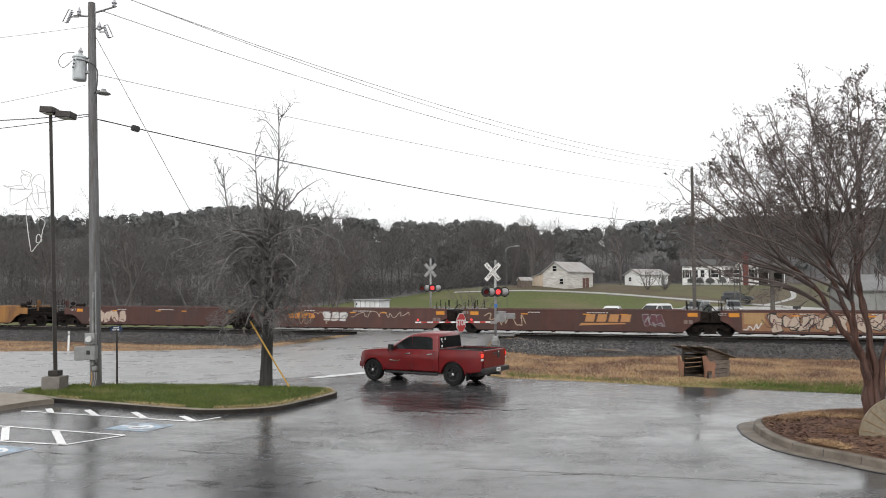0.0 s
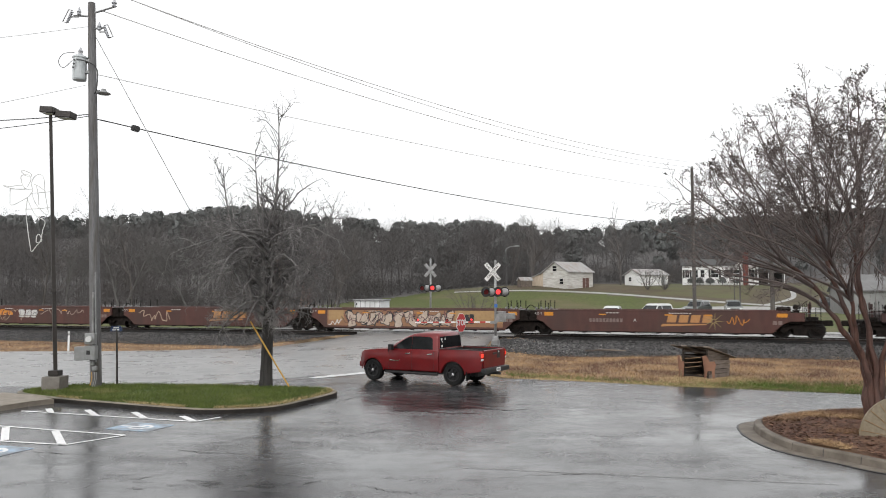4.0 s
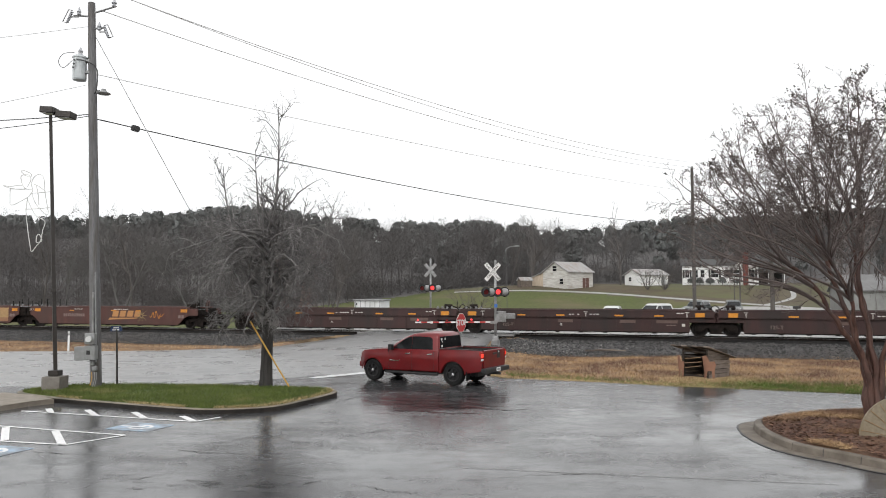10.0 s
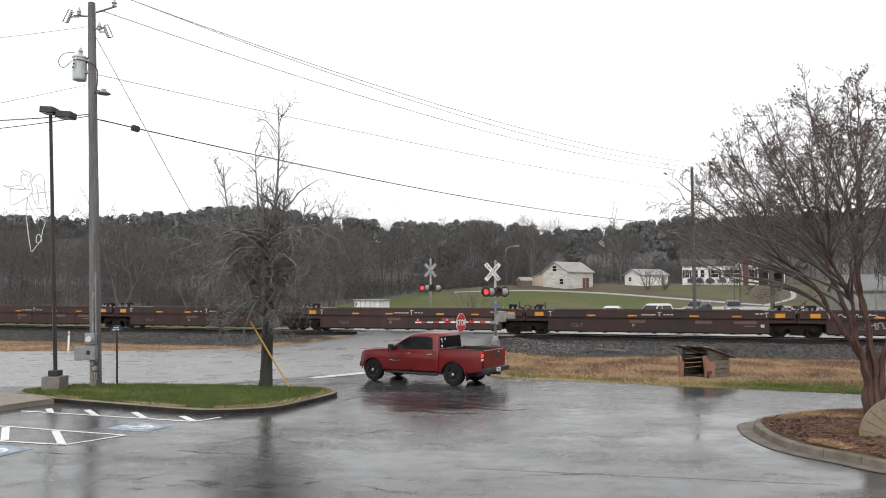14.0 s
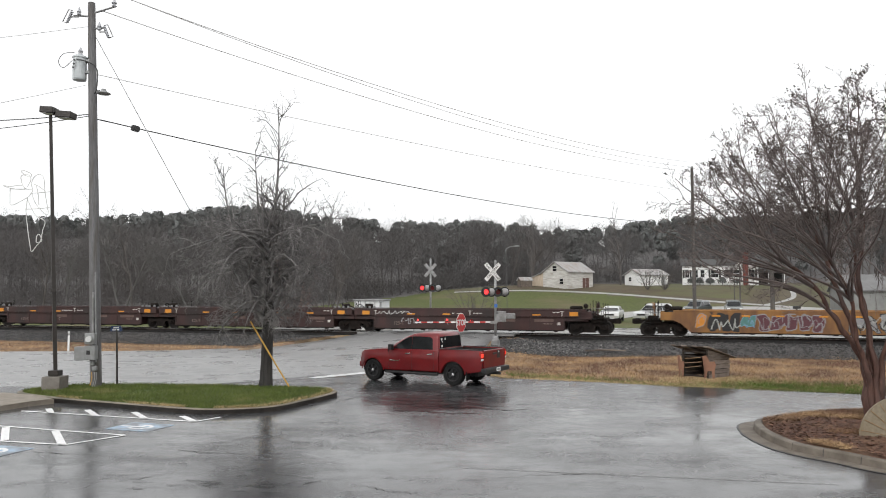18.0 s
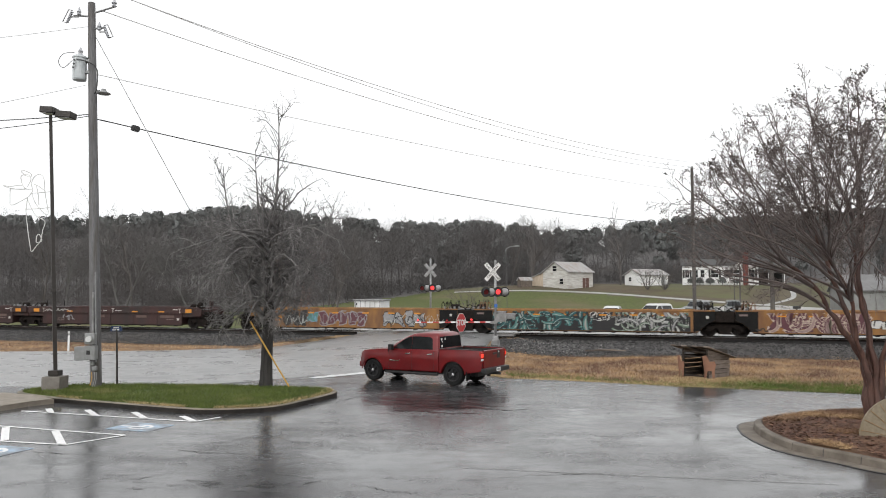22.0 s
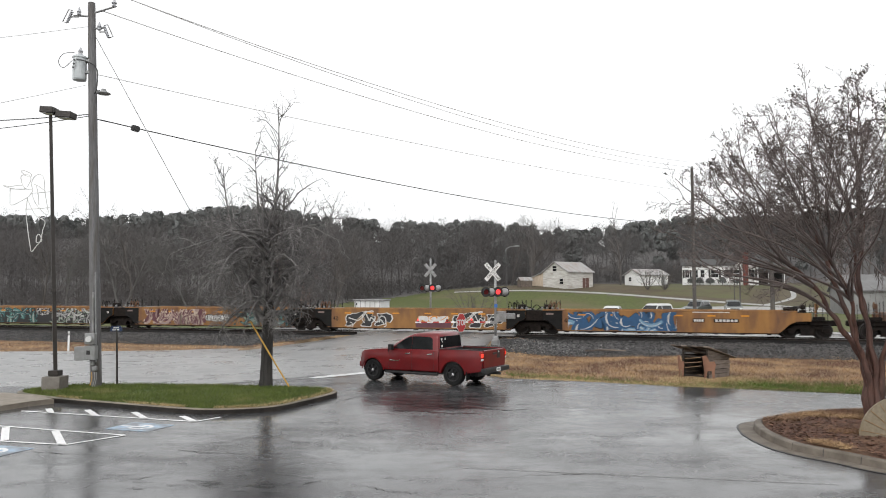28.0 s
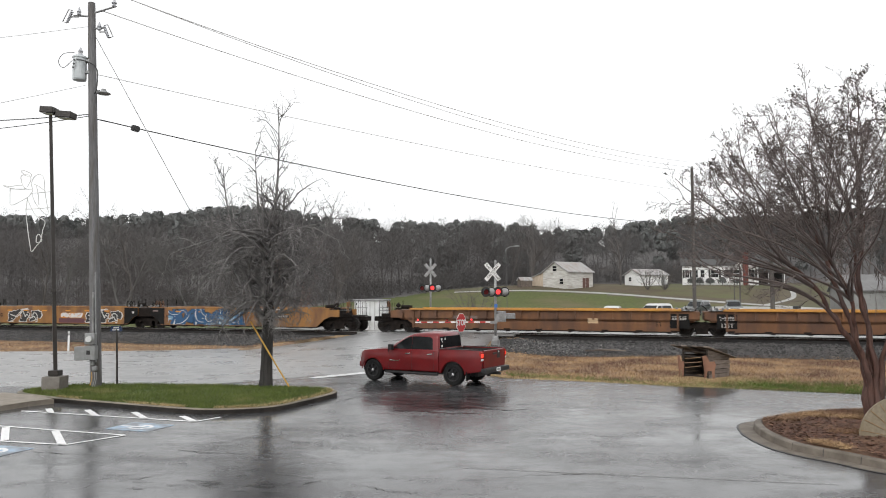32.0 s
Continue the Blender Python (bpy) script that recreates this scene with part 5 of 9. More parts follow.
    graffito(s, -e + 0.3, -e + 0.8, 0.5, 1.4, "orange", "grey", 1, 40)
    graffito(s, -e + 1.0, -e + 2.7, 0.36, 1.46, "black", "black", 3, 41)
    scrawl(s, -e + 1.1, -e + 2.6, 0.45, 1.4, "silver", 42, 12, 0.03)
    graffito(s, -3.4, -2.7, 0.6, 1.35, "aqua", "sky", 2, 43)
    graffito(s, -2.6, 0.9, 0.38, 1.42, "plum", "grey", 5, 44, wild=0.4)
    graffito(s, 2.0, 5.0, 0.34, 1.46, "grey", "black", 4, 45, wild=0.55)
    scrawl(s, 2.2, 4.8, 0.45, 1.35, "silver", 47, 14, 0.018)
    scrawl(s, 2.1, 4.9, 0.4, 1.4, "black", 48, 16, 0.022, y=FACE - 0.003)
    scrawl(s, -2.6, 0.9, 0.4, 1.4, "grey", 49, 22, 0.014)
    scrawl(s, 4.9, e, 0.6, 1.2, "silver", 46, 12, 0.01)
    s, h, e = made[1]
    plate("graffiti", s, -e + 0.2, e - 0.4, 0.32, 1.2, G["black"], label="dark sprayed background of the graffiti", off=0.0035)
    swirls(s, -e + 0.3, 0.2, 0.34, 1.46, "black", ("teal", "teal", "aqua", "teal"), "silver", 44, 51, y=FACE - 0.003, width=0.1)
    graffito(s, 0.1, 1.2, 0.9, 1.45, "black", "white", 3, 53)
    swirls(s, 1.2, e - 0.5, 0.34, 1.44, "black", ("green", "grey", "silver", "green"), "white", 42, 54, y=FACE - 0.003, width=0.07)
    scrawl(s, 1.3, e - 0.6, 0.4, 1.4, "silver", 55, 40, 0.014, y=FACE - 0.012)
    s, h, e = made[2]
    scrawl(s, -e + 0.1, -e + 0.9, 0.35, 0.65, "black", 61, 12, 0.03)
    graffito(s, -e + 0.8, -0.3, 0.34, 1.45, "plum", "plum", 7, 62, wild=0.5)
    swirls(s, -e + 0.7, -0.2, 0.34, 1.45, "pale", ("plum", "plum", "plum", "pink"), "pink", 34, 62, y=FACE - 0.012, width=0.075)
    graffito(s, -0.3, 1.7, 0.6, 1.1, "white", "black", 4, 64, wild=0.2)
    plate("graffiti", s, 2.1, e, 0.9, 1.4, G["black"], label="black sprayed ground", off=0.0035)
    swirls(s, 1.9, e, 0.34, 1.3, "black", ("aqua", "teal", "green", "black"), "silver", 34, 65, y=FACE - 0.003, width=0.085)
    s, h, e = made[3]
    mark(s, "40", -e + 0.55, 0.88, 0.42, M_BLACKP)
    for x in (-e + 1.3, 2.5):
        graffito(s, x, x + 3.2, 0.36, 1.44, "black", "white", 3, 71, wild=0.55)
        scrawl(s, x + 0.4, x + 2.6, 0.5, 1.25, "white", 72, 9, 0.035)
    graffito(s, 0.2, 2.2, 0.72, 1.12, "white", "orange", 3, 73, wild=0.1)
    plate("graffiti", s, 0.0, 2.4, 0.36, 0.68, G["plum"], label="dark sprayed band", off=0.0035)
    s, h, e = made[4]
    mark(s, "40", -e + 0.55, 0.88, 0.42, M_BLACKP)
    graffito(s, -e + 0.9, 0.6, 0.34, 1.46, "blue", "black", 6, 81, wild=0.5)
    swirls(s, -e + 0.6, 0.7, 0.34, 1.46, "blue", ("blue", "blue", "sky", "blue"), "white", 30, 81, y=FACE - 0.012, width=0.15)
    for x0, x1, nb in ((1.6, 2.25, 4), (2.75, 4.1, 6)):
        plate("mark_ground", s, x0, x1, 0.88, 1.1, M_BLACKP, off=0.004)
        stencil(s, x0 + 0.05, x1 - 0.05, 0.92, 1.06, M_STEN, nb, y=FACE - 0.005)
    plate("white_mark", s, 1.6, 3.6, 1.44, 1.49, M_STEN)

    # long ribbed yellow wells
    j = [213.73, 232.84, 251.95]
    for k in range(2):
        u, s, h, e = well_unit(j[k], j[k + 1], "ribbed", "dull yellow ribbed container well car, empty", free0=k == 0, paint=M_YELLOW2, chord=M_YCHORD)
        CARS.append(u)
        low = FACE + 0.17
        if k == 0:
            plate("data_panel", s, -e + 2.6, -e + 4.3, 0.95, 1.15, mat("weathered_panel", (0.1, 0.07, 0.05), (0.2, 0.14, 0.1), 0.7, scale=12), y=low)
            stencil(s, -e + 2.65, -e + 4.2, 0.98, 1.12, M_FAINT, 8, y=low - 0.005)
            mark(s, "53", e - 1.1, 0.72, 0.36, M_BLACKP, y=low)
            plate("worn_patch", s, 3.0, 3.6, 0.75, 1.05, mat("worn_yellow", (0.5, 0.35, 0.2), (0.55, 0.4, 0.25), 0.7), y=low)
        for x in ((e - 0.45,) if k == 0 else (-e - 0.55,)):
            p = plate("notice_panel", s, x, x + 1.1, 0.5, 1.35, M_BLACKP, y=low, label="black notice panel with white lettering")
            for z in (1.0, 1.08, 1.16):
                stencil(s, x + 0.12, x + 0.95, z, z + 0.04, M_STEN, 6, y=low - 0.006, seed=int(z * 50))
        if k == 1:
            mark(s, "125T", -e, 0.68, 0.34, M_STEN, y=low - 0.006)


build_train()

# ---- things on and round the lot ----
M_RED = mat("red_truck_paint", (0.14, 0.003, 0.005), (0.17, 0.004, 0.006), 0.38, 0.1, scale=3, coat=0.45, c3=(0.115, 0.003, 0.005), c3_scale=1.2, spec=0.35)
M_GLASSD = mat("tinted_glass", (0.008, 0.009, 0.01), (0.02, 0.021, 0.022), 0.06, scale=2, spec=0.3)
M_RUBBER = mat("tyre_rubber", (0.008, 0.008, 0.008), (0.016, 0.016, 0.016), 0.8, scale=12, bump=0.3, spec=0.2)
M_BLACKT = mat("black_trim", (0.012, 0.012, 0.013), (0.022, 0.022, 0.022), 0.45, scale=9)
M_CHROME = mat("chrome", (0.7, 0.7, 0.7), (0.8, 0.8, 0.8), 0.15, 1.0, scale=9)
M_RIM = mat("dark_rim", (0.014, 0.014, 0.015), (0.026, 0.026, 0.026), 0.4, 0.3, scale=9)
M_LAMPR = mat("tail_lamp_lit", (0.5, 0.02, 0.015), (0.55, 0.03, 0.02), 0.2, emit=(1.0, 0.06, 0.03), power=0.9)
M_LAMPDIM = mat("tail_lamp", (0.28, 0.015, 0.012), (0.33, 0.02, 0.015), 0.15, scale=20)
M_LENS = mat("clear_lens", (0.5, 0.5, 0.5), (0.65, 0.65, 0.65), 0.12, scale=20)
M_STICK = mat("white_vinyl", (0.75, 0.75, 0.75), (0.82, 0.82, 0.82), 0.5, scale=20)
M_WOODP = mat("weathered_pole_wood", (0.105, 0.104, 0.107), (0.2, 0.199, 0.204), 0.85, scale=5, bump=0.5, c3=(0.09, 0.08, 0.07), c3_scale=0.8, stretch=(6, 6, 0.5))
M_BRONZE = mat("dark_bronze_metal", (0.028, 0.024, 0.022), (0.045, 0.04, 0.036), 0.45, 0.4, scale=6)
M_GREY = mat("grey_painted_metal", (0.2, 0.205, 0.205), (0.29, 0.295, 0.295), 0.5, 0.2, scale=6, c3=(0.22, 0.22, 0.22), c3_scale=2)
M_TRANSF = mat("transformer_grey", (0.42, 0.45, 0.46), (0.52, 0.55, 0.56), 0.45, scale=5)
M_PORC = mat("porcelain_grey", (0.35, 0.36, 0.38), (0.45, 0.46, 0.48), 0.25, scale=10)
M_WIRE = mat("black_cable", (0.02, 0.02, 0.02), (0.035, 0.035, 0.035), 0.6, scale=10)
M_WIREG = mat("aluminium_wire", (0.3, 0.3, 0.3), (0.4, 0.4, 0.4), 0.5, 0.5, scale=10)
M_SIGNRED = mat("sign_red", (0.42, 0.018, 0.02), (0.5, 0.025, 0.025), 0.45, scale=6, c3=(0.36, 0.05, 0.045), c3_scale=3)
M_SIGNW = mat("sign_white", (0.62, 0.62, 0.61), (0.76, 0.76, 0.75), 0.5, scale=7, c3=(0.45, 0.44, 0.42), c3_scale=3, c3_at=(0.55, 0.8))
M_SIGNB = mat("sign_blue", (0.012, 0.03, 0.08), (0.018, 0.04, 0.11), 0.5, scale=7)
M_ALU = mat("signal_aluminium", (0.22, 0.22, 0.22), (0.34, 0.34, 0.34), 0.55, 0.3, scale=7, c3=(0.16, 0.155, 0.15), c3_scale=2)
M_SIGBLACK = mat("signal_black", (0.012, 0.012, 0.012), (0.02, 0.02, 0.02), 0.6, scale=8)
M_REDLENS = mat("red_lens_dark", (0.1, 0.008, 0.008), (0.14, 0.01, 0.01), 0.15, scale=20)
M_REDLIT = mat("red_lamp_lit", (0.6, 0.02, 0.02), (0.6, 0.03, 0.02), 0.3, emit=(1.0, 0.045, 0.05), power=1.7)
M_BARNW = mat("old_grey_boards", (0.09, 0.07, 0.057), (0.21, 0.172, 0.145), 0.9, scale=4, bump=0.6, vary=0.35, stretch=(0.6, 3, 3))
M_YELLOWG = mat("yellow_guard_plastic", (0.5, 0.28, 0.045), (0.58, 0.34, 0.065), 0.5, scale=4)
M_PLY = mat("tan_plywood", (0.24, 0.12, 0.075), (0.32, 0.17, 0.11), 0.75, scale=5, c3=(0.3, 0.15, 0.1), c3_scale=2)


def pickup():
    t = empty("pickup_truck", pose(-0.7, 28.68, 0.0, 0, 0, 150), "red four-door pickup truck with dark windows, wet, on asphalt", "pickup truck")
    R, A, CB = 0.5, 1.775, -1.17
    # cab, doors and bonnet; cut in slices so that the flanks can lean and the nose can narrow
    low = [(CB, 0.46), (1.2, 0.44)] + arc(A, 0.42, R, 176, 4, 14) + [(2.4, 0.48), (2.5, 0.52), (2.57, 0.64), (2.58, 0.86), (2.55, 1.0), (2.47, 1.09), (2.2, 1.155), (1.7, 1.2), (1.15, 1.23), (0.3, 1.25), (CB, 1.285)]
    bm = B()
    prism(bm, low, -0.985, 0.985, 0.05, 3)
    for axis, places in ((0, (2.0, 2.15, 2.25, 2.35, 2.42, 2.5)), (2, (0.55, 0.65, 0.78, 0.9, 1.0, 1.08, 1.15, 1.2))):
        for c in places:
            no, co = [0, 0, 0], [0, 0, 0]
            no[axis], co[axis] = 1, c
            bmesh.ops.bisect_plane(bm, geom=bm.verts[:] + bm.edges[:] + bm.faces[:], plane_co=co, plane_no=no)
    for v in bm.verts:
        z = v.co.z
        k = 1 - 0.045 * smooth(1.0, 1.28, z) - 0.03 * smooth(0.8, 0.44, z)
        k *= 1 - 0.16 * smooth(2.0, 2.6, v.co.x) ** 1.5
        v.co.y *= k
        if v.co.x > 2.2:
            v.co.x -= 0.14 * (v.co.x - 2.2) / 0.38 * (abs(v.co.y) / 0.9) ** 2
    part("body", bm, M_RED, t, sharp=40)
    # bed sides, floor, tailgate
    bed = [(CB - 0.025, 0.44), (-1.24, 0.46)] + arc(-A, 0.42, R, 4, 176, 14) + [(-2.5, 0.52), (-2.95, 0.56), (-2.97, 1.2), (-2.930, 1.31), (-2.5, 1.315), (CB - 0.025, 1.305)]
    for s in (-1, 1):
        bm = B()
        prism(bm, bed, s * 0.985, s * 0.87, 0.03, 2)
        for c in (0.6, 0.75, 0.9, 1.0, 1.1, 1.2, 1.27):
            bmesh.ops.bisect_plane(bm, geom=bm.verts[:] + bm.edges[:] + bm.faces[:], plane_co=(0, 0, c), plane_no=(0, 0, 1))
        for v in bm.verts:
            v.co.y *= 1 - 0.03 * smooth(1.05, 1.31, v.co.z) - 0.03 * smooth(0.8, 0.44, v.co.z)
        b = part("bed_side", bm, M_RED, t, sharp=40)
        bm = B()
        box(bm, -2.910, CB - 0.03, s * 0.92 - 0.05, s * 0.92 + 0.05, 1.31, 1.335, 0.008)
        part("bed_rail_cap", bm, M_BLACKT, b, "black plastic bed rail cap")
        bm = B()
        pts = arc(-A, 0.42, R + 0.02, 2, 178, 14) + arc(-A, 0.42, R - 0.005, 178, 2, 14)
        slab(bm, pts, s * 0.955, s * 0.99, "XZ")
        part("wheel_arch_lip", bm, M_RED, b)
        bm = B()
        box(bm, -2.995, -2.850, min(s * 0.86, s * 0.98), max(s * 0.86, s * 0.98), 0.93, 1.27, 0.02)
        part("tail_lamp", bm, M_LAMPDIM, t, "red tail lamp, lit")
        bm = B()
        box(bm, -3.005, -2.920, min(s * 0.885, s * 0.988), max(s * 0.885, s * 0.988), 1.06, 1.2, 0.02)
        part("brake_light", bm, M_LAMPR, t, "glowing red brake light")
        bm = B()
        box(bm, -3.002, -2.920, min(s * 0.885, s * 0.987), max(s * 0.885, s * 0.987), 0.94, 1.02, 0.015)
        part("reversing_light", bm, M_LENS, t)
        # front arch lip, lamp, mirror, handles, glass, step
        bm = B()
        pts = arc(A, 0.42, R + 0.02, 2, 178, 14) + arc(A, 0.42, R - 0.005, 178, 2, 14)
        slab(bm, pts, s * 0.955, s * 0.99, "XZ")
        part("wheel_arch_lip", bm, M_RED, t)
        bm = B()
        box(bm, 2.28, 2.5, min(s * 0.58, s * 0.86), max(s * 0.58, s * 0.84), 0.84, 1.03, 0.05, 2)
        part("headlight", bm, M_LENS, t, "clear headlight")
        bm = B()
        box(bm, 0.78, 0.93, min(s * 1.0, s * 1.2), max(s * 1.0, s * 1.2), 1.22, 1.44, 0.04, 2)
        box(bm, 0.82, 0.9, min(s * 0.9, s * 1.02), max(s * 0.9, s * 1.02), 1.24, 1.3)
        part("wing_mirror", bm, M_BLACKT, t, "black wing mirror")
        for x in (0.17, -0.8):
            bm = B()
            box(bm, x - 0.11, x + 0.11, min(s * 0.965, s * 1.005), max(s * 0.965, s * 1.005), 1.08, 1.125, 0.012, 2)
            part("door_handle", bm, M_CHROME, t, "chrome door handle")
        for x in (1.05, -0.02, -0.98):
            bm = B()
            box(bm, x - 0.003, x + 0.003, min(s * 0.95, s * 0.9862), max(s * 0.95, s * 0.9862), 0.5, 1.2)
            part("door_gap", bm, M_BLACKT, t)
        bm = B()
        box(bm, 0.55, 1.0, min(s * 0.95, s * 0.991), max(s * 0.95, s * 0.991), 0.80, 0.84, 0.004)
        part("door_badge", bm, M_CHROME, t, "small chrome badge bar")
        bm = B()
        tube(bm, (1.15, s * 1.0, 0.38), (-1.15, s * 1.0, 0.38), 0.05, n=8)
        for x in (-0.9, 0.0, 0.9):
            tube(bm, (x, s * 0.98, 0.38), (x, s * 0.75, 0.48), 0.025, n=6)
        part("side_step", bm, M_BLACKT, t, "black tubular side step")
        bm = B()
        box(bm, -2.36, -2.32, min(s * 0.72, s * 0.98), max(s * 0.72, s * 0.98), 0.22, 0.55, 0.01)
        part("mud_flap", bm, M_RUBBER, t)
    bm = B()
    box(bm, -2.930, CB, -0.86, 0.86, 0.72, 0.78)
    box(bm, CB - 0.07, CB - 0.01, -0.88, 0.88, 0.55, 1.29)
    part("bed_floor", bm, M_BLACKT, t, "black lined bed")
    for s in (-1, 1):
        bm = B()
        box(bm, -2.9, CB - 0.08, min(s * 0.845, s * 0.865), max(s * 0.845, s * 0.865), 0.76, 1.3, 0.005)
        part("bed_liner", bm, M_BLACKT, t, "black bed liner")
    bm = B()
    box(bm, -2.995, -2.920, -0.85, 0.85, 0.66, 1.31, 0.025, 2)
    tg = part("tailgate", bm, M_RED, t)
    bm = B()
    box(bm, -3.005, -2.990, -0.46, -0.2, 0.98, 1.27, 0.01)
    part("tailgate_decal", bm, M_BLACKT, tg, "black decal on the tailgate")
    bm = B()
    box(bm, -3.012, -3.003, -0.36, -0.3, 1.18, 1.24, 0.008)
    part("decal_mark", bm, M_STICK, tg)
    bm = B()
    box(bm, -3.007, -2.990, -0.16, 0.16, 1.12, 1.2, 0.01)
    part("tailgate_handle", bm, M_BLACKT, tg)
    bm = B()
    box(bm, -3.150, -2.930, -0.98, 0.98, 0.5, 0.68, 0.05, 2)
    bp = part("rear_bumper", bm, M_BLACKT, t, "black rear bumper")
    bm = B()
    box(bm, -3.162, -3.150, -0.16, 0.16, 0.53, 0.67, 0.004)
    np_ = part("number_plate", bm, M_STICK, bp, "white number plate")
    bm = B()
    box(bm, -3.167, -3.161, -0.12, 0.12, 0.575, 0.625)
    part("plate_bar", bm, M_GREY, bp)
    bm = B()
    box(bm, -3.250, -2.8, -0.05, 0.05, 0.4, 0.5, 0.01)
    part("tow_hitch", bm, M_BLACKT, bp)
    bm = B()
    box(bm, 2.35, 2.62, -0.7, 0.7, 0.48, 0.7, 0.06, 2)
    part("front_bumper", bm, M_RED, t)
    bm = B()
    box(bm, 2.45, 2.6, -0.48, 0.48, 0.76, 1.0, 0.03)
    part("grille", bm, M_BLACKT, t, "black grille")
    bm = B()
    box(bm, -2.6, 2.5, -0.55, 0.55, 0.34, 0.6)
    box(bm, 1.25, 2.3, -0.7, 0.7, 0.4, 1.0)
    box(bm, -2.3, -1.25, -0.7, 0.7, 0.4, 0.8)
    part("chassis", bm, M_BLACKT, t)
    # greenhouse: rings from waist to roof
    bm = B()
    rings = []
    for z, xf, xr, w in ((1.2, 1.24, 0.0, 0.945), (1.36, 0.98, 0.018, 0.917), (1.5, 0.75, 0.033, 0.893), (1.65, 0.48, 0.05, 0.867), (1.75, 0.26, 0.062, 0.85), (1.82, 0.06, 0.085, 0.815), (1.87, -0.14, 0.14, 0.74), (1.9, -0.34, 0.24, 0.6), (1.91, -0.48, 0.37, 0.42)):
        side = [(xf, w - 0.12), (xf - 0.06, w - 0.05), (xf - 0.16, w), (CB + xr + 0.08, w), (CB + xr + 0.03, w - 0.02), (CB + xr, w - 0.07)]
        rings.append([(x, -y, z) for x, y in side] + [(x, y, z) for x, y in side[::-1]])
    loft(bm, rings)
    cab = part("cab_roof", bm, M_RED, t, sharp=38)
    for s in (-1, 1):
        # a pane lies 6 mm proud of the leaning flank
        yy = lambda z: s * (0.945 - 0.1 * (z - 1.2) / 0.58 + 0.007)
        for poly in ([(0.86, 1.262), (0.52, 1.53), (0.3, 1.66), (0.12, 1.725), (0.035, 1.735), (0.02, 1.262)], [(0.005, 1.262), (0.02, 1.735), (-0.3, 1.745), (-0.76, 1.73), (-0.87, 1.66), (-0.91, 1.275)]):
            bm = B()
            vs = [bm.verts.new((x, yy(z), z)) for x, z in poly]
            vs2 = [bm.verts.new((x, yy(z) - s * 0.012, z)) for x, z in poly]
            bm.faces.new(vs)
            bm.faces.new(vs2[::-1])
            for i in range(len(vs)):
                bm.faces.new((vs[i], vs[(i + 1) % len(vs)], vs2[(i + 1) % len(vs)], vs2[i]))
            part("side_window", bm, M_GLASSD, cab, "dark tinted side window")
    bm = B()
    xb = lambda z: CB + 0.065 * (z - 1.2) / 0.58 - 0.008
    vs = [bm.verts.new((xb(z), y, z)) for y, z in ((-0.81, 1.33), (0.81, 1.33), (0.77, 1.75), (-0.77, 1.75))]
    vs2 = [bm.verts.new((v.co.x + 0.012, v.co.y, v.co.z)) for v in vs]
    bm.faces.new(vs)
    bm.faces.new(vs2[::-1])
    for i in range(4):
        bm.faces.new((vs[i], vs[(i + 1) % 4], vs2[(i + 1) % 4], vs2[i]))
    rw = part("rear_window", bm, mat("privacy_glass", (0.004, 0.004, 0.005), (0.009, 0.009, 0.01), 0.15, scale=2, spec=0.03), cab, "dark rear window with white stickers")
    for y, z, r in ((0.66, 1.65, 0.05), (0.4, 1.66, 0.045), (0.68, 1.4, 0.055), (0.62, 1.56, 0.02)):
        bm = B()
        lathe(bm, [(r, -0.003), (r, 0.0)], 12, "X", (xb(z) - 0.003, y, z))
        part("sticker", bm, M_STICK, rw)
    bm = B()
    vs = [bm.verts.new((x, y, z)) for x, y, z in ((1.12, -0.76, 1.25), (1.12, 0.76, 1.25), (0.34, 0.64, 1.7), (0.34, -0.64, 1.7))]
    for v in vs:
        v.co.x += 0.03
        v.co.z += 0.01
    vs2 = [bm.verts.new(v.co - Vector((0.02, 0, 0.01))) for v in vs]
    bm.faces.new(vs)
    bm.faces.new(vs2[::-1])
    for i in range(4):
        bm.faces.new((vs[i], vs[(i + 1) % 4], vs2[(i + 1) % 4], vs2[i]))
    part("windscreen", bm, M_GLASSD, cab, "dark windscreen")
    for x in (A, -A):
        for s in (-1, 1):
            bm = B()
            lathe(bm, [(0.25, -0.13), (0.37, -0.14), (0.405, -0.1), (0.412, 0.0), (0.405, 0.1), (0.37, 0.14), (0.25, 0.13), (0.25, -0.13)], 28, "Y", caps=False)
            w = part("wheel", bm, M_RUBBER, t, "black off-road tyre on a dark rim", smooth=False, m=pose(x, s * 0.84, 0.41))
            bm = B()
            lathe(bm, [(0.255, s * 0.02), (0.262, s * 0.135), (0.235, s * 0.13), (0.22, s * 0.06), (0.05, s * 0.05), (0.045, s * 0.09), (0.02, s * 0.1)], 24, "Y")
            rim = part("rim", bm, M_RIM, w)
            for k in range(6):
                a = k * math.pi / 3 + 0.3
                bm = B()
                c, n_ = math.cos(a), math.sin(a)
                tube(bm, (0.05 * c, s * 0.1, 0.05 * n_), (0.235 * c, s * 0.11, 0.235 * n_), 0.03, 0.022, 5)
                part("spoke", bm, M_RIM, w)
            bm = B()
            lathe(bm, [(0.055, s * 0.1), (0.05, s * 0.135), (0.01, s * 0.14)], 12, "Y")
            part("hub_cap", bm, M_CHROME, w, "bright hub cap")


pickup()


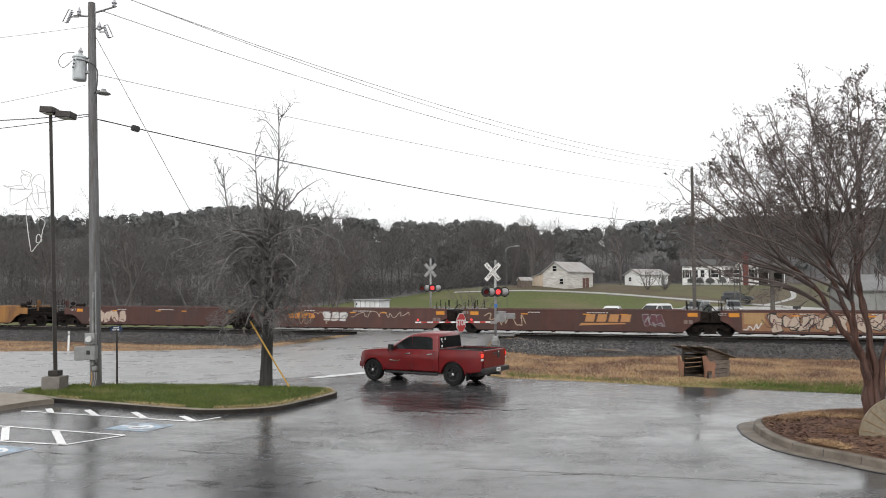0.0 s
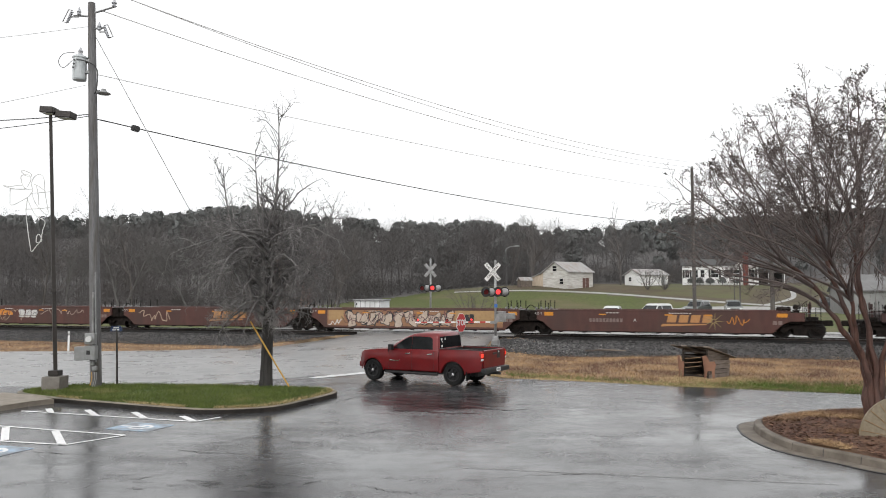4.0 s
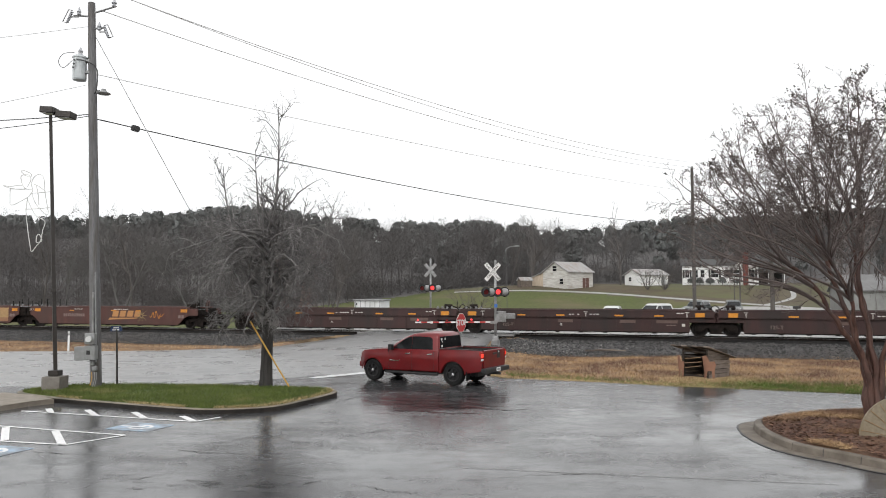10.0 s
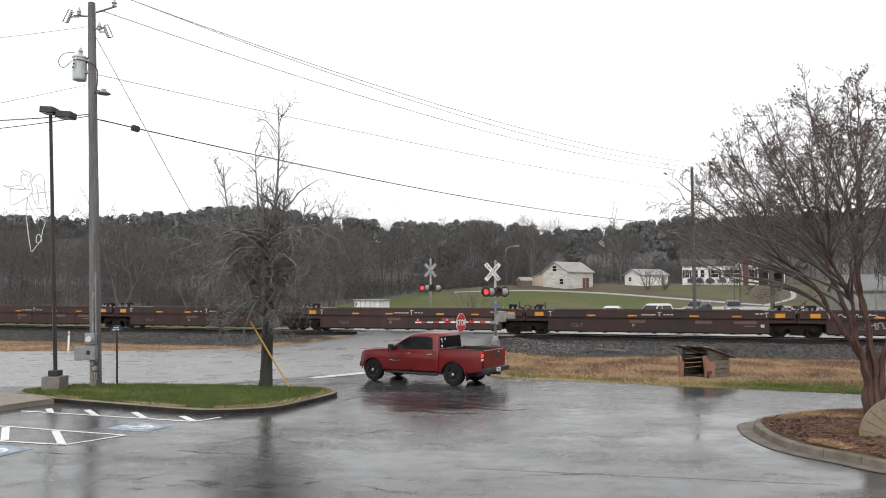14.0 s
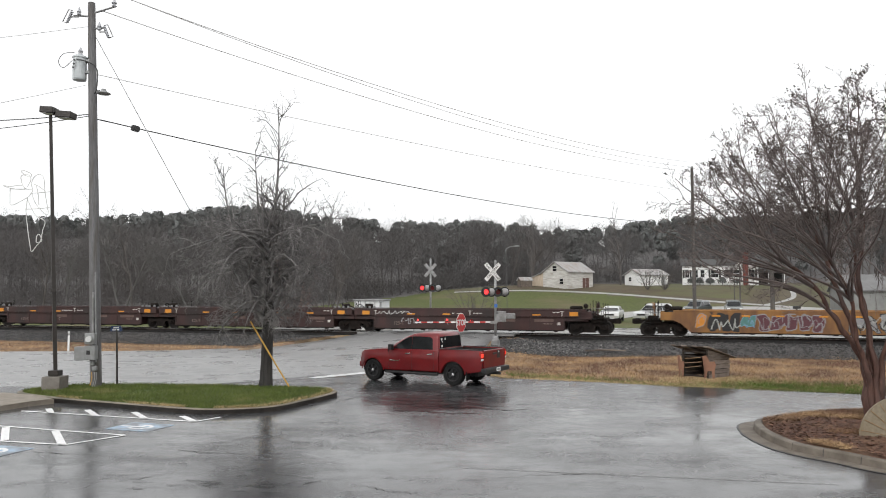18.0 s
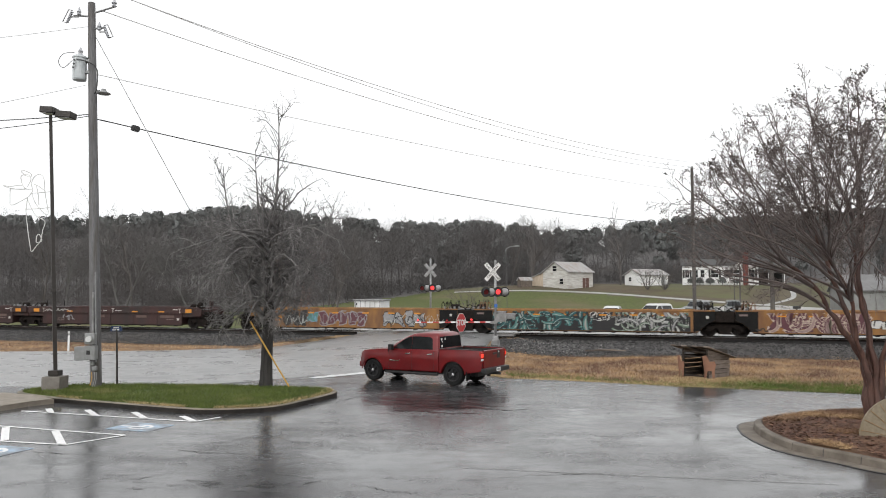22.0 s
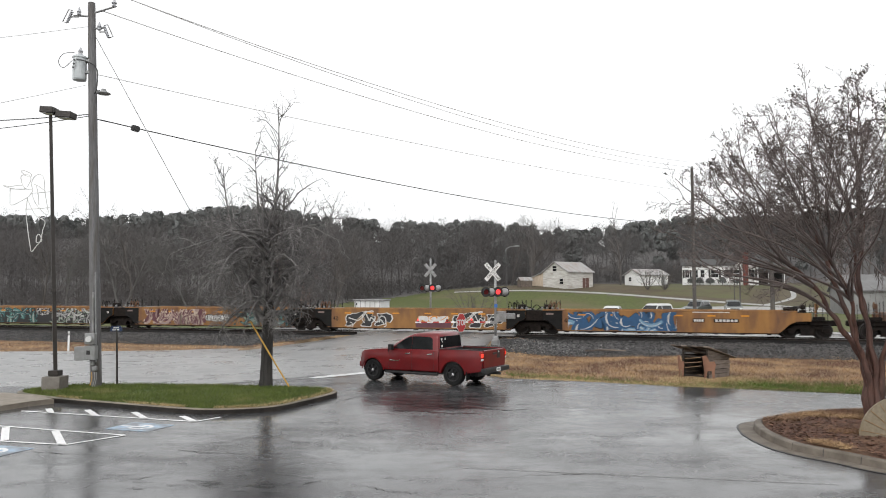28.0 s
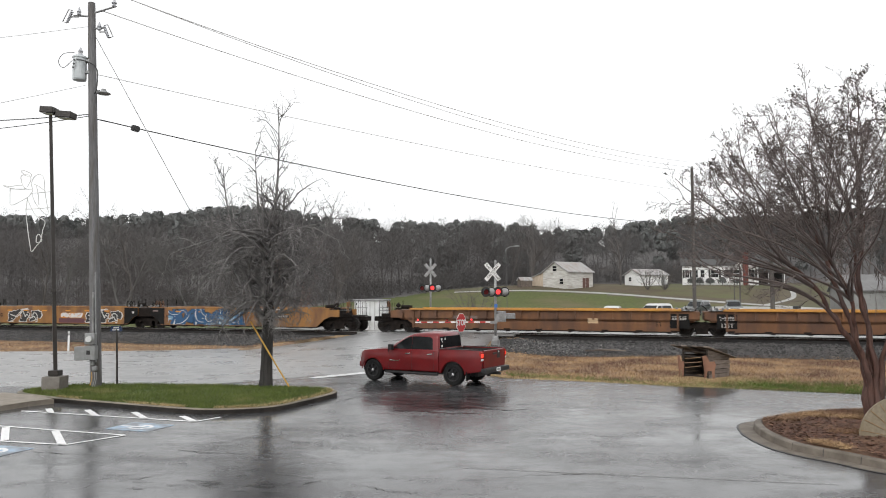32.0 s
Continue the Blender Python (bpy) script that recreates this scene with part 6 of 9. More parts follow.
def lean_tube(bm, p0, p1, r0, r1, n=14, steps=12, wob=0.0, seed=0):
    p0, p1 = Vector(p0), Vector(p1)
    rings = []
    d = (p1 - p0).normalized()
    q = d.to_track_quat("Z", "Y")
    for i in range(steps + 1):
        f = i / steps
        c = p0.lerp(p1, f)
        r = r0 + (r1 - r0) * f
        rings.append([c + q @ Vector((math.cos(a), math.sin(a), 0)) * r * (1 + wob * noise.noise((f * 9, math.cos(a) * 1.5, math.sin(a) * 1.5 + seed))) for a in [2 * math.pi * k / n for k in range(n)]])
    loft(bm, rings)


def utility_pole():
    b, tp = Vector((-11.95, 25.55, 0.12)), Vector((-12.6, 25.75, 13.75))
    t = empty("utility_pole", Matrix.Translation(b), "weathered grey wooden utility pole with transformer and meter boxes, on grass", "utility pole")
    at = lambda z: (tp - b) * ((z - b.z) / (tp.z - b.z))
    bm = B()
    lean_tube(bm, (0, 0, -0.05), tp - b, 0.19, 0.125, 16, 16, 0.05)
    part("pole", bm, M_WOODP, t)
    # transformer can
    c = at(11.4) + Vector((-0.42, -0.05, 0))
    bm = B()
    lathe(bm, [(0.05, -0.5), (0.22, -0.49), (0.235, -0.45), (0.235, 0.28), (0.255, 0.3), (0.255, 0.33), (0.21, 0.38), (0.06, 0.42)], 20, at=c)
    tr = part("transformer", bm, M_TRANSF, t, "pale grey transformer can")
    bm = B()
    lathe(bm, [(0.06, 0.38), (0.09, 0.44), (0.06, 0.5), (0.09, 0.56), (0.05, 0.62), (0.02, 0.7)], 12, at=c + Vector((0.0, 0.02, 0)))
    part("bushing", bm, M_PORC, tr)
    for z in (-0.2, 0.2):
        bm = B()
        box(bm, c.x + 0.22, c.x + 0.4, c.y - 0.06, c.y + 0.06, c.z + z - 0.05, c.z + z + 0.05, 0.01)
        part("bracket", bm, M_GREY, tr)
    for k in range(3):
        bm = B()
        lathe(bm, [(0.03, -0.32), (0.035, -0.29), (0.015, -0.27)], 8, "Y", c + Vector((-0.05 - 0.02 * k, 0, 0.15 - 0.13 * k)))
        part("terminal", bm, M_BLACKT, tr)
    bm = B()
    pipe(bm, curve_pts([c + Vector((-0.1, -0.2, 0.45)), c + Vector((-0.5, -0.2, 0.4)), c + Vector((-0.66, -0.2, 0.12)), c + Vector((-0.48, -0.2, -0.1)), c + Vector((-0.15, -0.25, 0.15))], 5), 0.012, 5)
    part("jumper_wire", bm, M_WIRE, t)
    bm = B()
    pipe(bm, curve_pts([c + Vector((0.0, -0.25, 0.2)), c + Vector((0.5, -0.3, 0.05)), c + Vector((0.72, -0.2, -0.2)), c + Vector((0.72, -0.2, -0.8)), c + Vector((0.6, -0.1, -1.0))], 5), 0.02, 5)
    part("jumper_wire", bm, M_WIRE, t)
    # cut-outs and arms near the top
    for z, s, l in ((13.35, 1, 0.85), (13.25, -1, 0.6), (12.8, 1, 0.5)):
        p = at(z)
        bm = B()
        tube(bm, p, p + Vector((s * l, -0.1, 0.22 if s > 0 and l > 0.6 else 0.0)), 0.035, n=8)
        part("arm", bm, M_GREY, t)
    for z, dx in ((13.2, -0.74), (12.65, 0.56)):
        p = at(z) + Vector((dx, -0.1, 0))
        bm = B()
        tilt = math.copysign(0.38, -dx)
        lean = lambda x, z: p + Vector((x * math.cos(tilt) + z * math.sin(tilt), 0, z * math.cos(tilt) - x * math.sin(tilt))) * 0.85
        for k in range(7):
            lathe(bm, [(0.03, -0.03), (0.062, -0.015), (0.062, 0.0), (0.03, 0.03)], 10, at=lean(0, 0.075 * (k - 3)))
        ins = part("fuse_cutout", bm, M_PORC, t, "grey porcelain fuse cut-out")
        bm = B()
        sx = math.copysign(0.16, dx)
        pipe(bm, [lean(0, 0.3), lean(sx, 0.27), lean(sx * 1.2, -0.29), lean(0, -0.28)], 0.02, 6)
        part("fuse_tube", bm, M_GREY, ins)
        bm = B()
        tube(bm, p, p - Vector((dx * 0.45, 0, 0.0)), 0.022, n=6)
        part("bracket", bm, M_GREY, ins)
        bm = B()
        lathe(bm, [(0.03, 0), (0.08, 0.04), (0.05, 0.09), (0.08, 0.14), (0.05, 0.2), (0.02, 0.3)], 10, at=at(z) + Vector((dx * 0.55, -0.1, 0.05)))
        part("pin_insulator", bm, M_PORC, t)
    p = at(13.45) + Vector((0.85, -0.1, 0.2))
    bm = B()
    lathe(bm, [(0.04, -0.1), (0.09, -0.06), (0.05, 0.0), (0.1, 0.05), (0.05, 0.12), (0.03, 0.2)], 10, at=p)
    part("pin_insulator", bm, M_PORC, t)
    # yard light
    p = at(10.55)
    bm = B()
    tube(bm, p, p + Vector((0.3, -0.1, -0.05)), 0.04, n=8)
    lathe(bm, [(0.07, 0.12), (0.1, 0.05), (0.24, -0.04), (0.22, -0.06)], 14, at=p + Vector((0.45, -0.12, -0.1)))
    part("yard_light", bm, M_GREY, t, "dark grey yard light")
    # conduits and meter boxes low down
    for dx, z0, z1, r, k in ((0.03, 1.95, 3.4, 0.04, M_ALU), (0.12, 1.0, 4.1, 0.025, M_GREY)):
        bm = B()
        tube(bm, at(z0) + Vector((dx, -0.23, 0)), at(z1) + Vector((dx, -0.2, 0)), r, n=8)
        part("conduit", bm, k, t)
    bm = B()
    box(bm, -0.17, 0.17, -0.42, -0.2, 1.62, 2.0, 0.015)
    mb = part("meter_box", bm, M_GREY, t, "grey electricity meter box", m=Matrix.Translation(Vector((at(1.8).x, 0, -b.z))))
    bm = B()
    lathe(bm, [(0.1, -0.5), (0.11, -0.46), (0.11, -0.42)], 16, "Y", (0, 0, 1.8))
    part("meter_glass", bm, M_LENS, mb)
    bm = B()
    box(bm, -0.19, 0.19, -0.44, -0.2, 1.1, 1.58, 0.015)
    sb = part("switch_box", bm, M_GREY, t, "grey switch box", m=Matrix.Translation(Vector((at(1.4).x, 0, -b.z))))
    bm = B()
    box(bm, -0.09, 0.03, -0.455, -0.44, 1.28, 1.42)
    part("notice", bm, M_BLACKT, sb)
    bm = B()
    box(bm, -0.56, -0.2, -0.36, -0.14, 1.08, 1.54, 0.015)
    part("breaker_box", bm, M_GREY, t, "grey breaker box", m=Matrix.Translation(Vector((at(1.4).x, 0, -b.z))))
    for dx, z in ((-0.04, 0.86), (0.06, 0.68)):
        bm = B()
        box(bm, dx - 0.07, dx + 0.07, -0.32, -0.2, z - 0.08, z + 0.08, 0.02)
        part("outlet_box", bm, M_GREY, t)
    for dx, k in ((-0.05, M_YELLOWG), (0.05, M_WIREG), (0.11, M_WIREG)):
        bm = B()
        pipe(bm, curve_pts([(dx, -0.26, 0.55), (dx + 0.03, -0.29, 0.35), (dx - 0.05, -0.28, 0.02)], 3), 0.012, 5)
        part("loose_cable", bm, k, t)
    return b, tp


POLE_B, POLE_T = utility_pole()
pole_at = lambda z: POLE_B + (POLE_T - POLE_B) * ((z - POLE_B.z) / (POLE_T.z - POLE_B.z))


def lamp_post():
    b = Vector((-12.95, 24.75, 0.0))
    t = empty("lamp_post", Matrix.Translation(b), "dark bronze twin-head parking lot lamp post on a concrete block", "lamp post")
    bm = B()
    box(bm, -0.3, 0.3, -0.3, 0.3, 0.0, 0.6, 0.02, 2)
    part("base", bm, mat("stained_concrete_block", (0.15, 0.135, 0.118), (0.25, 0.235, 0.215), 0.85, scale=2.5, bump=0.3, bump_scale=30, c3=(0.12, 0.1, 0.085), c3_scale=1.5), t, "stained brown concrete base")
    bm = B()
    box(bm, -0.17, 0.17, -0.17, 0.17, 0.62, 0.8, 0.02)
    part("foot_cover", bm, M_BRONZE, t)
    top = Vector((-0.5, 0.1, 9.45))
    bm = B()
    lean_tube(bm, (0, 0, 0.75), top, 0.085, 0.068, 4, 4)
    part("pole", bm, M_BRONZE, t)
    for x0, x1, dz, tilt in ((-0.28, 0.18, 0.16, 4), (0.26, 0.8, 0.0, 4)):
        bm = B()
        box(bm, (x0 - x1) / 2, (x1 - x0) / 2, -0.22, 0.22, -0.11, 0.11, 0.02)
        h = part("lamp_head", bm, M_BRONZE, t, "dark shoebox lamp head", m=Matrix.Translation(top + Vector(((x0 + x1) / 2, 0, dz))) @ pose(0, 0, 0, 0, tilt, 0))
        bm = B()
        box(bm, (x0 - x1) / 2 + 0.05, (x1 - x0) / 2 - 0.05, -0.17, 0.17, -0.122, -0.108)
        part("lamp_glass", bm, M_LENS, h)
    bm = B()
    box(bm, top.x + 0.1, top.x + 0.36, -0.05 + top.y, 0.05 + top.y, top.z, top.z + 0.1)
    part("arm", bm, M_BRONZE, t)
    bm = B()
    box(bm, -0.2, -0.06, -0.12, -0.06, 3.4, 3.5, 0.01)
    part("outlet", bm, M_BRONZE, t)
    return b


LAMP = lamp_post()


def light_ornament():
    """An ornament of white light rope, bent into loops, hung on the lamp post."""
    t = empty("light_rope_ornament", Matrix.Translation(Vector((-14.6, 24.7, 0))), "white light rope ornament in loops hung on a lamp post", "ornament")
    P = lambda x, y: Vector(((x - 84) * 0.0193 + 1.35, 0, 3.33 + (521 - y) * 0.01935))
    lines = [[(0, 330), (10, 333), (32, 331), (35, 338), (12, 336), (0, 332)], [(10, 337), (48, 338), (49, 345), (42, 353), (16, 366), (11, 354), (10, 337)],
             [(42, 338), (36, 334), (30, 322), (31, 314), (41, 312), (46, 320), (42, 334)], [(31, 308), (33, 304), (47, 310), (48, 316), (38, 314), (31, 308)]]
    lines += [[(50, 340), (49, 325), (56, 314), (65, 312), (71, 322), (72, 345), (78, 382), (60, 366), (50, 345)], [(56, 330), (60, 345), (62, 366)], [(72, 340), (60, 332), (50, 328)],
             [(42, 354), (40, 375), (43, 405), (49, 435), (52, 447), (60, 437), (68, 428), (70, 410), (73, 394), (60, 385), (50, 370), (42, 354)], [(60, 430), (60, 420), (66, 417), (69, 428), (62, 431), (60, 430)], [(50, 345), (62, 344), (80, 342)], [(40, 373), (58, 372), (82, 370)]]
    bm = B()
    for ln in lines:
        pts = curve_pts([P(x, y) + Vector((0, 0.04 * math.sin(x + y), 0)) for x, y in ln], 4)
        pipe(bm, pts, 0.014, 5)
    part("light_rope", bm, mat("white_light_rope", (0.55, 0.55, 0.53), (0.75, 0.75, 0.73), 0.5, scale=30), t)


light_ornament()


def wire(name, a, b, sag, r, material, label, n=24):
    a, b = Vector(a), Vector(b)
    bm = B()
    pts = [a.lerp(b, i / n) - Vector((0, 0, 4 * sag * (i / n) * (1 - i / n))) for i in range(n + 1)]
    pipe(bm, pts, r, 4)
    return tagged(part(name, bm, material), label, "wire")


def small_signs():
    t = empty("street_sign", pose(-11.36, 25.85, 0.1), "small blue sign plates on a thin green post, in grass", "street sign")
    bm = B()
    lean_tube(bm, (0, 0, 0), (-0.06, 0, 2.0), 0.035, 0.03, 6, 2)
    part("post", bm, M_BRONZE, t)
    for k, a in enumerate((6, 62)):
        bm = B()
        box(bm, -0.2, 0.2, -0.012, 0.012, -0.055, 0.055, 0.004)
        p = part("sign_plate", bm, M_SIGNB, t, "blue sign plate", m=pose(-0.08, 0, 1.99 + 0.075 * k, 0, 0, a))
        bm = B()
        box(bm, -0.13, 0.1, -0.017, -0.012, -0.025, 0.025)
        part("lettering_bar", bm, M_SIGNW, p)
    # flexible white marker post
    t = empty("marker_post", pose(-21.93, 43.3, -0.05), "white flexible marker post with a dark top band, in dead grass", "marker post")
    bm = B()
    slab(bm, [(-0.055, -0.02), (0.055, -0.02), (0.05, 0.02), (-0.05, 0.02)], 0, 1.2)
    part("post", bm, M_SIGNW, t)
    bm = B()
    box(bm, -0.06, 0.06, -0.026, 0.026, 1.2, 1.3, 0.01)
    part("cap", bm, M_SIGBLACK, t)
    for z in (0.98, 1.08):
        bm = B()
        box(bm, -0.059, 0.059, -0.025, -0.02, z, z + 0.05)
        part("band", bm, M_SIGBLACK, t)
    # stop sign
    t = empty("stop_sign", pose(0.74, 29.95, 0.0, 0, 0, 59), "red octagonal stop sign on a steel post behind the lot exit", "stop sign")
    bm = B()
    box(bm, -0.03, 0.03, 0.012, 0.05, 0.0, 2.5)
    part("post", bm, M_GREY, t)
    octo = lambda r: [(r * math.cos(radians(22.5 + 45 * k)), 2.17 + r * math.sin(radians(22.5 + 45 * k))) for k in range(8)]
    bm = B()
    slab(bm, octo(0.412), 0.0, 0.008, "XZ")
    pl = part("sign_plate", bm, M_SIGNW, t)
    bm = B()
    slab(bm, octo(0.385), -0.004, 0.0, "XZ")
    part("red_face", bm, M_SIGNRED, pl)
    letters("lettering", "STOP", 0.33, M_SIGNW, pl, pose(0, -0.006, 2.17, 90), 0.002, 0.008)
    # yellow guard of the guy wire
    t = empty("guy_wire_guard", pose(-5.2, 25.3, 0.1), "yellow plastic guy wire guard beside the tree", "guy guard")
    bm = B()
    lean_tube(bm, (0, 0, 0), (-1.38, -0.1, 2.3), 0.026, 0.026, 8, 3)
    part("guard_tube", bm, M_YELLOWG, t)
    bm = B()
    tube(bm, (-1.38, -0.1, 2.3), (-7.25, 0.4, 12.5), 0.012, n=5)
    part("guy_wire", bm, mat("dull_strand", (0.09, 0.09, 0.09), (0.14, 0.14, 0.14), 0.7, scale=9), t)


small_signs()

LAMP_HEADS = []


def signal_mast(name, x, y, zb, zl, zx, h, heads, rot, arm, label, lit_power=1):
    """A crossing signal: mast, cross, two or four lamps on a bracket, and its gate where there is one.
    heads: (offset along the bracket, way it faces: -1 to us, 1 away, phase, place across)."""
    t = empty(name, pose(x, y, zb, 0, 0, rot), label, "crossing signal", "signals of the level crossing")
    bm = B()
    lathe(bm, [(0.07, 0.0), (0.07, h)], 12)
    part("mast", bm, M_ALU, t, smooth=True)
    bm = B()
    lathe(bm, [(0.26, -0.25), (0.24, 0.05), (0.19, 0.12), (0.17, 0.3), (0.1, 0.34)], 16)
    part("foot", bm, M_ALU, t)
    bm = B()
    lathe(bm, [(0.075, 0.0), (0.09, 0.03), (0.06, 0.1), (0.02, 0.14)], 12, at=(0, 0, h))
    part("cap", bm, M_ALU, t)
    # the crossed boards
    for k, (a, words) in enumerate(((45, ("RAIL", "ROAD")), (-45, ("CROSSING",)))):
        bm = B()
        box(bm, -0.62, 0.62, -0.01, 0.01, -0.115, 0.115, 0.003)
        bd = part("cross_board", bm, M_SIGNW if arm else M_ALU, t, "white crossed board, black lettering" if arm else "grey back of a crossed board", m=pose(-0.19 if arm else 0.0, -0.09 - 0.03 * k, zx - zb, 0, a * 1.08, 0))
        if arm:
            if k == 1:
                letters("lettering", words[0], 0.19, M_SIGBLACK, bd, pose(0, -0.012, 0, 90), 0.002, 0.002)
            else:
                letters("lettering", words[0], 0.19, M_SIGBLACK, bd, pose(-0.37, -0.012, 0, 90), 0.002, 0.002)
                letters("lettering", words[1], 0.19, M_SIGBLACK, bd, pose(0.37, -0.012, 0, 90), 0.002, 0.002)
    bm = B()
    tube(bm, (-0.6, 0, zl - zb), (0.55, 0, zl - zb), 0.035, n=8)
    box(bm, -0.1, 0.1, -0.1, 0.1, zl - zb - 0.12, zl - zb + 0.12, 0.02)
    part("bracket", bm, M_ALU, t)
    for dx, face, ph, dy in heads:
        hd = B()
        lathe(hd, [(0.05, 0.2), (0.15, 0.17), (0.215, 0.09), (0.225, 0.0)], 18, "Y")
        hm = pose(dx, dy, zl - zb, 0, 0, 0 if face < 0 else 180)
        head = part("lamp_housing", hd, M_ALU if face > 0 else M_SIGBLACK, t, "round signal lamp with hood", m=hm)
        bm = B()
        lathe(bm, [(0.15, -0.004), (0.285, -0.004), (0.285, 0.01), (0.15, 0.01)], 24, "Y")
        part("backboard", bm, M_SIGBLACK, head, "round black backboard")
        bm = B()
        n = 14
        for k in range(n):
            a0, a1 = radians(-20 + 220 * k / n), radians(-20 + 220 * (k + 1) / n)
            q = [(0.165 * math.cos(a), 0.165 * math.sin(a)) for a in (a0, a1)]
            vs = [(q[0][0], 0.0, q[0][1]), (q[1][0], 0.0, q[1][1]), (q[1][0] * 1.02, -0.2, q[1][1] * 1.02), (q[0][0] * 1.02, -0.2, q[0][1] * 1.02)]
            o = [(v[0] * 1.04, v[1], v[2] * 1.04) for v in vs]
            loft(bm, [vs, o])
        part("hood", bm, M_SIGBLACK, head)
        bm = B()
        lathe(bm, [(0.15, -0.008), (0.15, 0.004)], 20, "Y")
        part("lens", bm, M_REDLENS, head, "dark red lens")
        bm = B()
        lathe(bm, [(0.02, -0.036), (0.1, -0.03), (0.142, -0.02), (0.142, 0.0)], 20, "Y")
        glow = part("glowing_disc", bm, M_REDLIT, head, "glowing red lamp disc", m=pose(0, 0.05, 0))
        LAMP_HEADS.append((glow, ph))
    return t


def crossing_gear():
    # near mast: two lamps face the lot road, two the frontage road
    t = signal_mast("crossing_signal", 2.99, 42.0, 0.64, 3.46, 4.6, 4.5,
                    [(-0.6, -1, 0, -0.16), (0.1, -1, 1, -0.18), (-0.25, 1, 0, -0.04), (0.53, 1, 1, -0.04)], 12, True, "silver railway crossing signal with crossed boards, red lamps and lowered gate")
    bm = B()
    box(bm, -0.09, 0.09, -0.02, 0.0, 1.92, 2.12, 0.01)
    part("notice_plate", bm, mat("notice_blue", (0.04, 0.13, 0.42), (0.06, 0.17, 0.5), 0.5, scale=9), t, "small blue notice plate", m=pose(0, -0.08, 0.02))
    # gate machine and its arm across the road
    bm = B()
    box(bm, 0.1, 0.55, -0.25, 0.25, 1.12, 1.72, 0.03, 2)
    g = part("gate_machine", bm, M_ALU, t, "grey gate machine")
    bm = B()
    box(bm, 0.55, 1.15, -0.14, 0.14, 1.28, 1.6, 0.03)
    part("counterweight", bm, M_ALU, g)
    for k in range(3):
        bm = B()
        box(bm, 0.68 + 0.14 * k, 0.78 + 0.14 * k, -0.17, -0.14, 1.3, 1.58, 0.005)
        part("weight_plate", bm, M_GREY, g)
    bm = B()
    prism(bm, [(-0.05, 1.55), (0.15, 1.55), (0.12, 1.2), (-0.05, 1.02), (-0.42, 1.02), (-0.42, 1.16), (-0.12, 1.2)], -0.36, -0.3, 0.01, 1)
    part("arm_bracket", bm, M_ALU, g)
    n = 13
    for k in range(n):
        x0 = -0.35 - 4.35 * k / n
        bm = B()
        box(bm, x0 - 4.35 / n, x0, -0.35, -0.31, 1.08 + 0.002 * k, 1.165 + 0.001 * k, 0.003)
        part("arm_stripe", bm, M_SIGNW if k % 2 == 0 else mat("gate_red", (0.36, 0.03, 0.03), (0.45, 0.045, 0.04), 0.5, scale=9), g)
    for k, (x, ph) in enumerate(((-4.55, 2), (-2.9, 0), (-1.5, 1))):
        bm = B()
        box(bm, x - 0.05, x + 0.05, -0.38, -0.28, 1.17, 1.22, 0.005)
        hsg = part("arm_lamp", bm, M_SIGBLACK, g)
        bm = B()
        lathe(bm, [(0.05, -0.02), (0.055, 0.0), (0.05, 0.02)], 12, "Y", (x, -0.33, 1.265))
        part("arm_lens", bm, M_REDLENS, hsg)
        bm = B()
        lathe(bm, [(0.03, -0.03), (0.062, -0.02), (0.062, -0.005)], 12, "Y")
        glow = part("glowing_disc", bm, M_REDLIT, hsg, "glowing red lamp disc", m=pose(x, -0.335, 1.265))
        LAMP_HEADS.append((glow, ph, (x, -0.335, 1.265), (x, -0.3, 1.2)))
    # mast beyond the track, seen from behind
    signal_mast("crossing_signal", -0.92, 54.5, 0.6, 3.79, 5.1, 5.25,
                [(-0.6, -1, 0, -0.16), (0.17, -1, 1, -0.18), (-0.25, 1, 0, -0.04), (0.58, 1, 1, -0.04)], -8, False, "grey railway crossing signal seen from behind, red lamps")
    # equipment hut
    t = empty("signal_hut", pose(-5.5, 57.2, 0.45, 0, 0, -16.9), "white metal railway equipment hut on a pad", "equipment hut")
    bm = B()
    box(bm, -1.1, 1.1, -0.9, 0.9, 0.15, 2.38, 0.02)
    w = part("walls", bm, mat("hut_white", (0.62, 0.63, 0.63), (0.74, 0.75, 0.75), 0.5, scale=3, c3=(0.5, 0.5, 0.49), c3_scale=1.5), t)
    bm = B()
    box(bm, -1.2, 1.2, -1.0, 1.0, 2.38, 2.48, 0.02)
    part("roof", bm, M_ALU, t)
    for k in range(6):
        x = -1.0 + 0.4 * k
        bm = B()
        box(bm, x - 0.02, x + 0.02, -0.93, -0.9, 0.2, 2.36)
        part("seam", bm, M_ALU, w)
    bm = B()
    box(bm, -0.95, -0.87, -0.96, -0.9, 2.05, 2.2, 0.01)
    part("vent", bm, M_SIGBLACK, w)
    bm = B()
    box(bm, -1.3, 1.3, -1.1, 1.1, -0.1, 0.15)
    part("pad", bm, M_CONC2, t)
    # small relay case on a post
    t = empty("relay_case", pose(-1.75, 53.8, 0.45, 0, 0, -16.9), "grey metal relay case on posts beside the track", "relay case")
    bm = B()
    box(bm, -0.55, 0.55, -0.3, 0.3, 1.35, 1.8, 0.03)
    part("case", bm, M_ALU, t)
    for x in (-0.4, 0.4):
        bm = B()
        box(bm, x - 0.04, x + 0.04, -0.04, 0.04, 0, 1.36)
        part("leg", bm, M_GREY, t)


crossing_gear()


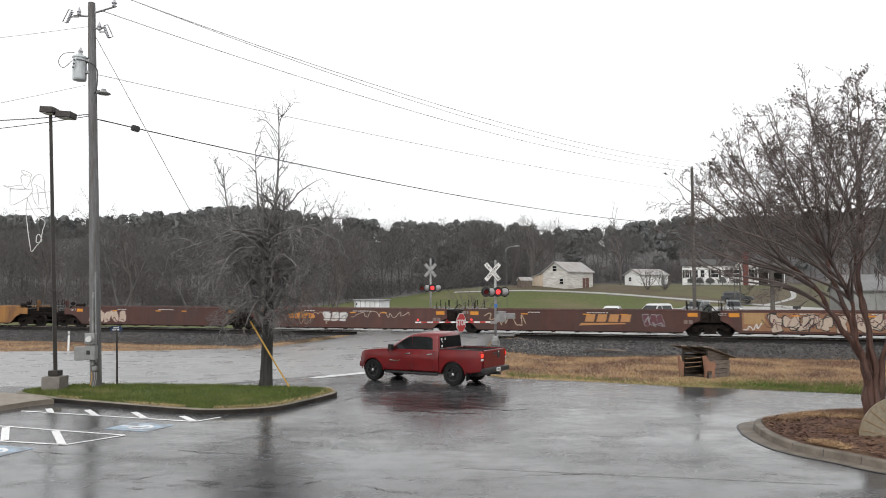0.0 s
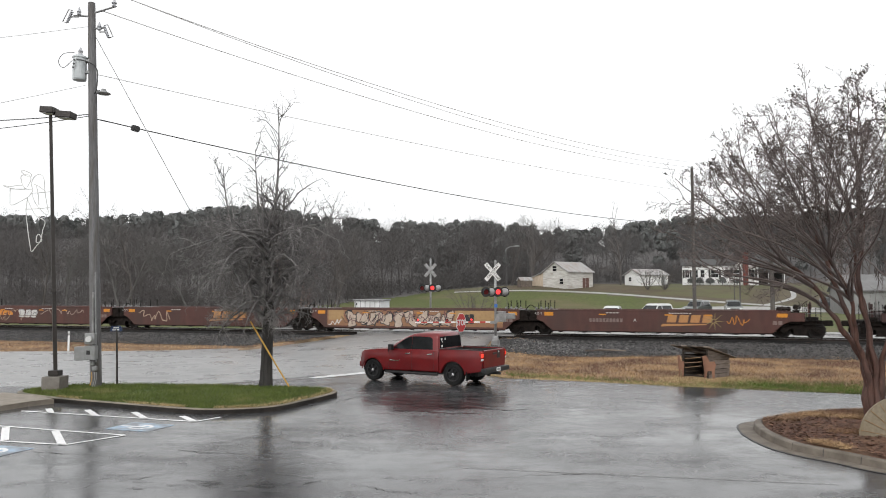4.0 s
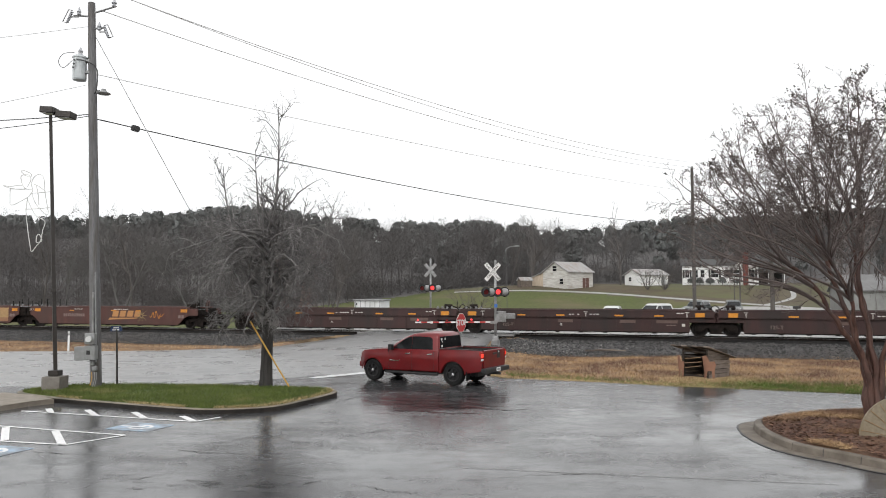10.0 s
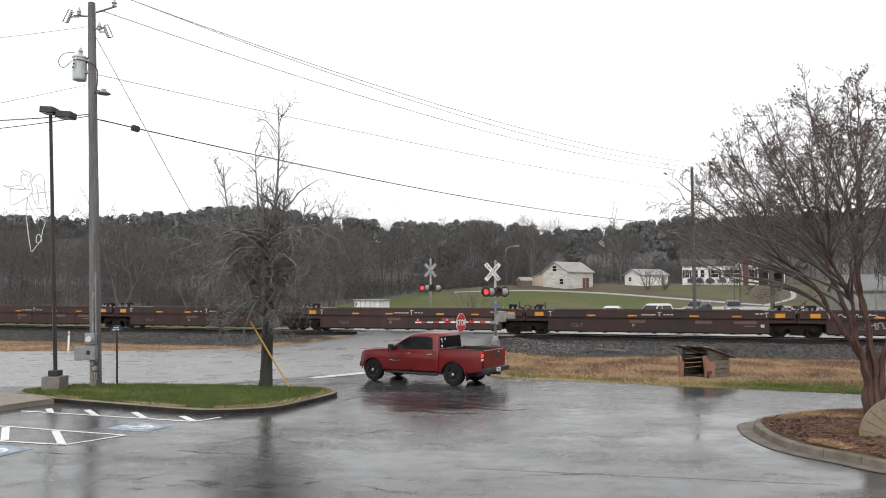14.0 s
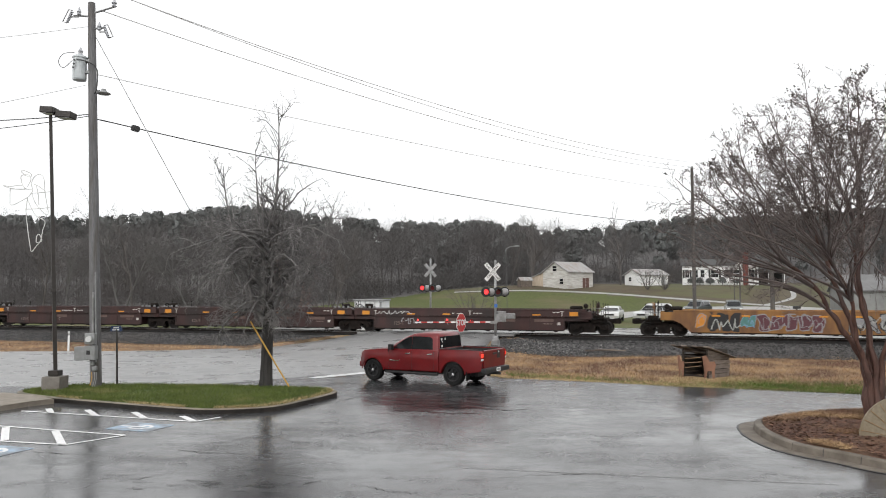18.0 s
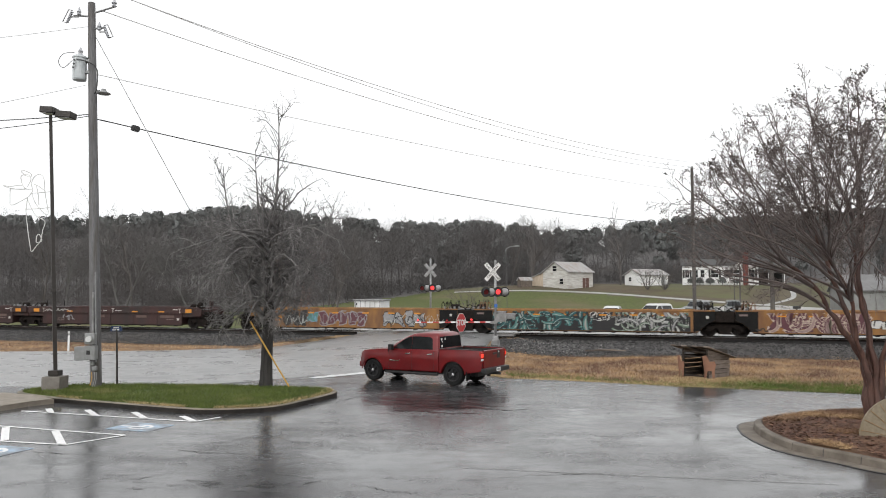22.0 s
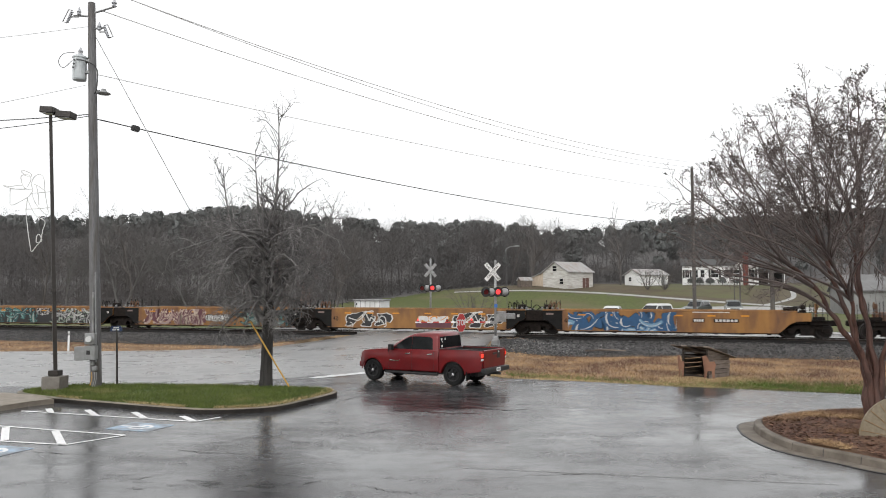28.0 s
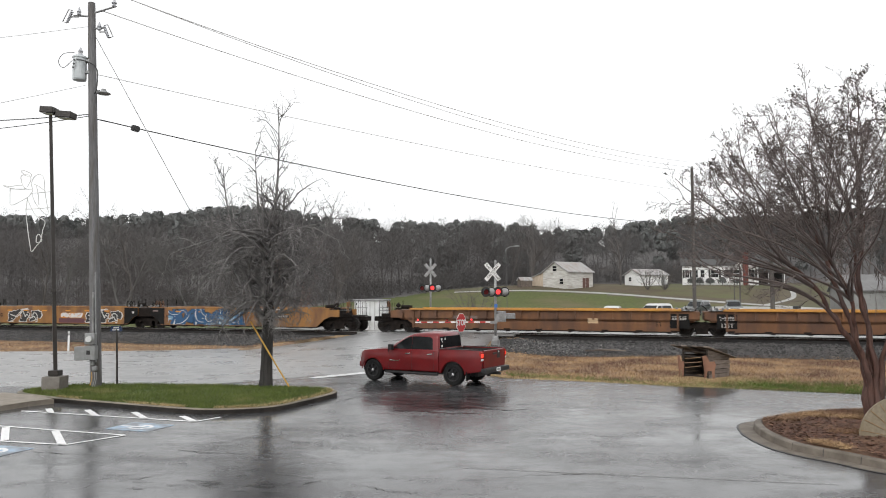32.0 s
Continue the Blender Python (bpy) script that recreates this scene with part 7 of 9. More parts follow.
def manger():
    """A small leaning shelter of grey boards, open in front."""
    t = empty("wooden_shelter", pose(10.66, 30.1, -0.06, 0, 0, 40) @ Matrix.Diagonal((0.82, 0.82, 0.92, 1)), "small rustic shelter of weathered grey boards, open-fronted, on straw", "shelter")
    rng = random.Random(4)
    bark = mat("dark_old_boards", (0.03, 0.024, 0.02), (0.08, 0.065, 0.055), 0.9, scale=4, bump=0.6, vary=0.3, stretch=(0.6, 3, 3))
    # corner posts: front (open) face is at -x
    for x, y, h in ((-0.85, -0.65, 1.32), (-0.85, 0.65, 1.4), (0.9, -0.65, 0.9), (0.9, 0.65, 1.0)):
        bm = B()
        lean_tube(bm, (x, y, 0), (x + rng.uniform(-0.03, 0.03), y, h), 0.055, 0.05, 7, 3, 0.2)
        part("post", bm, bark, t)
    for k in range(5):
        z = 0.06 + 0.2 * k
        for y, m_ in ((-0.72, M_BARNW), (0.72, bark)):
            bm = B()
            x1 = 0.98 + rng.uniform(-0.05, 0.08)
            h = 0.18 + rng.uniform(-0.015, 0.015)
            bm2 = [(-0.88 - rng.uniform(0, 0.05), z), (x1, z - 0.02 * k * 0.5), (x1, z + h - 0.05 * k * 0.4), (-0.88, z + h)]
            prism(bm, bm2, y - 0.02, y + 0.02, 0.006, 1)
            part("board", bm, m_, t)
    bm = B()
    prism(bm, [(-0.9, 1.06), (0.95, 0.8), (0.95, 0.95), (-0.9, 1.3)], -0.74, -0.7, 0.006, 1)
    part("board", bm, M_BARNW, t)
    for k in range(6):
        bm = B()
        z = 0.05 + 0.2 * k
        box(bm, 0.9, 0.94, -0.68, 0.68, z, z + 0.192, 0.006)
        part("board", bm, bark, t)
    for k in range(3):
        z = (0.12, 0.95, 1.15)[k]
        bm = B()
        box(bm, -0.92, -0.88, -0.66, 0.7, z, z + 0.06, 0.006)
        part("rail", bm, bark, t)
    for k in range(7):
        y = -0.95 + 0.3 * k
        bm = B()
        y0, y1 = y, y + 0.27
        pts = [(-1.25 - rng.uniform(0, 0.12), 1.44 + 0.02 * rng.uniform(-1, 1)), (1.35 + rng.uniform(-0.1, 0.15), 0.84), (1.35, 0.87), (-1.25, 1.475)]
        slab(bm, pts, y0, y1, "XZ")
        part("roof_board", bm, bark if k % 2 else M_BARNW, t)
    # plywood animal cut-outs
    deer = [(-0.27, 0), (-0.2, 0), (-0.09, 0.42), (0.08, 0.42), (0.13, 0), (0.2, 0), (0.21, 0.42), (0.27, 0.7), (0.22, 0.86), (0.0, 0.84), (-0.08, 1.0), (-0.15, 1.13), (-0.32, 1.08), (-0.31, 1.0), (-0.2, 0.97), (-0.16, 0.8), (-0.15, 0.5)]
    for x, y, sc, a in ((10.5, 29.15, 0.86, -12), (9.62, 29.9, 0.82, -78)):
        d = empty("plywood_deer_cutout", pose(x, y, -0.05, 0, 0, a), "tan plywood animal cut-out standing in straw", "cut-out")
        bm = B()
        slab(bm, [(px * sc, pz * sc) for px, pz in deer], -0.008, 0.008, "XZ")
        bmesh.ops.triangulate(bm, faces=[f for f in bm.faces if len(f.verts) > 4])
        part("panel", bm, M_PLY, d)


manger()


def fan_panel():
    t = empty("fan_ornament", pose(10.07, 16.3, 0.17, 0, 0, -8), "beige fan-shaped woven panel with pale ribs, on mulch", "ornament")
    bm = B()
    pts = [(0, 0)] + arc(0, 0.02, 0.9, 178, 2, 22)
    slab(bm, pts, -0.02, 0.02, "XZ")
    part("panel", bm, mat("woven_beige", (0.2, 0.17, 0.12), (0.28, 0.24, 0.175), 0.9, scale=14, c3=(0.22, 0.18, 0.12), c3_scale=3), t)
    for k in range(11):
        a = radians(10 + 16 * k)
        bm = B()
        tube(bm, (0.03 * math.cos(a), -0.028, 0.03 * math.sin(a)), (0.88 * math.cos(a), -0.028, 0.02 + 0.87 * math.sin(a)), 0.006, 0.009, 5)
        part("rib", bm, M_STRAW, t)


fan_panel()

# loose wood lying on the ballast
for k, (x, y, a) in enumerate(((8.6, 41.6, -12), (9.6, 41.3, -20), (9.1, 41.5, 12))):
    bm = B()
    lean_tube(bm, (-0.6, 0, 0), (0.6, 0.05, 0.04), 0.05, 0.03, 6, 4, 0.3, k)
    tagged(part("driftwood", bm, M_BARNW, m=pose(x, y, 0.14 + 0.03 * k, 0, 2, a)), "weathered grey branch lying on ballast", "branch")


def added_wall_behind():
    """An unseen plain building, added to close the lot behind the camera and darken reflections."""
    bm = B()
    box(bm, -30, 30, -14, -9, -0.05, 6.0, 0.05)
    tagged(part("wall_behind", bm, mat("unseen_tan_wall", (0.2, 0.14, 0.11), (0.28, 0.2, 0.16), 0.85, scale=3, bump=0.3)), "unseen plain tan wall added behind the lot to darken reflections", "wall", kind="structure")


added_wall_behind()

# ---- trees ----
M_BARK = mat("grey_bark", (0.014, 0.013, 0.0125), (0.042, 0.039, 0.037), 0.9, scale=6, bump=0.6, c3=(0.05, 0.045, 0.042), c3_scale=1.2, stretch=(4, 4, 1))
M_TWIG = mat("grey_twigs", (0.065, 0.058, 0.054), (0.115, 0.103, 0.097), 0.9, scale=3)
M_MYRTLE = mat("myrtle_bark", (0.042, 0.02, 0.015), (0.125, 0.06, 0.044), 0.7, scale=4, bump=0.3, c3=(0.06, 0.035, 0.03), c3_scale=1.5, stretch=(3, 3, 0.6))
M_MTWIG = mat("myrtle_twigs", (0.09, 0.071, 0.066), (0.165, 0.134, 0.124), 0.85, scale=3)
M_POD = mat("seed_pods", (0.04, 0.035, 0.03), (0.09, 0.075, 0.06), 0.9, scale=9, vary=0.3, island=True)
# far woods and pines: distance haze is put into these pale greys
M_WOODS = mat("hazed_bare_woods", (0.088, 0.084, 0.083), (0.116, 0.111, 0.11), 0.95, scale=0.15, c3=(0.09, 0.08, 0.077), c3_scale=0.03, vary=0.08, island=True, spec=0.05)
M_PINE = mat("hazed_pine_needles", (0.125, 0.13, 0.127), (0.155, 0.16, 0.156), 0.95, scale=0.3, vary=0.1, island=True, spec=0.03)
M_PALE = mat("pale_bare_tree", (0.07, 0.067, 0.065), (0.115, 0.11, 0.107), 0.9, scale=1)


class Sticks:
    """Gathers tapered sticks into vertex and face arrays."""

    def __init__(self):
        self.v, self.f = [], []

    def add(self, p, q, r0, r1, n, join=None):
        """A stick from p to q; join: the ring that the last call gave, to go on from it. Returns the new ring."""
        d = q - p
        d = d / (math.sqrt(d[0] * d[0] + d[1] * d[1] + d[2] * d[2]) or 1e-6)
        if join:
            ring0, a = join
        else:
            a = np.array((-d[1], d[0], 0.0)) if abs(d[2]) < 0.95 else np.array((1.0, 0.0, -d[0] / d[2]))
        a = a - d * (a[0] * d[0] + a[1] * d[1] + a[2] * d[2])
        a = a / (math.sqrt(a[0] * a[0] + a[1] * a[1] + a[2] * a[2]) or 1.0)
        b = np.array((d[1] * a[2] - d[2] * a[1], d[2] * a[0] - d[0] * a[2], d[0] * a[1] - d[1] * a[0]))
        tri = CIRCLE[n]
        if not join:
            k = len(self.v)
            self.v += [p + (a * c + b * s) * r0 for c, s in tri]
            ring0 = k
        k = len(self.v)
        self.v += [q + (a * c + b * s) * r1 for c, s in tri]
        for i in range(n):
            j = (i + 1) % n
            self.f.append((ring0 + i, ring0 + j, k + j, k + i))
        return k, a


CIRCLE = {n: [(math.cos(2 * math.pi * i / n), math.sin(2 * math.pi * i / n)) for i in range(n)] for n in (3, 4, 5, 7, 8, 10)}


class FlatSticks(Sticks):
    """The same for far twigs: each a single sliver."""

    def add(self, p, q, r0, r1, n, join=None):
        if r0 > 0.045:
            return Sticks.add(self, p, q, r0, r1, 3, join)
        d = q - p
        a = np.array((d[1] + 0.3 * d[2], -d[0], 0.4 * d[0]))
        a = a / (math.sqrt(a[0] * a[0] + a[1] * a[1] + a[2] * a[2]) or 1.0) * max(r0, 0.022)
        k = len(self.v)
        self.v += [p - a, p + a, q]
        self.f.append((k, k + 1, k + 2, k + 2))
        return None


def unit_vec(v):
    return v / (np.linalg.norm(v) or 1.0)


def grow(sticks, rng, p, d, length, r, level, spec, tips=None):
    """A limb in bent segments that sheds side limbs; spec per level: segments, bend, lift, children, angle, length ratio, radius ratio."""
    seg, bend, lift, kids, ang, lr, rr = spec[level]
    step = length / seg
    last = level == len(spec) - 1
    rr0, ring = r, None
    st = sticks[min(level, len(sticks) - 1)]
    sides = 7 if level == 0 and r > 0.05 else (5 if level <= 1 and r > 0.02 else 3)
    marks = [rng.uniform(0.25 if level else 0.15, 1.0) for _ in range(kids)]
    for i in range(seg):
        d = unit_vec(d + np.array([rng.gauss(0, bend), rng.gauss(0, bend), rng.gauss(0, bend) + lift]))
        q = p + d * step
        r1 = max(rr0 * (1 - 0.88 * (i + 1) / seg), 0.0035)
        ring = st.add(p, q, r, r1, sides, ring)
        if not last:
            for m in marks:
                if i / seg <= m < (i + 1) / seg:
                    f = (m - i / seg) * seg
                    a, ph = radians(rng.gauss(ang, ang * 0.25)), rng.uniform(0, 6.283)
                    u = unit_vec(np.cross(d, np.array([math.cos(ph), math.sin(ph), 0.3])))
                    d2 = unit_vec(d * math.cos(a) + u * math.sin(a))
                    grow(sticks, rng, p + (q - p) * f, d2, length * lr * rng.uniform(0.6, 1.2) * (1.15 - 0.5 * m), max(0.005, min(r * 0.75, rr0 * rr)), level + 1, spec, tips)
        p, r = q, r1
    if last and tips is not None:
        tips.append(p)


def tree_object(name, m, sticks, mats, label, names=("trunk", "crown")):
    t = empty(name, m, label, "tree")
    for s, k, nm in zip(sticks, mats, names):
        if s.v:
            raw(nm, [tuple(v) for v in s.v], s.f, k, t)
    return t


def limb(sticks, rng, pts, r0, r1, kids, ang, ratio, spec, tips, n=9, wob=0.05, sides=5, bias=1.0, least=0.011):
    """A main limb along a bezier of four points, wavering, that sheds side limbs by grow()."""
    P, length = [], float(np.linalg.norm(pts[3] - pts[0]))
    ph = rng.uniform(0, 6.3)
    for i in range(n + 1):
        f = i / n
        w = np.array([math.sin(ph + f * 9), math.cos(ph + f * 8), 0.5 * math.sin(ph + f * 7)]) * wob * length * f * (1 - 0.4 * f)
        P.append(pts[0] * (1 - f) ** 3 + pts[1] * (3 * f * (1 - f) ** 2) + pts[2] * (3 * f * f * (1 - f)) + pts[3] * f ** 3 + w * 0.35)
    ring = None
    for i in range(n):
        ra, rb = r0 + (r1 - r0) * i / n, r0 + (r1 - r0) * (i + 1) / n
        ring = sticks.add(P[i], P[i + 1], ra, rb, sides, ring)
    for _ in range(kids):
        f = 0.22 + 0.78 * rng.random() ** bias
        i = min(n - 1, int(f * n))
        d = unit_vec(P[i + 1] - P[i])
        a = radians(rng.gauss(ang, ang * 0.3))
        v = rng.uniform(0, 6.283)
        u = unit_vec(np.cross(d, np.array([math.cos(v), math.sin(v), 0.3])))
        p = P[i] + (P[i + 1] - P[i]) * (f * n - i)
        grow([sticks], rng, p, unit_vec(d * math.cos(a) + u * math.sin(a)), length * ratio * rng.uniform(0.6, 1.25) * (1.2 - 0.55 * f), max(least, (r0 + (r1 - r0) * f) * 0.55), 0, spec, tips)


def pear_tree():
    """The bare street tree on the lawn island: one trunk, upright leaders, drooping side limbs."""
    rng = random.Random(21)
    T, C = Sticks(), Sticks()
    ring = None
    pts = [((0.0, 0, -0.1), 0.28), ((0.02, 0, 0.25), 0.225), ((0.03, 0, 0.9), 0.2), ((0.05, 0, 1.7), 0.195), ((0.07, 0, 2.4), 0.18), ((0.1, 0, 3.2), 0.13), ((0.12, 0, 4.0), 0.09)]
    for (p, r0), (q, r1) in zip(pts, pts[1:]):
        ring = T.add(np.array(p), np.array(q), r0, r1, 10, ring)
    fine = [(5, 0.1, 0.05, 5, 42, 0.4, 0.75), (3, 0.14, 0.04, 3, 40, 0.5, 0.75), (2, 0.15, 0.03, 0, 40, 0.5, 0.8)]
    # upright leaders, thinly branched above
    for x0, z0, x1, y1, z1, r, kids in ((0.08, 2.2, 0.35, 0.0, 9.75, 0.1, 20), (0.0, 2.3, -0.5, 0.2, 8.3, 0.075, 15), (-0.05, 2.4, -0.15, -0.3, 7.3, 0.06, 12), (-0.1, 2.2, -1.65, 0.1, 7.7, 0.07, 14), (-0.05, 2.0, -1.2, -0.2, 6.4, 0.055, 12), (0.12, 2.3, 1.2, 0.4, 6.3, 0.055, 12), (0.15, 2.2, 2.3, 0.1, 6.2, 0.06, 13), (0.1, 2.5, 0.7, -0.4, 6.6, 0.05, 12), (-0.1, 2.5, -2.0, 0.5, 5.9, 0.05, 11)):
        p, q = np.array([x0, 0.0, z0]), np.array([x1, y1, z1])
        limb(C, rng, (p, p + np.array([(x1 - x0) * 0.5, y1 * 0.4, (z1 - z0) * 0.3]), p + np.array([(x1 - x0) * 0.88, y1 * 0.8, (z1 - z0) * 0.66]), q), r, 0.01, int(kids * 1.4), 42, 0.22, fine, None, 14, 0.02, 7, 0.8, 0.018)
    low = [(8, 0.19, -0.115, 10, 55, 0.4, 0.55), (5, 0.25, -0.08, 5, 50, 0.5, 0.55), (3, 0.28, -0.12, 3, 45, 0.55, 0.6), (2, 0.25, -0.05, 0, 40, 0.5, 0.6)]
    for k in range(56):
        a = k * 2.4
        grow([C], rng, np.array([0.05, 0, 2.25 + 0.058 * k]), unit_vec(np.array([math.cos(a), math.sin(a), 0.7])), rng.uniform(2.0, 3.6) * (1.0 if k > 12 else 0.8), 0.052, 0, low)
    tree_object("street_tree", pose(-6.13, 25.6, 0.15), (T, C), (M_BARK, mat("pale_twigs", (0.05, 0.047, 0.046), (0.19, 0.178, 0.172), 0.42, scale=2.5, vary=0.3, island=True)), "bare grey street tree with tangled twigs, on the lawn island")


pear_tree()


def crape_myrtle():
    """Twisted stems grown together at the foot, forking low and again at head height into long straight limbs; seed clusters at the tips."""
    rng = random.Random(33)
    C = Sticks()
    tips = []
    t = empty("crape_myrtle", pose(10.88, 18.8, 0.2), "bare multi-stemmed crape myrtle with reddish bark and seed clusters, in mulch", "tree")
    spec = [(5, 0.15, 0.03, 6, 38, 0.52, 0.7), (4, 0.18, 0.03, 5, 38, 0.55, 0.75), (2, 0.2, 0.03, 0, 30, 0.5, 0.8)]
    # stems, each with the radius of its foot, by places from the foot up
    left = [(0.115, (-0.1, 0.0, -0.2), (-0.13, 0.02, 0.5), (-0.1, 0.04, 1.1), (-0.24, 0.05, 1.55), (-0.5, 0.1, 2.0), (-0.78, 0.14, 2.45), (-1.0, 0.2, 2.85), (-1.33, 0.3, 3.45), (-1.85, 0.42, 3.9)),
            (0.09, (-0.02, -0.1, -0.2), (-0.1, -0.1, 0.6), (-0.2, -0.1, 1.3), (-0.42, -0.14, 1.9), (-0.52, -0.24, 2.35), (-0.66, -0.36, 2.95), (-0.9, -0.5, 3.35), (-1.4, -0.75, 4.1)),
            (0.1, (0.06, 0.12, -0.2), (-0.02, 0.12, 0.7), (-0.12, 0.14, 1.35), (-0.24, 0.22, 1.95), (-0.4, 0.36, 2.7), (-0.62, 0.5, 3.45), (-0.76, 0.66, 4.15), (-0.92, 0.8, 4.8))]
    middle = [(0.105, (0.04, -0.06, -0.2), (0.04, -0.1, 0.5), (0.06, -0.06, 1.2), (-0.02, -0.02, 2.0), (-0.15, 0.02, 2.8), (-0.27, -0.02, 3.5), (-0.2, -0.1, 4.4), (-0.14, -0.14, 5.1)),
              (0.09, (0.12, 0.06, -0.2), (0.12, 0.02, 0.6), (0.02, 0.1, 1.25), (0.09, 0.24, 1.95), (0.17, 0.44, 2.7), (0.04, 0.62, 3.35), (0.12, 0.8, 4.3))]
    right = [(0.105, (0.14, -0.06, -0.2), (0.18, -0.08, 0.6), (0.2, -0.1, 1.3), (0.3, -0.2, 1.95), (0.42, -0.36, 2.6), (0.36, -0.5, 3.4), (0.6, -0.66, 4.2)),
             (0.095, (0.18, 0.04, -0.2), (0.2, 0.06, 0.6), (0.28, 0.06, 1.3), (0.5, 0.08, 1.95), (0.9, 0.12, 2.75), (1.35, 0.2, 3.5), (1.9, 0.3, 4.2))]
    stems = []
    for k, (r, *ctrl) in enumerate(left + middle + right):
        P = [np.array(p) for p in curve_pts(ctrl, 4)]
        P = [p + 0.025 * np.array([math.sin(i * 1.3 + k), math.cos(i * 1.1 + 2 * k), 0]) for i, p in enumerate(P)]
        T = Sticks()
        ring = None
        n = len(P) - 1
        rad = [r * (1.2 - 0.35 * min(1, i / (0.3 * n)) - 0.45 * i / n) * (1 + 0.13 * math.sin(i * 1.9 + k)) for i in range(n + 1)]
        for i in range(n):
            ring = T.add(P[i], P[i + 1], rad[i], rad[i + 1], 10, ring)
        ob = raw("stem", [tuple(v) for v in T.v], T.f, M_MYRTLE, t)
        ob.data.polygons.foreach_set("use_smooth", [True] * len(ob.data.polygons))
        stems.append((P, rad))
    # boughs leave the upper stems; limbs leave the boughs for spots all over a broad dome
    N = 112
    boughs = []
    for P, rad in stems:
        n = len(P)
        for f in (0.58, 0.7, 0.82, 0.97):
            boughs.append((P, rad, min(n - 2, int(f * n))))
    for k in range(N):
        el = math.asin(min(1.0, 0.15 + 0.85 * (k + 0.5) / N))
        az = k * 2.39996
        c = math.cos(el)
        far = rng.uniform(0.82, 1.0)
        goal = np.array([0.2 + 6.0 * c * math.cos(az) * far, 4.4 * c * math.sin(az) * far, 3.2 + 5.7 * math.sin(el) * far])
        way = unit_vec(goal - np.array([0.0, 0.0, 2.2]))

        def cost(b):
            p = b[0][b[2]]
            q = unit_vec(p - np.array([0.0, 0.0, 1.2]))
            return -float(np.dot(q, way)) + abs(p[2] - (2.6 + 1.9 * math.sin(el))) * 0.2 + rng.uniform(0, 0.12)
        P, rad, i = min(boughs, key=cost)
        d = unit_vec(P[i + 1] - P[i])
        L = float(np.linalg.norm(goal - P[i]))
        out = unit_vec(goal - P[i])
        limb(C, rng, (P[i], P[i] + unit_vec(d * 0.7 + out) * L * 0.33, goal - unit_vec(out + np.array([0, 0, 0.2])) * L * 0.33, goal), min(rad[i] * 0.75, 0.042), 0.01, (5 if goal[0] < 0 else 11) if el < 0.45 else (11 if el < 0.8 else 14), 42, 0.25, spec, tips, 11, 0.13, bias=0.75)
    raw("crown", [tuple(v) for v in C.v], C.f, M_MTWIG, t)
    vs, fs = [], []
    for p in tips:
        if p[2] > 4.2 and rng.random() < 0.03 + 0.4 * (noise.noise((p[0] * 1.1, p[1] * 1.1, p[2] * 1.1)) > 0.3):
            for _ in range(rng.randint(2, 4)):
                c = p + np.array([rng.gauss(0, 0.05), rng.gauss(0, 0.05), rng.gauss(0, 0.05)])
                r, k = rng.uniform(0.014, 0.03), len(vs)
                vs += [(c[0] + r, c[1], c[2]), (c[0] - r, c[1], c[2]), (c[0], c[1] + r, c[2]), (c[0], c[1] - r, c[2]), (c[0], c[1], c[2] + r), (c[0], c[1], c[2] - r)]
                fs += [(k, k + 2, k + 4), (k + 2, k + 1, k + 4), (k + 1, k + 3, k + 4), (k + 3, k, k + 4), (k + 2, k, k + 5), (k + 1, k + 2, k + 5), (k + 3, k + 1, k + 5), (k, k + 3, k + 5)]
    tagged(raw("seed_tuft", vs, fs, M_POD, t, "dark dry seed tufts at the twig tips"), kind="stuff")


crape_myrtle()


def small_tree(name, x, y, h, spread, stems, seed, material, label, z=None, r=0.05, kids=6):
    rng = random.Random(seed)
    S = [Sticks(), Sticks()]
    spec = [(5, 0.09, 0.03, kids + 2, 34, 0.5, 0.5), (4, 0.14, 0.02, kids, 36, 0.5, 0.55), (3, 0.18, 0.02, 0, 34, 0.5, 0.6)]
    for k in range(stems):
        a = 6.283 * k / stems + rng.uniform(-0.3, 0.3)
        sp = spread * rng.uniform(0.4, 1.0) if stems > 1 else 0.03
        grow([S[0], S[1], S[1]], rng, np.array([0.0, 0.0, -0.1]), unit_vec(np.array([math.cos(a) * sp, math.sin(a) * sp, 1.0])), h * rng.uniform(0.8, 1.05), r, 0, spec)
    tree_object(name, pose(x, y, land(x, y) if z is None else z), S, (material, material), label)


small_tree("bare_shrub", 2.7, 60.0, 4.0, 0.8, 10, 41, M_TWIG, "bare many-stemmed shrub beyond the track", kids=4)
small_tree("bare_bush", 35.6, 128.0, 4.2, 0.9, 9, 42, M_TWIG, "bare rounded shrub before a white garage", r=0.06)
small_tree("bare_bush", 38.6, 128.0, 4.2, 0.9, 9, 43, M_TWIG, "bare rounded shrub before a white garage", r=0.06)
small_tree("bare_tree", 33.8, 140.0, 15.0, 0.05, 1, 44, M_TWIG, "tall bare tree beside a white garage", r=0.2, kids=11)
small_tree("bare_tree", 17.0, 142.0, 13.5, 0.05, 1, 45, M_TWIG, "tall bare tree behind the white barn", r=0.26, kids=12)
small_tree("bare_tree", 14.0, 150.0, 13.0, 0.05, 1, 46, M_TWIG, "bare tree at the edge of the woods", r=0.22, kids=12)
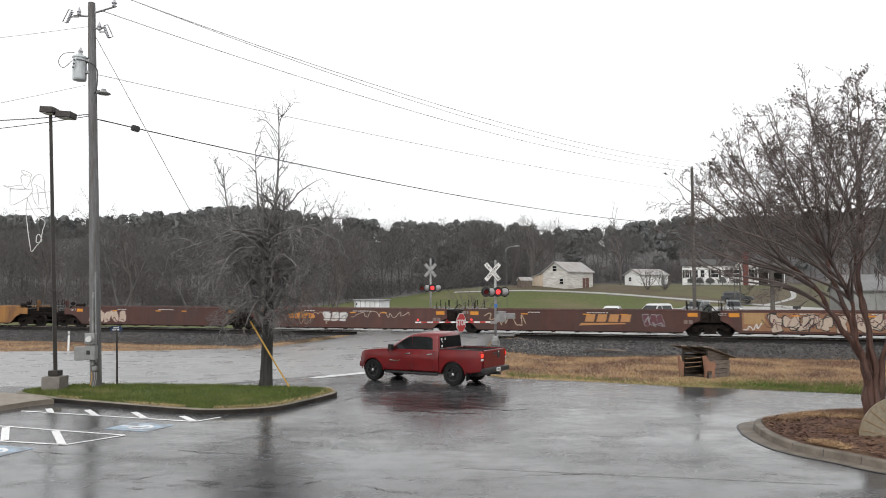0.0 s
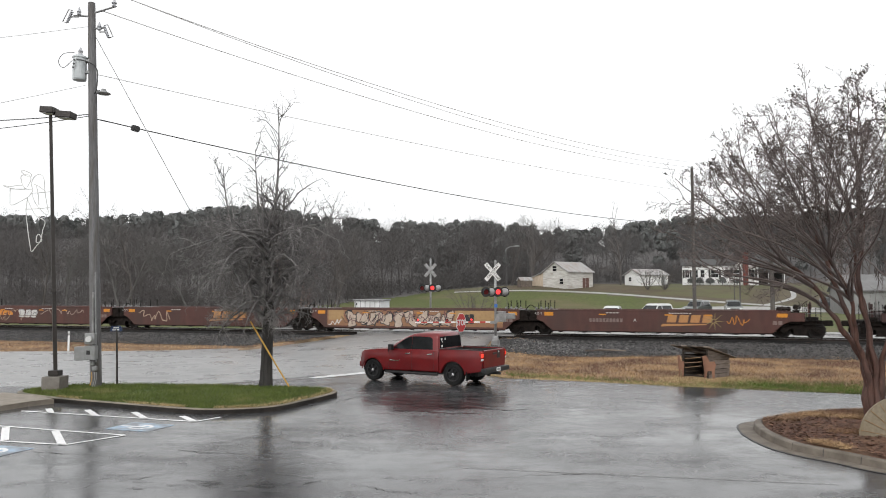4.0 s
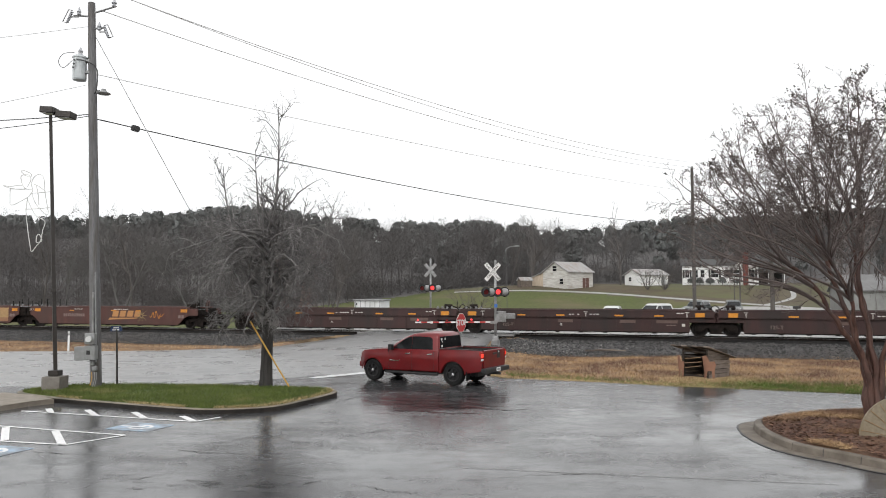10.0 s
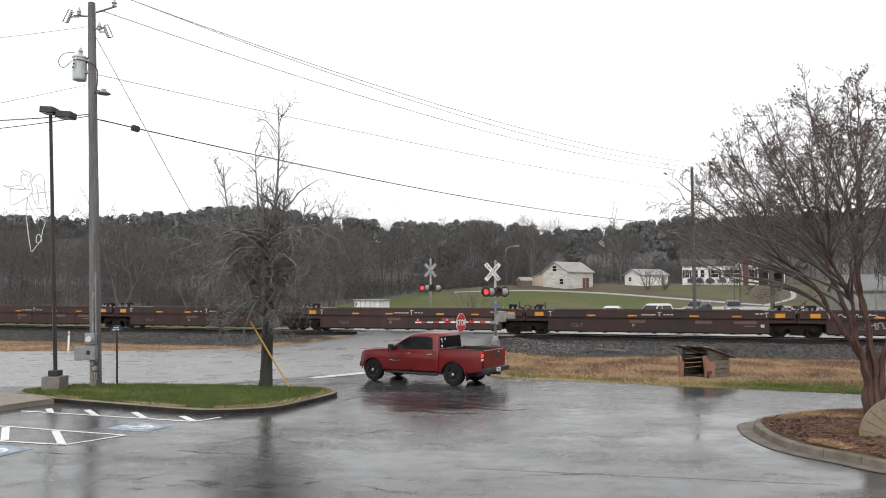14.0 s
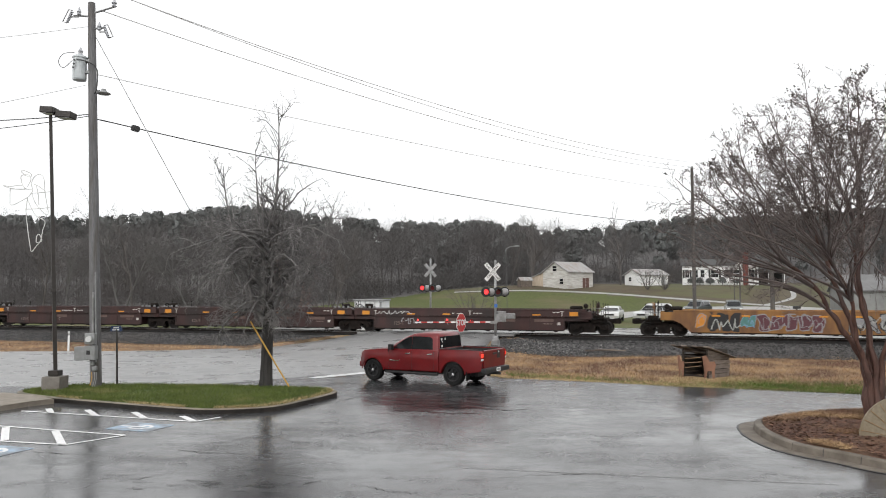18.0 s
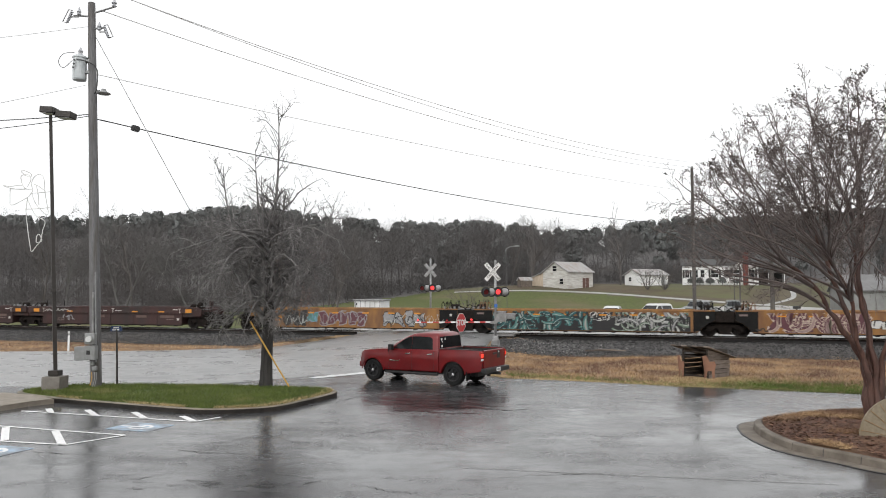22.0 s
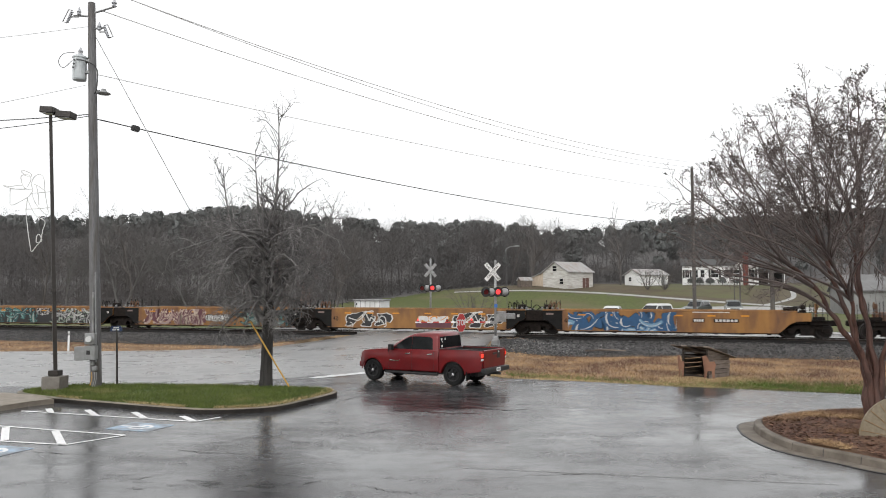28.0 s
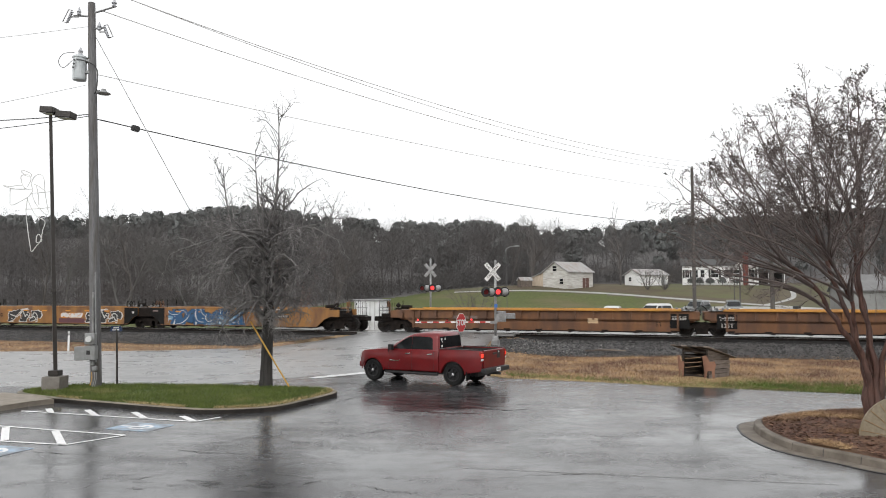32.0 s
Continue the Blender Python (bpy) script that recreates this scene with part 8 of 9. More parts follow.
for k, (x, y, h) in enumerate(((-44, 86, 14), (-36, 83, 15), (-50, 92, 16), (-30, 88, 13), (-40, 95, 15), (-25, 90, 13), (-57, 90, 15), (-20, 93, 12), (-14, 97, 12))):
    small_tree("bare_tree", x, y, h * 0.85, 0.4, 2 if k % 2 else 1, 50 + k, M_PALE if k in (0, 1, 3) else M_TWIG, "pale bare hardwood tree at the edge of the woods" if k in (0, 1, 3) else "bare hardwood tree at the edge of the woods", r=0.14, kids=12)
small_tree("bare_tree", -9.5, 60, 7.5, 0.5, 4, 70, M_TWIG, "thin bare saplings beside the track", r=0.07)
small_tree("bare_tree", -13.0, 64, 7.0, 0.6, 4, 71, mat("reddish_twigs", (0.14, 0.09, 0.075), (0.2, 0.13, 0.11), 0.9, scale=2), "reddish bare saplings beside the track", r=0.06)
for k, (x, y) in enumerate(((62, 118), (67, 124), (74, 128), (58, 150), (70, 150), (80, 140), (52, 152))):
    small_tree("bare_tree", x, y, 12 + k % 3, 0.3, 1, 80 + k, M_TWIG, "bare yard tree near the white house", r=0.16, kids=10)


def mesh_from(name, V, F, material):
    """Fast mesh from arrays of vertices and triangles."""
    me = bpy.data.meshes.new(name)
    me.vertices.add(len(V))
    me.vertices.foreach_set("co", np.asarray(V, dtype=np.float32).ravel())
    me.loops.add(len(F) * 3)
    me.loops.foreach_set("vertex_index", np.asarray(F, dtype=np.int32).ravel())
    me.polygons.add(len(F))
    me.polygons.foreach_set("loop_start", np.arange(0, len(F) * 3, 3, dtype=np.int32))
    me.update(calc_edges=True)
    me.validate()
    me.materials.append(material)
    return new(name, me)


def twig_crown(rng, n, rx, z0, z1):
    """The fine twigs of a bare crown: slivers that point up and out, denser towards its rim."""
    a, b = rng.uniform(0, 6.283, n), rng.uniform(-0.75, 1.0, n)
    q = rng.uniform(0.35, 1.0, n) ** 0.6
    lobes = 1 + 0.18 * np.sin(3 * a + rng.uniform(0, 6)) + 0.14 * np.sin(5 * b * 2 + rng.uniform(0, 6))
    w = np.sqrt(np.maximum(0.04, 1 - b * b)) * q * lobes
    c = np.stack([np.cos(a) * w * rx, np.sin(a) * w * rx, (z0 + z1) / 2 + b * q * (z1 - z0) / 2 * lobes], 1)
    d = np.stack([np.cos(a) * w, np.sin(a) * w, 0.55 + 0.3 * b], 1) + rng.normal(0, 0.45, (n, 3))
    d *= (rng.uniform(0.4, 1.0, n) / np.linalg.norm(d, axis=1))[:, None]
    o = np.cross(d, rng.normal(0, 1, (n, 3)))
    o *= (rng.uniform(0.014, 0.026, n) / np.linalg.norm(o, axis=1))[:, None]
    V = np.stack([c - o, c + o, c + d], 1).reshape(-1, 3)
    return V, np.arange(3 * n).reshape(-1, 3)


# tall evergreens that stand out among the bare trees: place and height
GROVE = ((3.1, 200, 11.5), (4.6, 204, 10.0), (19.8, 203, 11.0), (21.7, 206, 10.5), (24.5, 210, 9.5), (-77, 212, 11.0), (-74, 214, 12.0), (-71.5, 213, 11.0), (-58, 190, 10.0), (-96, 200, 10.5), (38, 215, 9.5), (58, 195, 11.0), (62, 199, 12.0), (80, 200, 12.0), (59.5, 284, 9.0), (62.0, 272, 8.5), (60.5, 265, 8.0), (57.0, 276, 8.5))


def woods():
    """Far woods: bare hardwoods with fine hazy crowns over brush, and rounded pines on the ridge; haze is painted into
    their greys.
    """
    rng = random.Random(90)
    protos = []
    for k in range(8):
        S = FlatSticks()
        spec = [(5, 0.07, 0.03, 11, 44, 0.42, 0.4), (3, 0.16, 0.05, 5, 42, 0.5, 0.5), (2, 0.2, 0.03, 0, 40, 0.6, 0.6)]
        grow([S], random.Random(200 + k), np.zeros(3), np.array([0.0, 0.0, 1.0]), 11.5, 0.1, 0, spec)
        F = []
        for f in S.f:
            F.append((f[0], f[1], f[2]))
            if f[2] != f[3]:
                F.append((f[0], f[2], f[3]))
        V = np.array(S.v)
        V2, F2 = twig_crown(np.random.default_rng(400 + k), 850, 3.1 + 0.12 * k, 2.2, 12.0 + 0.15 * k)
        protos.append((np.concatenate([V, V2]), np.concatenate([np.array(F), F2 + len(V)])))
    for k in range(3):
        protos.append(twig_crown(np.random.default_rng(500 + k), 420, 2.6, -0.6, 3.6 + 0.5 * k))
    allV, allF, n0 = [], [], 0
    spots = []
    while len(spots) < 820:
        y = rng.uniform(88, 250)
        x = rng.uniform(-0.66, 0.66) * y * 1.05
        if y < woods_edge(x) + 3 or (x > 5 and y < 152):
            continue
        spots.append((x, y, rng.randrange(8)))
    for i in range(620):
        x = rng.uniform(-95, 75)
        y = max(woods_edge(x), 150 if x > 5 else 0) + abs(rng.gauss(0, 16)) - 1
        spots.append((x, y, 8 + i % 3))
    for x, y, kind in spots:
        V, F = protos[kind]
        a, s = rng.uniform(0, 6.283), rng.uniform(0.75, 1.2) * (0.8 if y < 120 else (0.62 if y > 215 else 1.0))
        c, n_ = math.cos(a) * s, math.sin(a) * s
        W = np.stack([V[:, 0] * c - V[:, 1] * n_ + x, V[:, 0] * n_ + V[:, 1] * c + y, V[:, 2] * s * rng.uniform(0.85, 1.1) + land(x, y) - 0.3], 1)
        allV.append(W)
        allF.append(F + n0)
        n0 += len(W)
    tagged(mesh_from("bare_woods", np.concatenate(allV), np.concatenate(allF), M_WOODS), "leafless hardwood forest on the hillside, greyed for haze", "woods", kind="stuff")
    # pines: a trunk and rounded puffs of needles
    nr = np.random.default_rng(91)
    allV, allF, n0 = [], [], 0
    for i in range(520):
        y = rng.uniform(250, 320) if i < 490 else rng.uniform(180, 250)
        x = rng.uniform(-0.68, 0.68) * y
        if i >= 490:
            x = rng.choice((rng.uniform(-0.5, -0.2), rng.uniform(-0.05, 0.1), rng.uniform(0.2, 0.62), rng.uniform(0.3, 0.62))) * y
        h = rng.uniform(7.4, 9.3) * (1 if y > 230 else 1.1)
        if i < len(GROVE):
            x, y, h = GROVE[i]
        zb = land(x, y)
        V = []
        for k in range(9):
            f = rng.uniform(0.25, 1.0) if k else 1.0
            a, rad = rng.uniform(0, 6.283), min(2.2, (1.12 - f) * 3.6) * rng.uniform(0.4, 1.0)
            c = np.array([math.cos(a) * rad, math.sin(a) * rad, h * f - 0.7])
            r = rng.uniform(1.0, 1.7)
            u = nr.normal(0, 1, (34, 3))
            u /= np.linalg.norm(u, axis=1)[:, None]
            p = c + u * r * nr.uniform(0.75, 1.0, (34, 1)) * np.array([1.1, 1.1, 0.75])
            d1 = np.cross(u, nr.normal(0, 1, (34, 3))) * 0.6
            d2 = np.cross(u, d1) * 0.8 + u * 0.1
            V.append(np.stack([p - d1, p + d1, p + d2], 1).reshape(-1, 3))
        V.append(np.array([[-0.16, 0, 0], [0.16, 0.1, 0], [0, 0, h * 0.97], [0.16, 0.1, 0], [0, -0.15, 0], [0, 0, h * 0.97]]))
        V = np.concatenate(V)
        allV.append(V + np.array([x, y, zb - 1.0]))
        allF.append(np.arange(len(V)).reshape(-1, 3) + n0)
        n0 += len(V)
    tagged(mesh_from("pine_woods", np.concatenate(allV), np.concatenate(allF), M_PINE), "pines along the ridge, paled to grey for haze", "woods", kind="stuff")


woods()

# ---- houses across the track ----
M_WHITEB = mat("flaking_white_boards", (0.4, 0.385, 0.36), (0.62, 0.61, 0.58), 0.8, scale=1.2, c3=(0.3, 0.27, 0.23), c3_scale=0.9, c3_at=(0.5, 0.75), stretch=(0.6, 0.6, 4))
M_SIDING = mat("white_siding", (0.66, 0.66, 0.65), (0.76, 0.76, 0.75), 0.6, scale=2, stretch=(0.5, 0.5, 6))
M_TIN = mat("tin_roof", (0.26, 0.255, 0.25), (0.4, 0.395, 0.39), 0.5, 0.3, scale=1.5, c3=(0.25, 0.2, 0.17), c3_scale=0.6, stretch=(3, 0.5, 1))
M_SHINGLE = mat("grey_shingles", (0.05, 0.05, 0.05), (0.085, 0.083, 0.08), 0.9, scale=5)
M_BRICK = mat("red_brick", (0.16, 0.045, 0.035), (0.22, 0.065, 0.048), 0.85, scale=9, c3=(0.2, 0.06, 0.05), c3_scale=2)
M_DARKIN = mat("carport_inner_shade", (0.02, 0.02, 0.02), (0.04, 0.038, 0.036), 0.9, scale=3)
M_TANB = mat("tan_bare_boards", (0.42, 0.34, 0.26), (0.55, 0.46, 0.36), 0.85, scale=1.5, stretch=(3, 3, 0.5))


def gable_house(name, x, y, rot, L, W, H, rise, wall, roof, label, over=0.3):
    """Walls with gables, and a roof of two slabs; ridge along local x."""
    z = min(land(x + dx, y + dy) for dx in (-2, 2) for dy in (-2, 2)) - 0.15
    t = empty(name, pose(x, y, z, 0, 0, rot), label, "house")
    bm = B()
    slab(bm, [(-W / 2, 0), (W / 2, 0), (W / 2, H), (0, H + rise), (-W / 2, H)], -L / 2, L / 2, "YZ")
    w = part("wall", bm, wall, t)
    k = rise / (W / 2)
    for s in (-1, 1):
        bm = B()
        e = W / 2 + over
        slab(bm, [(0, H + rise + 0.02), (s * e, H + rise - e * k + 0.02), (s * e, H + rise - e * k + 0.16), (0, H + rise + 0.18)], -L / 2 - over, L / 2 + over, "YZ")
        part("roof", bm, roof, t)
    return t, w


def window(w, x, y, z, wd, h, axis, s, frame_mat, shutters=False):
    """A framed window set on a wall: axis is the wall's normal."""
    m = pose(x, y, z) if axis == "Y" else pose(x, y, z, 0, 0, 90)
    bm = B()
    box(bm, -wd / 2 - 0.08, wd / 2 + 0.08, -0.05, 0.05, -h / 2 - 0.08, h / 2 + 0.08, 0.01)
    f = part("window", bm, frame_mat, w, m=m)
    bm = B()
    box(bm, -wd / 2, wd / 2, -0.07, 0.07, -h / 2, h / 2)
    part("pane", bm, M_GLASSD, f)
    bm = B()
    box(bm, -wd / 2, wd / 2, -0.085, 0.085, -0.03, 0.03)
    part("glazing_bar", bm, frame_mat, f)
    if shutters:
        for q in (-1, 1):
            bm = B()
            a = q * (wd / 2 + 0.28)
            box(bm, a - 0.18, a + 0.18, -0.075, 0.075, -h / 2 - 0.05, h / 2 + 0.05, 0.01)
            part("shutter", bm, M_BLACKT, f)


def houses():
    # the old barn, gable and long side both in view
    t, w = gable_house("barn", 22.6, 133.0, 38, 6.6, 6.0, 3.0, 1.7, M_WHITEB, M_TIN, "weathered white wooden barn with a patched tin roof")
    window(w, -3.3, 0.1, 3.6, 0.9, 0.9, "X", -1, M_WHITEB)
    window(w, -3.3, -1.5, 1.3, 0.8, 0.9, "X", -1, M_WHITEB)
    for x, wd in ((0.9, 0.75), (1.8, 0.75)):
        bm = B()
        box(bm, x - wd / 2, x + wd / 2, -3.06, -3.0, 0.1, 1.9, 0.01)
        part("door", bm, mat("barn_door_brown", (0.1, 0.05, 0.045), (0.14, 0.075, 0.06), 0.85, scale=3), w, "dark red-brown barn door")
    bm = B()
    slab(bm, [(3.0, 0), (6.0, 0), (6.0, 2.1), (3.0, 2.95)], -3.1, 1.2, "YZ")
    lt = part("lean_to", bm, M_TANB, t, "tan bare-board lean-to")
    bm = B()
    slab(bm, [(2.9, 2.98), (6.3, 2.05), (6.3, 2.17), (2.9, 3.1)], -3.35, 1.5, "YZ")
    part("lean_to_roof", bm, M_TIN, t)
    # shed beside it
    t, w = gable_house("garden_shed", 14.9, 134, 15, 2.2, 1.8, 1.5, 0.5, M_BARNW, M_TIN, "small grey board shed beside the barn", 0.15)
    # garage
    t, w = gable_house("garage", 38.3, 138.5, 24, 6.4, 4.6, 2.1, 1.0, M_SIDING, M_TIN, "small white garage with a pale roof")
    window(w, -3.32, 0.5, 1.35, 0.7, 0.7, "X", -1, M_SIDING)
    bm = B()
    box(bm, 1.6, 2.5, -2.36, -2.3, 0.05, 1.8, 0.01)
    part("door", bm, M_GREY, w)
    # the long white house, its brick chimney in front
    t, w = gable_house("white_house", 54.0, 143.5, -20, 13.6, 7.0, 3.9, 1.2, M_SIDING, M_SHINGLE, "long white single-storey house with dark shutters and grey roof")
    for x, wd, sh in ((-5.9, 0.7, True), (-4.3, 0.7, False), (-3.1, 0.7, False), (-0.9, 1.3, True), (1.4, 1.2, False), (2.9, 1.0, True), (5.6, 1.0, True)):
        window(w, x, -3.5, 2.3, wd, 1.4, "Y", -1, M_SIDING, sh)
    bm = B()
    slab(bm, [(2.4, 3.6), (6.6, 3.6), (4.5, 5.5)], -4.1, -1.0, "XZ")
    g = part("front_gable", bm, M_SIDING, t)
    for s in (-1, 1):
        bm = B()
        slab(bm, [(4.5, 5.6), (4.5 + s * 2.4, 3.42), (4.5 + s * 2.4, 3.56), (4.5, 5.74)], -4.4, -0.6, "XZ")
        part("gable_roof", bm, M_SHINGLE, t)
    bm = B()
    box(bm, 4.1, 5.0, -4.6, -3.9, -0.2, 6.2, 0.04)
    box(bm, 4.0, 5.1, -4.7, -3.8, 6.0, 6.2, 0.03)
    ch = part("chimney", bm, M_BRICK, t, "red brick chimney")
    bm = B()
    box(bm, 6.7, 11.5, -3.0, 3.0, 2.5, 2.8, 0.03)
    part("carport_roof", bm, M_SHINGLE, t)
    for x in (8.6, 11.3):
        bm = B()
        box(bm, x - 0.07, x + 0.07, -2.9, -2.76, -0.2, 2.52)
        part("carport_post", bm, M_SIDING, t)
    # near-black back wall: the carport's inner shade is put into its colour
    bm = B()
    box(bm, 6.8, 11.4, 2.6, 2.9, 0, 2.5)
    part("carport_back_wall", bm, M_DARKIN, t)
    for x, r in ((-4.9, 1.0), (-3.6, 0.9), (-1.7, 0.9), (0.4, 1.0), (3.0, 0.8)):
        q = t.matrix_basis @ Vector((x, -4.8, 0))
        shrub(q.x, q.y, r * 0.8)
    # metal building at the right, half hidden by the trees
    # its weathered wall is darkened further, with shade put into the colour
    t, w = gable_house("metal_shed", 57.0, 92.0, -18, 14, 9, 3.0, 1.9, mat("shade_greyed_metal", (0.17, 0.17, 0.17), (0.24, 0.24, 0.235), 0.5, scale=1), mat("grey_metal_roof", (0.11, 0.108, 0.108), (0.16, 0.158, 0.156), 0.5, scale=1.2), "weathered white metal building with a grey roof, behind trees, wall greyed for shade")


def shrub(x, y, r):
    """An evergreen bush of small leaf flakes."""
    rng = random.Random(int(x * 10))
    V, F = [], []
    z = land(x, y)
    for k in range(260):
        a, b = rng.uniform(0, 6.283), rng.uniform(-0.2, 1.0)
        q = r * rng.uniform(0.6, 1.05) * (1 + 0.15 * math.sin(3 * a))
        c = np.array([math.cos(a) * q * math.sqrt(max(0.05, 1 - b * b)), math.sin(a) * q * math.sqrt(max(0.05, 1 - b * b)), r * 0.85 + b * r * 0.9])
        d1, d2 = (np.array([rng.gauss(0, 0.13) for _ in range(3)]) for _ in range(2))
        j = len(V)
        V += [c - d1, c + d1, c + d2]
        F.append((j, j + 1, j + 2))
    t = empty("evergreen_bush", pose(x, y, z), "clipped evergreen bush before the house, paled for haze", "bush", "bushes along the house")
    # same haze-paled needle colour as the ridge pines
    o = mesh_from("foliage", np.array(V), np.array(F), M_PINE)
    o.parent = t
    bm = B()
    tube(bm, (0, 0, -0.1), (0, 0, r), 0.07, 0.05, 6)
    part("stem", bm, M_BARK, t)


houses()


def strip(name, pts, width, material, label, lift=0.05):
    """A lane laid over the land."""
    P = curve_pts([(x, y, 0) for x, y in pts], 8)
    bm = B()
    rings = []
    for i, p in enumerate(P):
        d = (P[min(i + 1, len(P) - 1)] - P[max(i - 1, 0)]).normalized()
        o = Vector((-d.y, d.x, 0)) * width / 2
        row = []
        for k in (-1, -0.5, 0, 0.5, 1):
            q = p + o * k
            row.append((q.x, q.y, land(q.x, q.y) + lift))
        rings.append(row)
    loft(bm, rings, closed=False)
    return tagged(part(name, bm, material, smooth=True), label, "lane", kind="structure")


M_LANE = mat("pale_wet_lane", (0.23, 0.225, 0.215), (0.32, 0.315, 0.3), 0.5, scale=0.8)
strip("lane", [(2, 128), (14, 127), (26, 123.5), (38, 116.5), (48, 110), (58, 104), (75, 98)], 1.7, M_LANE, "pale gravel lane across the lawn")
strip("lane", [(48, 110), (56, 118), (61, 130), (62, 140)], 0.8, M_LANE, "pale drive up to the house")
strip("lane", [(8.5, 70), (22, 90), (34, 101), (44, 104), (58, 100), (80, 90)], 9.0, M_LANE, "pale wet gravel yard beyond the track", 0.04)


M_DRYLAWN = mat("dry_winter_lawn", (0.054, 0.04, 0.022), (0.088, 0.066, 0.034), 0.95, scale=0.5, c3=(0.085, 0.085, 0.03), c3_scale=0.12, bump=0.3, bump_scale=5)
strip("lawn", [(8, 137), (20, 134), (32, 129), (44, 123.5), (54, 121)], 11.0, M_DRYLAWN, "brown dry winter lawn before the houses", 0.03)


def far_car(name, x, y, rot, paint, label, kind="suv"):
    """A parked car: lower body, glasshouse, windows, wheels, lamps."""
    t = empty(name, pose(x, y, land(x, y) + 0.05, 0, 0, rot), label, "car")
    H = 1.72 if kind == "suv" else 1.48
    bm = B()
    prism(bm, [(-2.25, 0.35), (-1.85, 0.35)] + arc(-1.4, 0.35, 0.4, 176, 4, 8)[::1] + [(0.95, 0.33)] + arc(1.4, 0.35, 0.4, 176, 4, 8) + [(2.2, 0.38), (2.3, 0.6), (2.22, 0.85), (1.9, 0.98), (1.0, 1.05), (-2.2, 1.08), (-2.32, 0.8)], -0.9, 0.9, 0.05, 2)
    part("body", bm, paint, t)
    back = -2.15 if kind == "suv" else -1.7
    bm = B()
    r = []
    for z, x0, x1, w in ((1.0, back - 0.03, 1.1, 0.84), (H - 0.12, back + 0.25, 0.3, 0.7), (H, back + 0.45, 0.1, 0.6)):
        r.append([(x0, -w, z), (x1, -w, z), (x1, w, z), (x0, w, z)])
    loft(bm, r)
    c = part("cabin", bm, paint, t)
    yy = lambda z: 0.84 - 0.14 * (z - 1.0) / (H - 1.12) + 0.008
    for s in (-1, 1):
        for x0, x1, x2, x3 in ((0.9, -0.1, -0.1, 0.4), (-0.2, back + 0.25, back + 0.4, -0.2)):
            bm = B()
            z0, z1 = 1.08, H - 0.2
            q = [(x0, s * yy(z0), z0), (x1, s * yy(z0), z0), (x2, s * yy(z1), z1), (x3, s * yy(z1), z1)]
            loft(bm, [q, [(a, b - s * 0.02, d) for a, b, d in q]])
            part("side_window", bm, M_GLASSD, c)
    for q in ([(1.03, -0.72, 1.1), (1.03, 0.72, 1.1), (0.45, 0.62, H - 0.18), (0.45, -0.62, H - 0.18)], [(back + 0.02, -0.7, 1.12), (back + 0.02, 0.7, 1.12), (back + 0.21, 0.62, H - 0.2), (back + 0.21, -0.62, H - 0.2)]):
        bm = B()
        s = 0.03 if q[0][0] > 0 else -0.03
        loft(bm, [[(a + s, b, d + 0.005) for a, b, d in q], [(a - s, b, d) for a, b, d in q]])
        part("windscreen", bm, M_GLASSD, c)
    for x_ in (-1.4, 1.4):
        for s in (-1, 1):
            bm = B()
            lathe(bm, [(0.2, -0.11), (0.33, -0.1), (0.35, 0.0), (0.33, 0.1), (0.2, 0.11)], 16, "Y")
            w = part("wheel", bm, M_RUBBER, t, m=pose(x_, s * 0.82, 0.35))
            bm = B()
            lathe(bm, [(0.2, s * 0.02), (0.2, s * 0.115), (0.05, s * 0.1)], 12, "Y")
            part("rim", bm, M_GREY, w)
    for s in (-1, 1):
        bm = B()
        box(bm, 2.12, 2.27, min(s * 0.5, s * 0.82), max(s * 0.5, s * 0.82), 0.66, 0.82, 0.03)
        part("headlight", bm, M_LENS, t)
        bm = B()
        box(bm, -2.32, -2.22, min(s * 0.66, s * 0.86), max(s * 0.66, s * 0.86), 0.75, 0.98, 0.02)
        part("tail_lamp", bm, M_LAMPDIM, t)
    bm = B()
    box(bm, 2.2, 2.3, -0.45, 0.45, 0.6, 0.78, 0.02)
    part("grille", bm, M_BLACKT, t)
    return t


M_CARW = mat("white_car_paint", (0.5, 0.51, 0.51), (0.56, 0.56, 0.56), 0.3, coat=0.6, scale=2)
M_CARS = mat("dark_grey_car_paint", (0.1, 0.11, 0.11), (0.16, 0.17, 0.17), 0.3, 0.4, coat=0.6, scale=2)
M_CARD = mat("dark_car_paint", (0.02, 0.022, 0.025), (0.03, 0.032, 0.036), 0.3, coat=0.6, scale=2)
far_car("parked_suv", 20.2, 70.5, 222, M_CARW, "white sport utility vehicle parked on wet gravel beyond the track")
far_car("parked_suv", 29.3, 85.0, 230, M_CARS, "dark grey sport utility vehicle parked on wet gravel")
far_car("parked_suv", 33.7, 85.5, 252, M_CARS, "dark grey sport utility vehicle parked on wet gravel")
far_car("parked_car", 16.4, 71.5, 250, M_CARW, "white car parked low beyond the track", "sedan")
DRIVER_CAR = far_car("moving_suv", 45.0, 112.5, -28, M_CARD, "dark sport utility vehicle driving down the pale lane")

